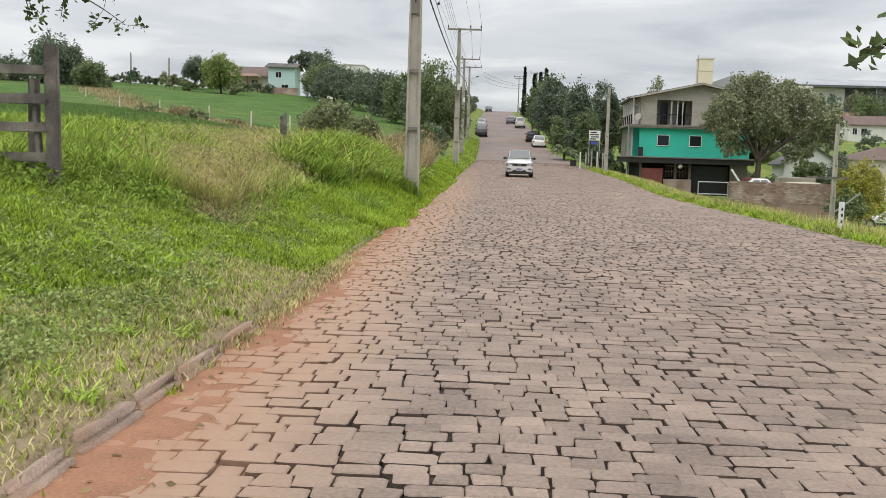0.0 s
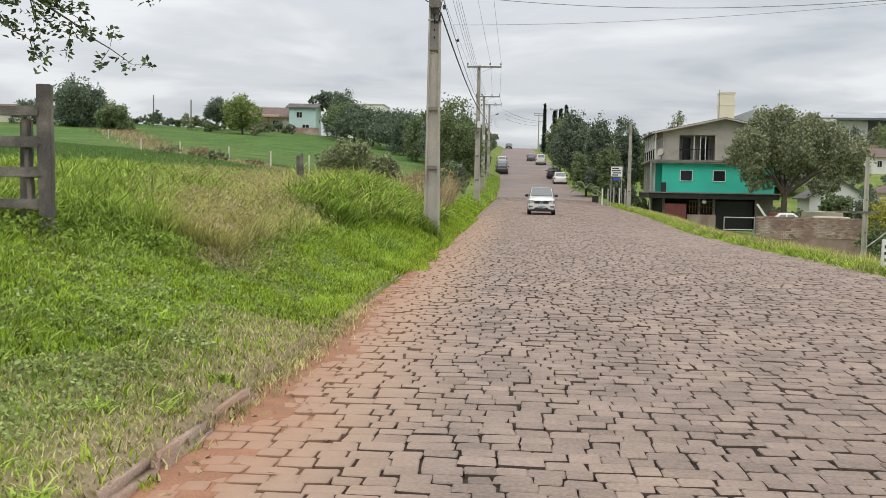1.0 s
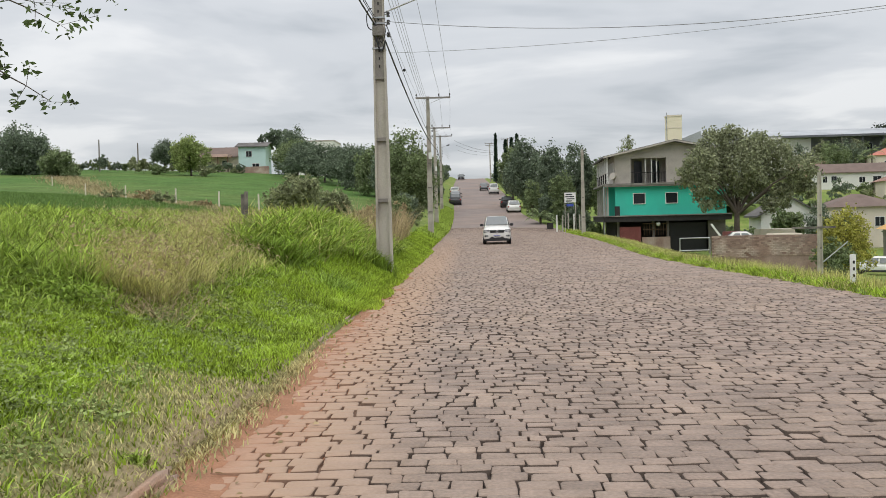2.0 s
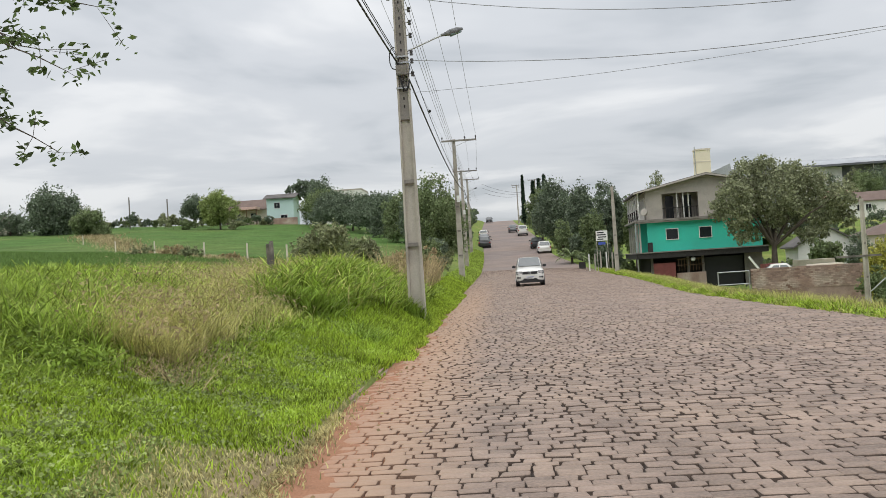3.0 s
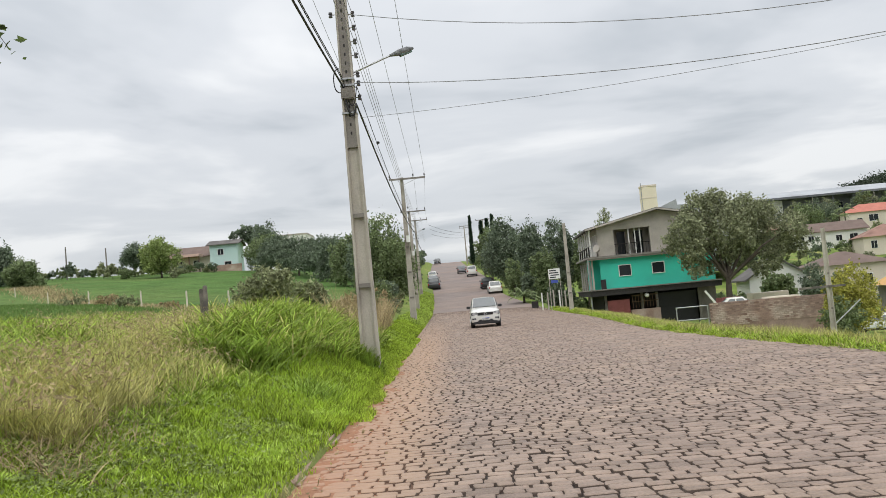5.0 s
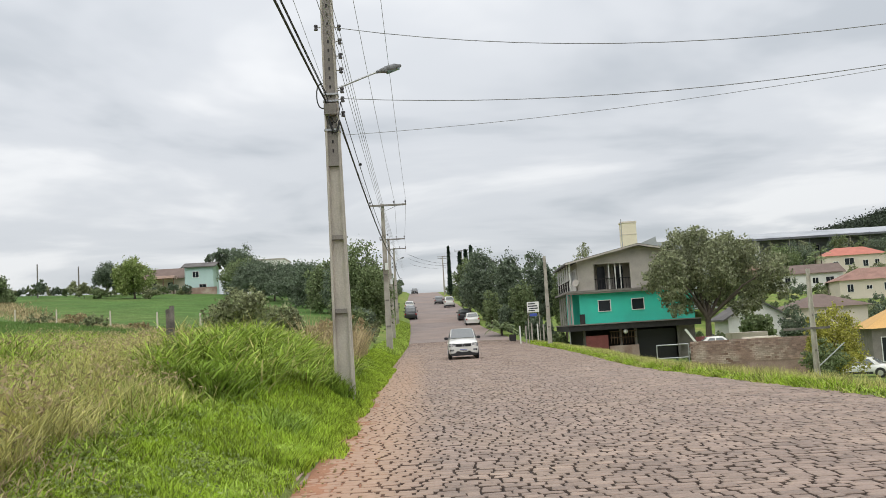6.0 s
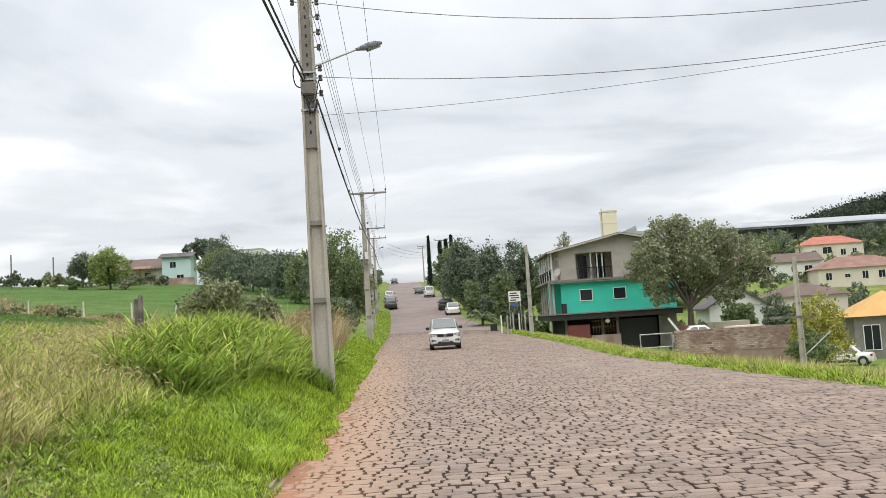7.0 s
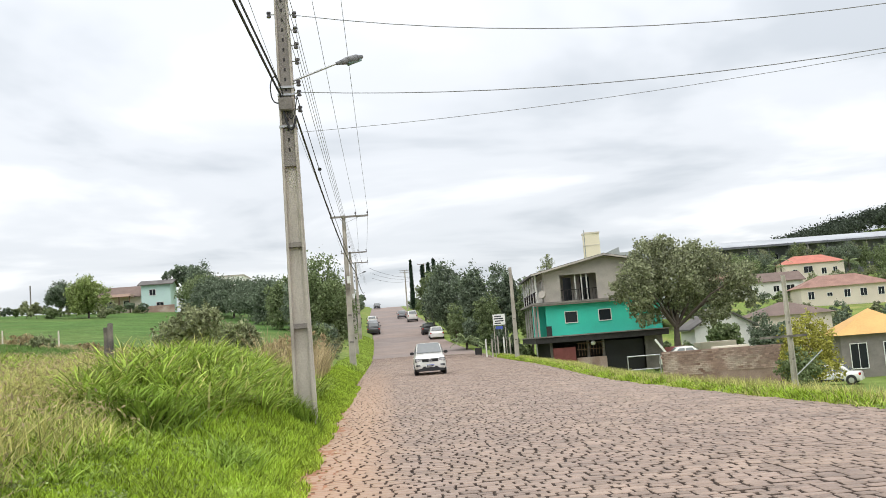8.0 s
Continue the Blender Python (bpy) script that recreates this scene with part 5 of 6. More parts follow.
for k, (x, y) in enumerate(((-20.5, 66), (-16.4, 62), (-12.9, 58), (-27.0, 74), (-36.0, 88), (-50.0, 112))):
    z0 = ground_z(x, y)
    bm = bmesh.new(); tube(bm, (x, y, z0 - 0.2), (x, y, z0 + 1.15), 0.06, 0.05, 7)
    tagged(part("fence_post", bm, M["plaster_cream"]), "pale thin fence post along the field strip", "fence post", group="field fence posts")

# white marker post at the right verge
mk = thing("marker_post", "short white painted marker post in the verge", "post", (7.28, 20.0, 0.02), 0)
bpart("post", mk, M["white"], [(-0.05, 0.05, -0.04, 0.04, -0.2, 0.62)], bevel=0.012)
for k in range(3):
    bpart("letter_bar", mk, M["dark"], [(-0.018, 0.018, -0.046, -0.043, 0.18 + k * 0.13, 0.24 + k * 0.13)])

# roadside sign
sg = thing("roadside_sign", "white painted sign board on posts before the trees", "sign", (8.95, 86.6, 0.0), -6)
sg.scale = (0.66, 1, 1)
bpart("board", sg, M["white"], [(-0.78, 0.78, -0.04, 0.04, 2.85, 3.75)], bevel=0.01)
bpart("lower_board", sg, M["blue"], [(-0.5, 0.45, -0.05, 0.03, 2.5, 2.74)], "blue board with faded stripes")
for k, (a, b, z) in enumerate(((-0.6, 0.3, 3.58), (-0.65, 0.55, 3.38), (-0.5, 0.6, 3.18), (-0.6, 0.2, 2.99))):
    bpart("letter_bar", sg, M["cardark"], [(a, b, -0.046, -0.042, z - 0.05, z + 0.05)])
for xx in (-0.72, 0.72):
    bpart("post", sg, M["plaster_grey"], [(xx - 0.04, xx + 0.04, 0.0, 0.08, -0.6, 3.4)])
fence = thing("panel_fence", "fence of pale grey upright panels near the sign", "fence")
for k in range(5):
    x, y = 7.9 + k * 0.55, 88.6 + 0.2 * k
    z0 = ground_z(x, y)
    b = bpart("panel", fence, M["plaster_grey" if k % 3 else "plaster_white"], [(x - 0.06, x + 0.06, y, y + 0.1, z0 - 0.2, z0 + 1.7)])
b = bpart("bin", None, M["dark"], [(7.35, 7.95, 93.0, 93.6, ground_z(7.6, 93.3) - 0.1, ground_z(7.6, 93.3) + 0.75)], bevel=0.04)
tagged(b, "low dark bin at the street edge", "bin")

# pipe rail and yard clutter by the brick wall
rail = thing("pipe_rail", "pale rusty pipe rail beside the brick wall", "railing", (13.2, 61.6, 0), 0)
bm = bmesh.new()
for a, b in (((0, 0, -1.9), (0, 0, 0.0)), ((1.9, 0, -1.9), (1.9, 0, 0.0)), ((0, 0, -0.02), (1.9, 0, -0.02)), ((0, 0, -0.8), (1.9, 0, -0.8))):
    tube(bm, a, b, 0.035, n=8)
part("pipe", bm, M["steel"], rail)
for k, (x, y, w, h) in enumerate(((23.5, 72, 2.2, 0.1), (26.0, 82, 3.0, 0.3))):
    b = bpart("yard_slab", None, M["plaster_cream"], [(x - w / 2, x + w / 2, y, y + 1.6, -1.9, -0.2 + h)], bevel=0.04)
    tagged(b, "pale low wall block in the yard", "wall", group="yard blocks")
ramp = bpart("leaning_board", None, M["plaster_white"], [(-0.07, 0.07, -0.05, 0.05, 0, 2.4)])
ramp.matrix_basis = pose(18.6, 69.5, -1.2, 0, -35, 0); tagged(ramp, "white board leaning in the yard", "board")
sh2 = bpart("brick_pier", None, M["rust"], [(19.6, 21.0, 74, 75.5, -2.2, 0.1)], bevel=0.03)
tagged(sh2, "reddish block pier beside the tree", "wall")


# ---------------------------------------------------------------- vehicles
def loft(bm, sections):
    """sections: lists of points of equal length, closed rings, joined end to end and capped."""
    rings = [[bm.verts.new(p) for p in s] for s in sections]
    k = len(rings[0])
    for a, b in zip(rings[:-1], rings[1:]):
        for i in range(k):
            bm.faces.new((a[i], a[(i + 1) % k], b[(i + 1) % k], b[i]))
    bm.faces.new(rings[0][::-1]); bm.faces.new(rings[-1])


def ring(y, hw, z0, z1, crown=0.04):
    """Body cross-section: bulging sides, rounded shoulders."""
    h = z1 - z0
    half = [(0.0, z0), (hw * 0.86, z0), (hw * 0.97, z0 + 0.12 * h), (hw, z0 + 0.45 * h), (hw * 0.985, z0 + 0.72 * h), (hw * 0.93, z0 + 0.92 * h), (hw * 0.80, z1), (hw * 0.4, z1 + crown)]
    return [(x, y, z) for x, z in half] + [(0, y, z1 + crown * 1.3)] + [(-x, y, z) for x, z in half[:0:-1]]


def cabin_ring(y, wb, wt, zb, zt):
    return [(wb, y, zb), (wb * 0.99, y, zb + 0.05), (wt * 1.04, y, zt - 0.10), (wt * 0.93, y, zt - 0.02), (wt * 0.5, y, zt), (-wt * 0.5, y, zt), (-wt * 0.93, y, zt - 0.02), (-wt * 1.04, y, zt - 0.10), (-wb * 0.99, y, zb + 0.05), (-wb, y, zb)]


def car(name, label, x, y, rz, paint, L=3.68, W=1.58, H=1.47, style="hatch", group="", z=None):
    """Front of the car faces -y in its own frame; the origin is on the ground at its middle."""
    z0 = float(road_z(x, y)) if z is None else z
    pitch = math.degrees(math.atan(float(rise(y + 2) - rise(y - 2)) / 4.0)) if z is None else 0.0
    root = thing(name, label, "car", group=group)
    root.matrix_basis = Matrix.Translation((x, y, z0)) @ pose(0, 0, 0, pitch, 0, 0) @ pose(0, 0, 0, 0, 0, rz)
    hw, f, r = W / 2, -L / 2, L / 2
    zb, zs, zh = 0.24, H * 0.60, H * 0.62
    bm = bmesh.new()
    tail = {"hatch": 0.64, "van": 0.66, "sedan": 0.62, "pickup": 0.60}[style] * H
    loft(bm, [ring(f, hw * 0.80, 0.32, zs * 0.74, 0.01), ring(f + 0.05, hw * 0.93, 0.26, zs * 0.87, 0.02), ring(f + 0.20, hw * 0.985, zb, zs * 0.96, 0.03), ring(f + 0.55, hw, zb, zs * 1.0, 0.05), ring(f + 1.0, hw, zb, zh * 1.03, 0.05),
              ring(0, hw, zb, tail, 0.02), ring(r - 0.5, hw, zb, tail, 0.02), ring(r - 0.12, hw * 0.96, zb, tail * 0.98, 0.02), ring(r, hw * 0.86, 0.32, tail * 0.86, 0.0)])
    body = part("body", bm, paint, root, smooth=True)
    c0, c1 = f + L * 0.27, {"hatch": r - 0.06, "van": r - 0.04, "sedan": r - 0.62, "pickup": 0.55}[style]
    t0, t1 = c0 + 0.62, c1 - (0.30 if style in ("hatch", "van") else 0.55 if style == "sedan" else 0.25)
    zc = tail - 0.06
    bm = bmesh.new()
    wt = hw * 0.74
    loft(bm, [cabin_ring(c0, hw * 0.88, hw * 0.84, zc, zc + 0.07), cabin_ring(t0, hw * 0.93, wt, zc, H - 0.02), cabin_ring((t0 + t1) / 2, hw * 0.95, wt * 1.03, zc, H), cabin_ring(t1, hw * 0.93, wt, zc, H - 0.03), cabin_ring(c1, hw * 0.88, hw * 0.80, zc, zc + 0.1)])
    part("cabin", bm, paint, root, smooth=False)
    # glass panels lie just proud of the cabin
    def quad(nm, pts, m):
        b2 = bmesh.new(); vs = [b2.verts.new(p) for p in pts]; b2.faces.new(vs)
        ret = bmesh.ops.extrude_face_region(b2, geom=list(b2.faces))
        nv = [g for g in ret["geom"] if isinstance(g, bmesh.types.BMVert)]
        a, b_, c_ = (Vector(p) for p in pts[:3])
        nn = (b_ - a).cross(c_ - a).normalized()
        for v_ in nv:
            v_.co += nn * 0.012
        return part(nm, b2, m, root)
    g = M["carglass"]
    wb = hw * 0.86
    wl, wr_ = (-wb * 0.93, c0 + 0.06, zc + 0.12), (wb * 0.93, c0 + 0.06, zc + 0.12)
    ul, ur = (-wt * 0.92, t0 - 0.02, H - 0.05), (wt * 0.92, t0 - 0.02, H - 0.05)
    quad("windscreen", [tuple(Vector(p) + Vector((0, -0.03, 0.02))) for p in (wl, wr_, ur, ul)], g)
    bl, br_ = (-wb * 0.85, c1 - 0.03, zc + 0.16), (wb * 0.85, c1 - 0.03, zc + 0.16)
    vl, vr = (-wt * 0.86, t1 + 0.03, H - 0.10), (wt * 0.86, t1 + 0.03, H - 0.10)
    quad("rear_window", [tuple(Vector(p) + Vector((0, 0.03, 0.02))) for p in (br_, bl, vl, vr)], g)
    mid = (t0 + t1) / 2
    for s in (-1, 1):
        for a0, a1, b0, b1 in ((c0 + 0.34, mid - 0.04, t0 + 0.05, mid - 0.04), (mid + 0.04, c1 - 0.30, mid + 0.04, t1 - 0.12)):
            xb, xt = s * (hw * 0.945), s * (wt * 1.065)
            pts = [(xb, a0, zc + 0.09), (xb, a1, zc + 0.09), (xt, b1, H - 0.13), (xt, b0, H - 0.13)]
            quad("side_window", pts if s > 0 else pts[::-1], g)
    # lights, grille, bumper
    for s in (-1, 1):
        x_in, x_out = sorted((s * hw * 0.54, s * hw * 0.955))
        lamp = bpart("headlight", root, M["headlight"], [(x_in, x_out, f - 0.005, f + 0.26, zs * 0.705, zs * 0.86)], "clear headlight in a dark surround", bevel=0.03)
        bm = bmesh.new(); tube(bm, (s * hw * 0.78, f - 0.012, zs * 0.785), (s * hw * 0.78, f + 0.03, zs * 0.785), 0.055, n=14)
        part("reflector", bm, M["rim"], lamp)
        bpart("surround", lamp, M["black"], [(x_in - 0.012, x_out + 0.012, f + 0.002, f + 0.2, zs * 0.69, zs * 0.875)], bevel=0.03)
        bm = bmesh.new(); box(bm, s * hw * 0.72 if s > 0 else -hw * 0.95, hw * 0.95 if s > 0 else -hw * 0.72, r - 0.14, r + 0.0, tail * 0.72, tail * 0.92)
        part("tail_light", bm, M["redlight"], root, bevel=0.02)
        bm = bmesh.new(); box(bm, min(s * hw * 0.96, s * (hw + 0.17)), max(s * hw * 0.96, s * (hw + 0.17)), c0 + 0.36, c0 + 0.50, zc + 0.06, zc + 0.20)
        part("wing_mirror", bm, M["black"], root, bevel=0.03)
        x_in, x_out = sorted((s * hw * 0.60, s * hw * 0.90))
        fog = bpart("fog_lamp", root, M["black"], [(x_in, x_out, f - 0.008, f + 0.16, 0.40, 0.54)], "black fog lamp recess", bevel=0.03)
        bm = bmesh.new(); tube(bm, (s * hw * 0.74, f - 0.016, 0.47), (s * hw * 0.74, f + 0.02, 0.47), 0.05, n=12)
        part("lamp_glass", bm, M["cargrey"], fog)
        bpart("door_handle", root, paint, [(min(s * hw * 0.98, s * (hw + 0.03)), max(s * hw * 0.98, s * (hw + 0.03)), mid - 0.25, mid - 0.08, tail * 0.80, tail * 0.84)])
        bpart("sill_moulding", root, M["black"], [(min(s * hw * 0.95, s * (hw + 0.012)), max(s * hw * 0.95, s * (hw + 0.012)), f + 1.05, r - 1.05, 0.24, 0.40)], bevel=0.02)
    grille = bpart("grille", root, M["black"], [(-hw * 0.56, hw * 0.56, f - 0.012, f + 0.12, zs * 0.665, zs * 0.85)], bevel=0.03)
    for k in range(3):
        bpart("grille_bar", grille, M["tyre"], [(-hw * 0.52, hw * 0.52, f - 0.02, f - 0.013, zs * (0.69 + 0.05 * k), zs * (0.705 + 0.05 * k))])
    bm = bmesh.new()
    for x0, z0_, x1, z1_ in ((0, 0.10, 0.062, 0), (0.062, 0, 0, -0.10), (0, -0.10, -0.062, 0), (-0.062, 0, 0, 0.10)):
        tube(bm, (x0, f - 0.024, zs * 0.758 + z0_), (x1, f - 0.024, zs * 0.758 + z1_), 0.016, n=6)
    part("emblem", bm, M["rim"], root, "bright metal badge")
    bm = bmesh.new(); prism(bm, [(-hw * 0.88, 0.19), (hw * 0.88, 0.19), (hw * 0.86, 0.30), (hw * 0.52, 0.32), (hw * 0.44, 0.42), (-hw * 0.44, 0.42), (-hw * 0.52, 0.32), (-hw * 0.86, 0.30)], "y", f - 0.02, f + 0.3)
    part("bumper", bm, M["black"], root, bevel=0.015)
    plate = bpart("number_plate", root, M["white"], [(-0.2, 0.2, f - 0.03, f + 0.02, 0.38, 0.51)], bevel=0.004)
    bpart("plate_band", plate, M["blue"], [(-0.195, 0.195, f - 0.034, f - 0.0305, 0.48, 0.506)])
    for k in range(7):
        bpart("letter_bar", plate, M["dark"], [(-0.165 + k * 0.05, -0.135 + k * 0.05, f - 0.034, f - 0.0305, 0.40, 0.465)])
    bpart("rear_bumper", root, M["black"] if style != "sedan" else paint, [(-hw * 0.9, hw * 0.9, r - 0.12, r + 0.04, 0.26, 0.46)], bevel=0.03)
    wr = 0.30
    for s in (-1, 1):
        for yy in (f + 0.66, r - 0.60):
            wn_ = new("wheel"); wn_.parent = root; wn_.matrix_basis = pose(s * (hw - 0.09), yy, wr)
            bm = bmesh.new()
            for a, b, q0, q1 in ((-0.10, -0.085, wr * 0.9, wr), (-0.085, 0.085, wr, wr), (0.085, 0.10, wr, wr * 0.9)):
                tube(bm, (a, 0, 0), (b, 0, 0), q0, q1, 20)
            part("tyre", bm, M["tyre"], wn_, smooth=False)
            bm = bmesh.new()
            tube(bm, (s * 0.09, 0, 0), (s * 0.108, 0, 0), wr * 0.62, wr * 0.60, 18)
            tube(bm, (s * 0.108, 0, 0), (s * 0.125, 0, 0), 0.06, 0.05, 10)
            part("rim", bm, M["rim"], wn_)
            bm = bmesh.new(); tube(bm, (s * 0.02, 0, 0.02), (s * 0.092, 0, 0.02), wr * 1.16, wr * 1.16, 20)
            part("wheel_arch", bm, M["black"], wn_)
    if style == "pickup":
        bpart("cargo_bed", root, M["black"], [(-hw * 0.84, hw * 0.84, 0.65, r - 0.12, tail - 0.05, tail + 0.045)])
    return root


car("white_hatchback", "white compact hatchback with black trim driving down the sett street", 1.38, 55.0, -1, M["carwhite"], 3.68, 1.54, 1.54, group="cars in the street")
PK = "parked cars on the hill"
car("parked_sedan", "white sedan parked at the kerb facing uphill", 5.4, 121, 180, M["carwhite"], 4.2, 1.7, 1.44, "sedan", PK)
car("parked_hatchback", "dark hatchback parked behind the white sedan", 4.9, 131, 180, M["cardark"], 3.9, 1.68, 1.48, "hatch", PK)
car("parked_van", "white van parked farther up the hill", 4.1, 169, 180, M["carwhite"], 4.4, 1.75, 1.85, "van", PK)
car("parked_hatchback", "grey hatchback parked beyond the van", 2.6, 184, 180, M["cargrey"], 3.8, 1.65, 1.48, "hatch", PK)
car("parked_pickup", "dark pickup truck parked at the kerb on the hill", -2.3, 140, 180, M["cardark"], 4.7, 1.8, 1.6, "pickup", PK)
car("parked_sedan", "grey sedan parked above the pickup", -2.5, 152, 180, M["cargrey"], 4.3, 1.7, 1.46, "sedan", PK)
car("parked_hatchback", "pale car parked high up the hill", -2.8, 168, 180, M["carwhite"], 3.9, 1.66, 1.48, "hatch", PK)
car("parked_hatchback", "dark car near the brow of the hill", -2.4, 252, 0, M["cardark"], 3.9, 1.68, 1.5, "hatch", PK)
car("yard_sedan", "old white sedan standing in the lower yard", 29.2, 70.0, -125, M["carwhite"], 4.0, 1.64, 1.38, "sedan", z=ground_z(29.2, 70.0))
car("yard_hatchback", "pale car standing behind the brick wall", 20.5, 73, 80, M["carwhite"], 3.9, 1.62, 1.42, "sedan", z=-1.3)
car("yard_car", "maroon car parked below the orange-roofed house", 36.5, 71, 60, M["carred"], 3.9, 1.65, 1.45, "hatch", z=ground_z(36.5, 71))

# ---------------------------------------------------------------- grass
def blades(name, label, pts, h, w, material, rng, bend=0.5, segs=2, upright=0.25, turn=None, droop=0.35):
    """Grass blades rooted at pts (n, 3); h, w arrays or numbers."""
    n = len(pts)
    h = np.broadcast_to(h, n) * rng.uniform(0.6, 1.3, n)
    w = np.broadcast_to(w, n) * rng.uniform(0.7, 1.3, n)
    a = rng.uniform(0, 2 * math.pi, n) if turn is None else turn
    out = np.stack([np.cos(a), np.sin(a), 0 * a], -1)
    a2 = a + math.pi / 2 + rng.normal(scale=0.5, size=n)
    side = np.stack([np.cos(a2), np.sin(a2), 0 * a], -1)
    lean = rng.uniform(0.0, upright, n)[:, None]
    cur = rng.uniform(0.3, 1.0, n)[:, None] * bend
    rows = []
    for k in range(segs + 1):
        t = k / segs
        c = pts + out * h[:, None] * (lean * t + cur * t * t) + np.array((0, 0, 1.0)) * (h[:, None] * (t - droop * cur * t * t))
        if k < segs:
            ww = (w * (1 - 0.45 * t) / 2)[:, None]
            rows += [c - side * ww, c + side * ww]
        else:
            rows.append(c)
    m = 2 * segs + 1
    v = np.stack(rows, 1).reshape(-1, 3)
    k = np.arange(n)[:, None] * m
    f = []
    for s in range(segs - 1):
        f += [k + np.array([[2 * s, 2 * s + 1, 2 * s + 3]]), k + np.array([[2 * s, 2 * s + 3, 2 * s + 2]])]
    f.append(k + np.array([[2 * segs - 2, 2 * segs - 1, 2 * segs]]))
    ob = raw(name, v, np.concatenate(f), material)
    return tagged(ob, label, "grass", kind="stuff")


def rooted(x, y):
    """Points on the ground's own mesh, by interpolation between its corners."""
    i = np.clip(np.searchsorted(xs, x) - 1, 0, len(xs) - 2)
    j = np.clip(np.searchsorted(ys, y) - 1, 0, len(ys) - 2)
    a, b = (x - xs[i]) / (xs[i + 1] - xs[i]), (y - ys[j]) / (ys[j + 1] - ys[j])
    z = gz[j, i] * (1 - a) * (1 - b) + gz[j, i + 1] * a * (1 - b) + gz[j + 1, i] * (1 - a) * b + gz[j + 1, i + 1] * a * b
    return np.stack([x, y, z], -1)


def patch(x, y, s, seed):
    return np.array([noise.noise((a * s, b * s, seed)) for a, b in zip(x, y)])


rg = np.random.default_rng(77)
# mown verge near the kerb
n = 210000
y = 2.5 + 16.5 * rg.uniform(0, 1, n) ** 0.8
x = left_edge(y) - 0.04 - rg.uniform(0, 1, n) ** 0.9 * (2.6 + 0.35 * y)
u = left_edge(y) - x
tone = patch(x, y, 0.55, 3.0)
thatch = patch(x, y, 1.7, 6.0)
worn = ((u < 1.35 + 0.9 * tone - 0.07 * (y - 3)) & (y < 9.8) & (rg.uniform(0, 1, n) < 0.86)) | (thatch > rg.uniform(0.2, 2.2, n))
lawn = ~worn
clump = 0.5 + 0.9 * np.clip(patch(x, y, 1.3, 9.0) + 0.35, 0, 1)
blades("lawn_grass", "bright green mown grass on the verge", rooted(x[lawn], y[lawn]), 0.075 * clump[lawn] * (1 + 0.09 * np.clip(u[lawn] - 1, 0, 6)), 0.014, M["grass_lawn"], rg, 0.7)
yb = rg.uniform(-8, 2.6, 26000); xb = left_edge(yb) - 0.04 - rg.uniform(0, 1, 26000) * 4.0
blades("lawn_grass", "bright green mown grass on the verge", rooted(xb, yb), 0.07, 0.016, M["grass_lawn"], rg, 0.7)
keep = worn & (rg.uniform(0, 1, n) < 0.9)
blades("worn_grass", "thin yellowed grass along the kerb", rooted(x[keep], y[keep]), 0.045, 0.010, M["grass_worn"], rg, 1.0)
# longer lawn further along
n = 90000
y = rg.uniform(16, 62, n)
x = left_edge(y) - 0.02 - rg.uniform(0, 1, n) ** 1.3 * (2.6 - 0.028 * (y - 16))
blades("verge_grass", "bright green grass between the kerb and the poles", rooted(x, y), 0.09 + 0.07 * np.clip(patch(x, y, 0.9, 61) + 0.4, 0, 1), 0.018, M["grass_lawn"], rg, 0.8)
n = 26000
y = rg.uniform(60, 125, n)
x = left_edge(y) - rg.uniform(0, 1, n) * 1.5
blades("verge_grass", "green verge grass up the street", rooted(x, y), 0.25, 0.05, M["grass_tall"], rg, 0.6)
# coarse tufts and broad-leaved weeds all over the mown part
tf = []
for k in range(1500):
    yy = 3.0 + 20 * rg.uniform() ** 0.9
    uu = 0.15 + rg.uniform() * (1.0 + 0.36 * yy)
    if uu < 1.3 and rg.uniform() < 0.85 and yy < 12:
        continue
    xx = float(left_edge(yy)) - uu
    m_ = int(rg.integers(18, 60)); sd = rg.uniform(0.03, 0.10)
    tf.append(np.stack([xx + rg.normal(scale=sd, size=m_), yy + rg.normal(scale=sd, size=m_), np.full(m_, rg.uniform(0.6, 1.5))], -1))
tf = np.concatenate(tf)
blades("grass_tufts", "coarse light green tufts scattered over the verge", rooted(tf[:, 0], tf[:, 1]), 0.085 * tf[:, 2], 0.014, M["grass_tall"], rg, 1.1, 3, 0.8, None, 0.6)
wd = []
for k in range(1300):
    yy = 3.0 + 17 * rg.uniform() ** 1.2; uu = 0.6 + rg.uniform() * (0.8 + 0.36 * yy)
    m_ = int(rg.integers(12, 40)); sd = rg.uniform(0.04, 0.13)
    wd.append(np.stack([float(left_edge(yy)) - uu + rg.normal(scale=sd, size=m_), yy + rg.normal(scale=sd, size=m_)], -1))
wd = np.concatenate(wd)
pw = rooted(wd[:, 0], wd[:, 1]); pw[:, 2] += rg.uniform(0.02, 0.075, len(pw))
v, f = leaf_quads(rg, pw, 0.024, 0.6, 1.4)
tagged(raw("clover", v, f, M["leaf_light"]), "low broad-leaved weeds in the verge grass", "weeds", kind="stuff")
# tall weeds behind the mown part
def mown_to(y):
    """How far from the kerb the short grass reaches."""
    return np.interp(y, (6, 9, 12.6, 20, 23, 26, 46), (3.6, 2.85, 1.75, 1.45, 1.0, 0.7, 0.7))


def straw_share(x, y):
    """The dry patch: a band that starts beside the lawn and slants away to the field."""
    mid = np.interp(y, (12, 16, 20, 24, 30, 38), (-4.0, -4.7, -5.5, -6.4, -7.8, -9.4))
    half = np.interp(y, (12, 16, 22, 30), (0.7, 1.2, 1.5, 2.0))
    return np.exp(-((x - mid) / half) ** 2) * smooth01(11, 13.5, y)


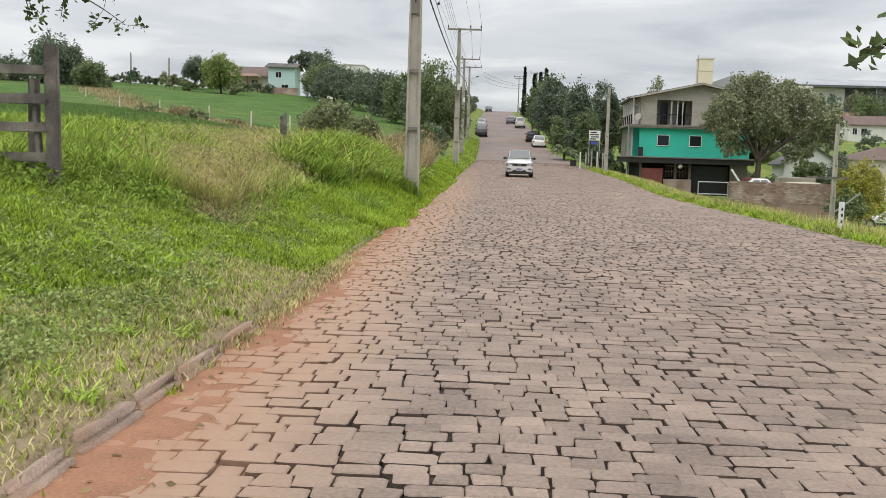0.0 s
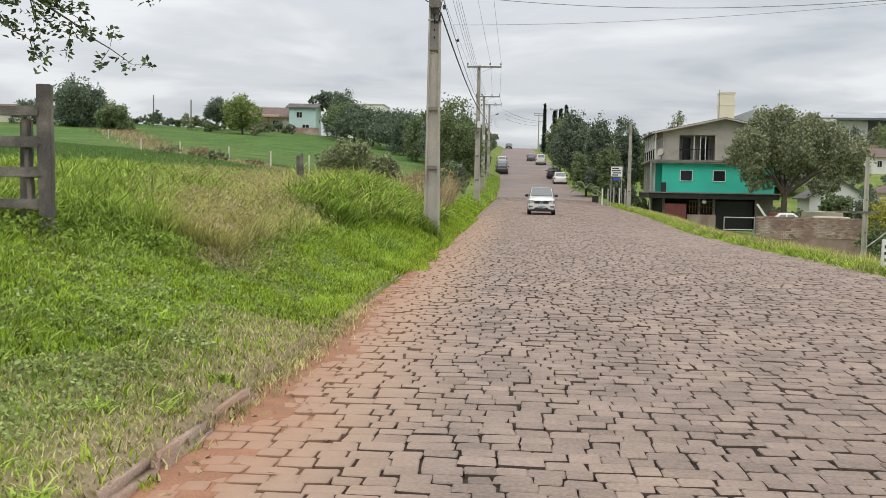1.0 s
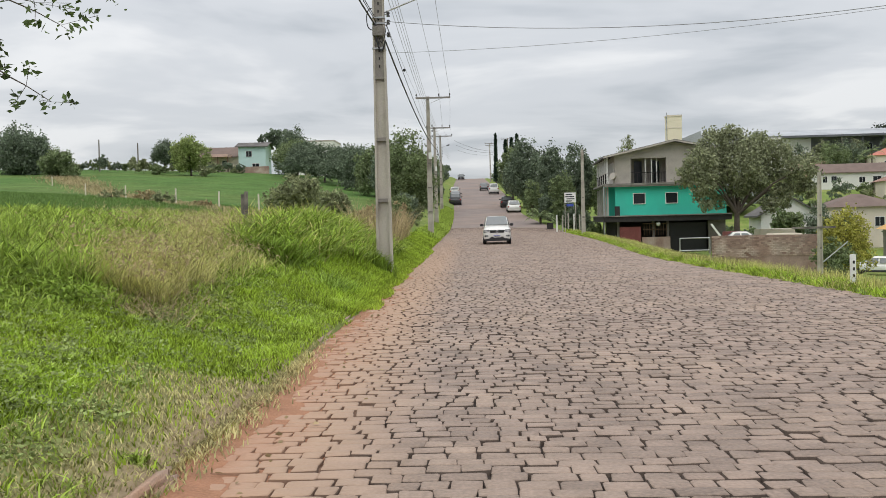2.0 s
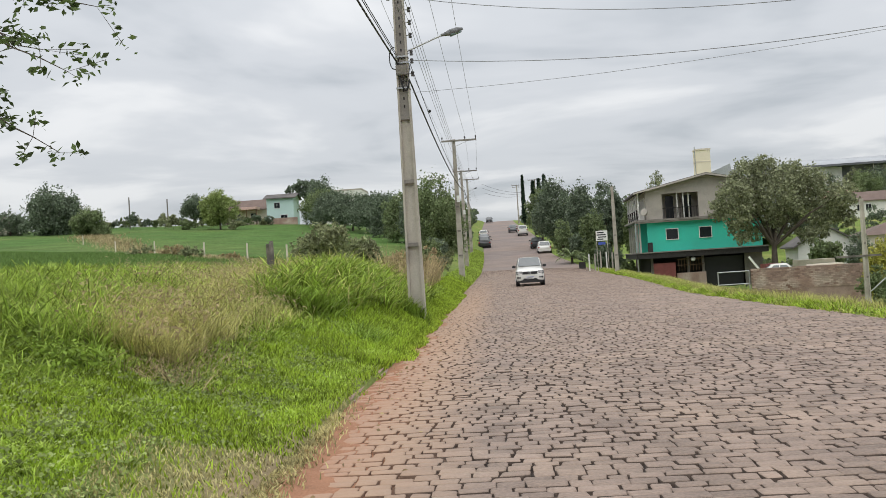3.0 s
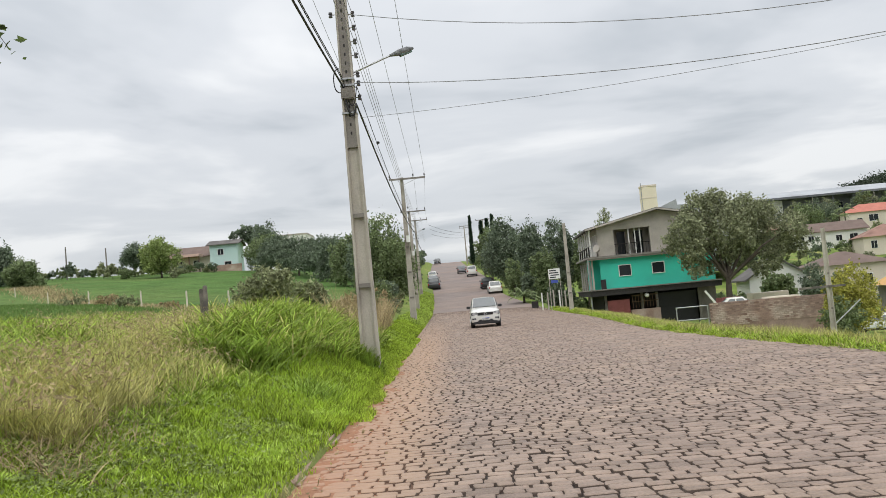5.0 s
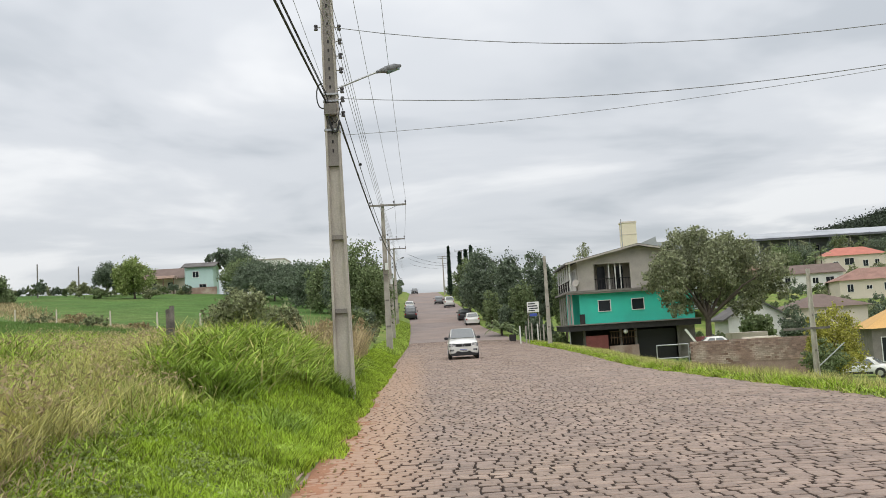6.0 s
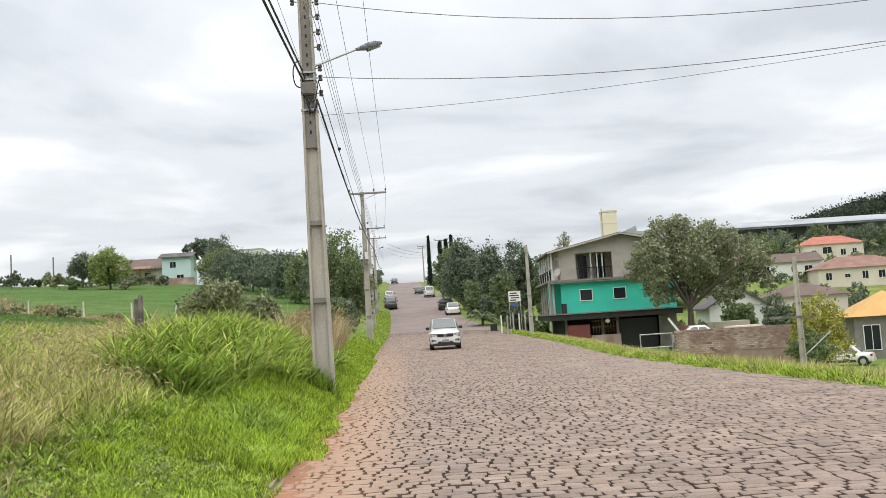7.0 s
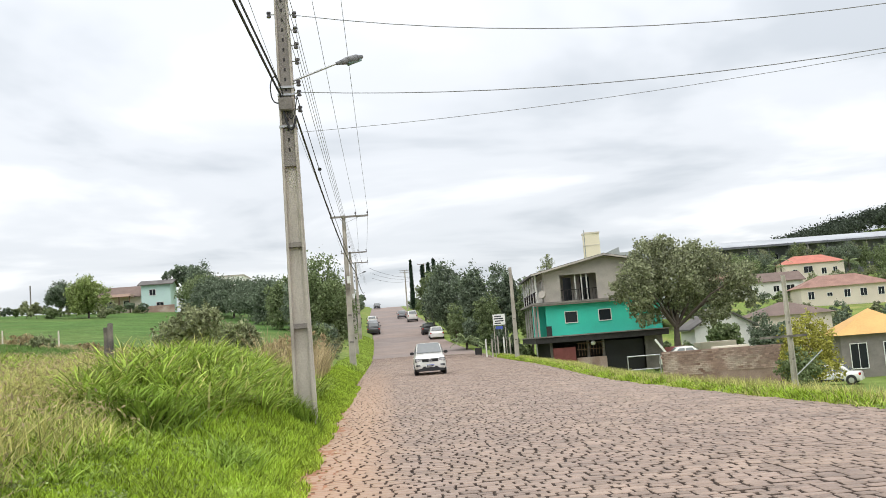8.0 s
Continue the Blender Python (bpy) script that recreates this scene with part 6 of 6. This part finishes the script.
def mound_share(x, y):
    """The rank green mound before and beside the pole."""
    return smooth01(-5.4, -4.5, x) * smooth01(19.4, 21.2, y) * (1 - smooth01(33, 42, y))


def clumped(seed, clumps, per, y0, y1, u0, u1, spread=0.13):
    """Tufts of blades that lean out from their own middles: x, y, u, tuft size, outward angle, tuft number."""
    r = np.random.default_rng(seed)
    cy_ = y0 + (y1 - y0) * r.uniform(0, 1, clumps) ** 1.25; cu_ = r.uniform(u0, u1, clumps)
    size_ = r.uniform(0.55, 1.4, clumps)
    k = np.repeat(np.arange(clumps), per)
    ang = r.uniform(0, 2 * math.pi, len(k)); rad = np.abs(r.normal(scale=spread, size=len(k))) * size_[k]
    yy = cy_[k] + np.sin(ang) * rad
    xx = left_edge(yy) - cu_[k] + np.cos(ang) * rad
    return xx, yy, left_edge(yy) - xx, size_[k], ang + r.normal(scale=0.9, size=len(k)), k, r


# green growth over the whole strip, in uneven tufts
x, y, u, size_t, ang, kk, r = clumped(21, 5200, 30, 7.5, 46, 0.7, 8.6)
keep = (u > mown_to(y) + 0.35 * patch(x, y, 0.8, 4.0)) & (straw_share(x, y) < 0.45 + 0.55 * np.random.default_rng(5).uniform(size=5200)[kk])
x, y, u, size_t, ang, kk = x[keep], y[keep], u[keep], size_t[keep], ang[keep], kk[keep]
rise_in = smooth01(0.0, 1.3, u - mown_to(y))
height = size_t * (0.13 + 0.19 * rise_in + 0.10 * np.clip(patch(x, y, 0.7, 14.0), -0.5, 1))
deep = np.random.default_rng(6).uniform(size=5200)[kk] < 0.24
blades("tall_grass", "tall tangled green grass behind the verge", rooted(x[~deep], y[~deep]), height[~deep] * 1.1, np.interp(y[~deep], (8, 14, 22), (0.013, 0.021, 0.030)), M["grass_tall"], r, 0.95, 3, 0.5, ang[~deep], 0.6)
blades("tall_grass", "deep green coarse grass among the lighter tufts", rooted(x[deep], y[deep]), height[deep], np.interp(y[deep], (8, 14, 22), (0.015, 0.023, 0.033)), M["grass_deep"], r, 0.9, 3, 0.5, ang[deep], 0.6)
# straw: thin stalks with nodding seed heads
n = 26000
y = 12.6 + 26 * r.uniform(0, 1, n) ** 1.2
mid = np.interp(y, (12, 16, 20, 24, 30, 38), (-4.0, -4.7, -5.5, -6.4, -7.8, -9.4))
x = mid + r.normal(scale=0.85, size=n) * np.interp(y, (12.6, 15, 18, 24, 30), (0.45, 0.75, 1.0, 1.45, 1.9))
keep = (left_edge(y) - x > mown_to(y) + 0.1 + 0.3 * patch(x, y, 0.9, 17.0)) & (patch(x, y, 1.1, 18.0) > r.uniform(-0.7, 0.35, n)) & (mound_share(x, y) < 0.6)
x, y = x[keep], y[keep]
roots = rooted(x, y)
stalk = 0.34 + 0.22 * np.clip(patch(x, y, 0.6, 19.0) + 0.4, 0, 1)
blades("dry_grass", "straw-coloured seeding grass in patches", roots, stalk, 0.012, M["grass_dry"], r, 0.8, 3, 0.55, None, 0.5)
pick = r.uniform(size=len(roots)) < 0.30
heads = roots[pick] + np.stack([r.normal(scale=0.12, size=pick.sum()), r.normal(scale=0.12, size=pick.sum()), stalk[pick] * r.uniform(0.7, 1.05, pick.sum())], -1)
v, f = leaf_quads(r, heads, 0.020, 0.2, 4.0)
tagged(raw("seed_heads", v, f, M["leaf_reed"]), "pale feathery seed heads of the dry grass", "grass", kind="stuff")
flat_y = r.uniform(11.8, 17, 2600); flat_x = -3.75 - 0.16 * (flat_y - 11.8) + r.normal(scale=0.30, size=2600)
blades("dry_grass", "flattened straw at the edge of the mown grass", rooted(flat_x, flat_y), 0.20, 0.012, M["leaf_reed"], r, 1.2, 3, 0.9, None, 0.7)
# the mound: arching tussocks of broad leaves with dark hollows between them
tus, way, tall = [], [], []
spots = 0
while spots < 300:
    yy, xx = r.uniform(19.8, 36), r.uniform(-5.4, -2.5)
    if float(left_edge(yy)) - xx < float(mown_to(yy)) - 0.1 or r.uniform() > float(mound_share(xx, yy)):
        continue
    spots += 1
    m_ = int(r.integers(26, 54)); g_ = r.uniform(0.7, 1.35)
    a_ = r.uniform(0, 2 * math.pi, m_); d_ = np.abs(r.normal(scale=0.10, size=m_))
    tus.append(np.stack([xx + np.cos(a_) * d_, yy + np.sin(a_) * d_], -1)); way.append(a_ + r.normal(scale=0.5, size=m_)); tall.append(np.full(m_, g_))
tus, way, tall = np.concatenate(tus), np.concatenate(way), np.concatenate(tall)
lot = r.uniform(size=len(tus))
for mix_, hue in (((lot < 0.60), "grass_tall"), ((lot >= 0.60) & (lot < 0.90), "grass_deep"), ((lot >= 0.90), "grass_dry")):
    blades("tussock_grass", "arching tussocks of long green leaves", rooted(tus[mix_, 0], tus[mix_, 1]), 0.56 * tall[mix_], 0.036, M[hue], r, 1.15, 4, 0.4, way[mix_], 0.72)
# the hollow's shadow, put in as a tuft of deep green blades
hol = np.stack([-3.9 + r.normal(scale=0.28, size=900), 20.2 + r.normal(scale=0.35, size=900)], -1)
blades("tussock_grass", "deep green tussock colouring the shadowed hollow at the mound's foot", rooted(hol[:, 0], hol[:, 1]), 0.46, 0.036, M["grass_deep"], r, 1.0, 4, 0.4, None, 0.6)
lowt = np.stack([-2.55 + r.normal(scale=0.16, size=320), 19.0 + r.normal(scale=0.45, size=320)], -1)
blades("tussock_grass", "low dark tussock in the bright verge grass", rooted(lowt[:, 0], lowt[:, 1]), 0.30, 0.02, M["grass_deep"], r, 1.0, 3, 0.5, None, 0.6)
# broad-leaved weeds crowding the gate
wd = []
for k in range(70):
    yy = 8.2 + 3.6 * r.uniform(); uu = float(mown_to(yy)) + 0.1 + 1.6 * r.uniform()
    m_ = int(r.integers(25, 60))
    c_ = np.array((float(left_edge(yy)) - uu, yy))
    wd.append(np.concatenate([c_ + r.normal(scale=0.10, size=(m_, 2)), r.uniform(0.04, 0.26, (m_, 1))], 1))
wd = np.concatenate(wd)
pw = rooted(wd[:, 0], wd[:, 1]); pw[:, 2] += wd[:, 2]
v, f = leaf_quads(r, pw, 0.030, 0.4, 2.2)
tagged(raw("weeds", v, f, M["grass_deep"]), "dull green broad-leaved weeds round the gate", "weeds", kind="stuff")
# dry strip that crosses the field
n = 8000
t = r.uniform(0, 1, n) ** 1.3
x = -9.5 - 52 * t + r.normal(scale=1.1, size=n) * (0.5 + t)
y = 48 + 92 * t + r.normal(scale=1.6, size=n) * (0.5 + t)
blades("dry_grass", "band of dry grass along the fence across the field", rooted(x, y), 0.26 + 0.16 * t, 0.035 + 0.04 * t, M["leaf_reed"], r, 0.8, 2, 0.6)
foot = np.stack([-2.42 + r.normal(scale=0.17, size=600), 25.55 + r.normal(scale=0.2, size=600)], -1)
blades("pole_foot_grass", "dark tall weeds round the foot of the pole", rooted(foot[:, 0], foot[:, 1]), 0.40, 0.024, M["grass_deep"], r, 0.7, 3, 0.4)
# dry reeds behind the pole
n = 2600
yy = r.uniform(32, 52, n); xx = -2.85 - r.uniform(0, 1.2, n) - 0.02 * (yy - 29)
keep = patch(xx, yy, 0.9, 12) > -0.05
blades("reeds", "pale dry reeds standing behind the pole", rooted(xx[keep], yy[keep]), 1.35, 0.024, M["leaf_reed"], r, 0.5, 3, 0.4)
# tall flowering grass on the crest behind the mound
n = 2600
yy = r.uniform(30, 39, n); xx = -4.6 - r.uniform(0, 3.2, n)
keep = patch(xx, yy, 0.8, 41) > 0.0
blades("crest_grass", "tall pale flowering grass on the crest", rooted(xx[keep], yy[keep]), 1.0, 0.022, M["grass_dry"], r, 0.9, 4, 0.3, None, 0.6)
n = 5200
yy = r.uniform(29, 39, n); xx = -3.6 - r.uniform(0, 4.0, n)
keep = patch(xx, yy, 0.8, 43) > -0.1
blades("crest_grass", "tall arching green grass on the crest", rooted(xx[keep], yy[keep]), 0.85, 0.034, M["grass_tall"], r, 1.0, 4, 0.35, None, 0.65)
# crop rows on the field
n = 80000
y = 15 + 60 * r.uniform(0, 1, n) ** 0.8
x = -7.6 - r.uniform(0, 1, n) * (3 + 0.50 * y)
blades("crop", "low green crop covering the field", rooted(x, y), 0.20, 0.03, M["grass_crop"], r, 0.6)
# right verge
n = 80000
y = 13 + 77 * r.uniform(0, 1, n) ** 1.1
ragged = 0.22 * patch(y, 0 * y, 0.8, 71) + 0.12 * patch(y, 0 * y, 2.6, 72)
x = right_edge(y) - 0.04 + ragged + r.uniform(0, 1, n) ** 1.2 * 2.6
thin = np.clip(0.75 + 1.1 * patch(x, y, 0.9, 31), 0.15, 1.6)
keep = thin > r.uniform(0, 0.6, n)
x, y, thin = x[keep], y[keep], thin[keep]
lot = r.uniform(size=len(x)) + 0.5 * patch(x, y, 0.5, 73)
for mix_, hue in (((lot < 0.55), "grass_lawn"), ((lot >= 0.55) & (lot < 0.85), "grass_tall"), ((lot >= 0.85), "grass_dry")):
    blades("verge_grass", "rough green grass along the road verge", rooted(x[mix_], y[mix_]), 0.13 * thin[mix_] + 0.0015 * y[mix_], 0.018 + 0.0003 * y[mix_], M[hue], r, 0.9, 2, 0.5)
n = 20000
y = r.uniform(16, 90, n); x = right_edge(y) + r.uniform(0.3, 3.0, n)
blades("dry_grass", "straw stalks mixed in the verge grass", rooted(x, y), 0.30, 0.016, M["grass_dry"], r, 0.5, 2)

# fallen leaves and pebbles in the gutter
n = 170
y = r.uniform(3, 22, n); x = left_edge(y) + np.abs(r.normal(scale=0.28, size=n)) + 0.02
v, f = leaf_quads(r, np.stack([x, y, road_z(x, y) + 0.012], -1), 0.03, 0.85)
tagged(raw("fallen_leaves", v, f, M["leaf_reed"]), "dry leaves lying in the gutter", "leaves", kind="stuff")

# red soil washed over the edge of the setts, thin enough for stones to stand out of it
sy, su = np.meshgrid(np.arange(-4, 34, 0.06), np.linspace(-0.16, 1.15, 30), indexing="ij")
sx = left_edge(sy) + su
fan = patch(sx.ravel(), sy.ravel(), 1.6, 51).reshape(sx.shape) + 0.5 * patch(sx.ravel(), sy.ravel(), 5.0, 52).reshape(sx.shape)
bare = np.exp(-((sy - 9.4) / 1.7) ** 2)
sz = road_z(sx, sy) - 0.016 + 0.020 * fan + 0.020 * (1 - smooth01(0.0, 0.55, su)) + 0.05 * bare * (1 - smooth01(0.0, 0.30, su)) - 0.03 * smooth01(0.35, 1.1, su)
ii = np.arange(sx.size).reshape(sx.shape)
sq = np.stack([ii[:-1, :-1], ii[1:, :-1], ii[1:, 1:], ii[:-1, 1:]], -1).reshape(-1, 4)
soil = raw("gutter_soil", np.stack([sx, sy, sz], -1).reshape(-1, 3), sq, M["soil"])
soil.data.polygons.foreach_set("use_smooth", [True] * len(soil.data.polygons))
tagged(soil, "loose red soil washed along the gutter", "soil", kind="stuff")
n = 5200
yy = 9.4 + r.normal(scale=1.5, size=n); uu = np.abs(r.normal(scale=0.12, size=n)) - 0.12
blades("gutter_grass", "scruffy grass creeping over the road edge where the kerb is gone", np.stack([left_edge(yy) + uu, yy, road_z(left_edge(yy) + uu, yy) + 0.03], -1), 0.06, 0.012, M["grass_worn"], r, 0.9)
n = 12000
yy = r.uniform(17.5, 46, n); uu = 0.34 * r.uniform(0, 1, n) ** 1.6 - 0.06
keep = uu < 0.10 + 0.28 * np.clip(patch(yy, yy * 0.3, 0.7, 35) + 0.5, 0, 1)
blades("gutter_grass", "bright grass creeping over the road edge", np.stack([left_edge(yy) + uu, yy, road_z(left_edge(yy) + uu, yy)], -1)[keep], 0.11, 0.016, M["grass_lawn"], r, 0.9)
n = 1400
yy = r.uniform(2.5, 24, n); uu = np.abs(r.normal(scale=0.03, size=n)) + 0.005
keep = patch(yy, uu, 1.4, 33) > 0.12
blades("gutter_grass", "small green tufts sprouting beside the kerb", np.stack([left_edge(yy) + uu, yy, road_z(left_edge(yy) + uu, yy)], -1)[keep], 0.07, 0.012, M["grass_lawn"], r, 0.9)

# ---------------------------------------------------------------- kerb stones
kerb = thing("kerb", "worn reddish concrete kerb half buried in grass", "kerb", kind="structure")
rk = np.random.default_rng(4)
yk = 2.4
while yk < 30:
    ln = rk.uniform(0.55, 1.0)
    if yk < 7.2 < yk + ln:
        ln = 7.25 - yk
    gap = 0.012
    if not 7.2 < yk < 11.6 and not (yk > 18 and rk.uniform() < 0.35):
        xk = float(left_edge(yk + ln / 2))
        bm = bmesh.new()
        sink = 0.0 if yk < 9 else 0.035
        v = box(bm, -0.14, 0.005, 0, ln - gap, -0.25, 0.08 - sink)
        for p in v:
            p.co += Vector((rk.normal(scale=0.018), rk.normal(scale=0.014), rk.normal(scale=0.017)))
        ob = part("kerb_stone", bm, M["kerb"], kerb, bevel=0.048, smooth=True)
        ob.matrix_basis = pose(xk + rk.normal(scale=0.012), yk, float(rise(yk)), rk.normal(scale=0.8), rk.normal(scale=2.0), rk.normal(scale=1.2) + (0.6 if yk > 9 else 0))
    yk += ln

# boundary wall: mortar core and single bricks on its street face
wall = thing("boundary_wall", "low weathered brick wall round the sunken yard", "wall", kind="structure")
WA, WB = Vector((15.1, 61.2)), Vector((22.0, 58.8))
run = (WB - WA); wlen = run.length; wang = math.degrees(math.atan2(run.y, run.x))
core = bpart("wall_core", wall, M["mortar"], [(0, wlen, 0.012, 0.2, -2.6, 0.10)])
core.matrix_basis = pose(WA.x, WA.y, 0, 0, 0, wang)
pier = bpart("wall_pier", wall, M["brick"], [(wlen - 0.45, wlen + 0.05, -0.08, 0.3, -2.6, 0.22)], bevel=0.02)
pier.matrix_basis = core.matrix_basis
bmesh_brick = bmesh.new(); box(bmesh_brick, -0.115, 0.115, -0.02, 0.05, -0.045, 0.045)
brick_me = mesh_of("brick", bmesh_brick, M["brick"], 0.006)
rb = np.random.default_rng(9)
base_m = pose(WA.x, WA.y, 0, 0, 0, wang)
count = 0
for row in range(13):
    for k in range(int(wlen / 0.245)):
        if count >= 300 or rb.uniform() < 0.12:
            continue
        xx = 0.13 + k * 0.245 + (0.12 if row % 2 else 0)
        if xx > wlen - 0.55:
            continue
        ob = new("brick", brick_me); ob.parent = wall
        ob.matrix_basis = base_m @ pose(xx, rb.normal(scale=0.006), 0.03 - row * 0.105, 0, rb.normal(scale=1.0), rb.normal(scale=1.2))
        count += 1

# ---------------------------------------------------------------- setts of the street
def sett_rows(y0, y1, seed, row_h=0.152):
    """Transverse rows of hewn setts between the road's edges: centre x, y, half length, half depth."""
    r = np.random.default_rng(seed)
    out = []
    yy = y0
    while yy < y1:
        d = row_h * r.uniform(0.86, 1.16)
        lo, hi = float(left_edge(yy)) + 0.01, float(right_edge(yy)) - 0.05
        xx = lo - r.uniform(0, 0.1)
        while xx < hi:
            ln = r.choice((0.145, 0.175, 0.20, 0.23, 0.275), p=(0.12, 0.22, 0.28, 0.24, 0.14)) * r.uniform(0.92, 1.08)
            out.append((xx + ln / 2, yy + d / 2, ln / 2, d / 2))
            xx += ln
        yy += d
    return np.array(out)


st = sett_rows(-8.0, STONES_TO, 6)
# rows wander a little across the street
wave = 0.12 * np.sin(st[:, 0] * 0.55 + st[:, 1] * 0.15) + 0.05 * np.sin(st[:, 0] * 1.7 + st[:, 1] * 0.33) + 0.022 * np.sin(st[:, 0] * 4.3 + st[:, 1] * 0.35)
rs = np.random.default_rng(12)
ns = len(st)
gapj = rs.uniform(0.002, 0.0062, ns) + 0.0055 * smooth01(5, 13, st[:, 1])
hx, hy = st[:, 2] - gapj - 0.006 * smooth01(9, 20, st[:, 1]), st[:, 3] - gapj * rs.uniform(0.7, 1.5, ns)
cxs, cys = st[:, 0], st[:, 1] + wave
corner = np.array(((-1, -1), (1, -1), (1, 1), (-1, 1)))
jx, jy = rs.normal(scale=0.0065, size=(ns, 4)), rs.normal(scale=0.0055, size=(ns, 4))
bx = cxs[:, None] + corner[:, 0] * hx[:, None] + jx
by = cys[:, None] + corner[:, 1] * hy[:, None] + jy
zc0 = road_z(cxs, cys)
lift = rs.normal(scale=0.0046, size=ns) * (1 - 0.62 * smooth01(7, 22, st[:, 1]))
tx, ty = rs.normal(scale=0.014, size=ns), rs.normal(scale=0.024, size=ns) * (1 - 0.4 * smooth01(8, 22, st[:, 1]))
inset = rs.uniform(0.05, 0.11, ns)


def cut_corners(px, py, pick):
    """Corners worn off: each of the four becomes two points a little way along the edges."""
    k = len(px)
    near_, long_ = pick.uniform(0.02, 0.09, (k, 4)), pick.uniform(0.03, 0.14, (k, 4))
    def mix(p):
        before, after = np.roll(p, 1, 1), np.roll(p, -1, 1)
        even = np.array((True, False, True, False))
        f0, f1 = np.where(even, long_, near_), np.where(even, near_, long_)
        return np.stack([p + (before - p) * f0, p + (after - p) * f1], 2).reshape(k, 8)
    return mix(px), mix(py)


def sett_mesh(ids, rounded):
    """Vertices (n, 3k, 3) of the chosen setts and the faces of one: top first, then the worn edge and the sides."""
    px, py = bx[ids], by[ids]
    if rounded:
        px, py = cut_corners(px, py, np.random.default_rng(31))
    k = px.shape[1]
    ox, oy, oz = cxs[ids][:, None], cys[ids][:, None], zc0[ids][:, None]
    up_, a_, b_, c_ = lift[ids][:, None], tx[ids][:, None], ty[ids][:, None], inset[ids][:, None]
    qx, qy = px + (ox - px) * c_, py + (oy - py) * c_ * 1.3
    top_ = oz + up_ + a_ * (qx - ox) + b_ * (qy - oy)
    mid_ = oz + up_ + a_ * (px - ox) + b_ * (py - oy) - 0.006
    low_ = oz - 0.06 + 0 * px
    verts = np.concatenate([np.stack([px, py, low_], -1), np.stack([px, py, mid_], -1), np.stack([qx, qy, top_], -1)], 1)
    t_ = 2 * k
    faces = [[t_, t_ + 1, t_ + 2, t_ + 3]] if k == 4 else [[t_, t_ + 1, t_ + 2, t_ + 3], [t_, t_ + 3, t_ + 4, t_ + 7], [t_ + 4, t_ + 5, t_ + 6, t_ + 7]]
    tops = len(faces)
    for base_ in (0, k):
        for i in range(k):
            j = (i + 1) % k
            faces.append([base_ + i, base_ + j, base_ + k + j, base_ + k + i])
    return verts, np.array(faces), tops


near = (cxs > -1.0) & (cxs < 1.9) & (cys > 3.4) & (cys < 6.6)
near_ids = np.nonzero(near)[0][:300]
joined = np.ones(ns, bool); joined[near_ids] = False
for ids, rounded in ((np.nonzero(joined & (cys < 17))[0], True), (np.nonzero(joined & (cys >= 17))[0], False)):
    sv, sf, tops = sett_mesh(ids, rounded)
    sett_mass = raw("setts", sv.reshape(-1, 3), (np.arange(len(ids))[:, None, None] * sv.shape[1] + sf[None]).reshape(-1, 4), M["stone"], road)
    # side faces take the darkened colour, joint dirt and gap shade together
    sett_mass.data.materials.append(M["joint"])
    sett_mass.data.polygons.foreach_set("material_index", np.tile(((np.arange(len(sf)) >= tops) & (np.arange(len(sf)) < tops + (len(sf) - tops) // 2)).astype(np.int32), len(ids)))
    sett_mass["kind"] = "stuff"
# the nearest setts one by one
sv, sf, tops = sett_mesh(near_ids, True)
for k, local in zip(near_ids, sv):
    spot = Vector((cxs[k], cys[k], zc0[k]))
    me = bpy.data.meshes.new("sett")
    me.from_pydata([tuple(p) for p in local - np.array(spot)], [], [tuple(int(i) for i in q) for q in sf])
    me.materials.append(M["stone_ob"])
    # same dark sides here, painted gap shade over joint dirt
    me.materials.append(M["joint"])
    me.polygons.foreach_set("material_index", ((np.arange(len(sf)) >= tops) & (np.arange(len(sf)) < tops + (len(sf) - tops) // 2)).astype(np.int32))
    ob = new("sett", me); ob.parent = road
    ob.matrix_basis = Matrix.Translation(spot)
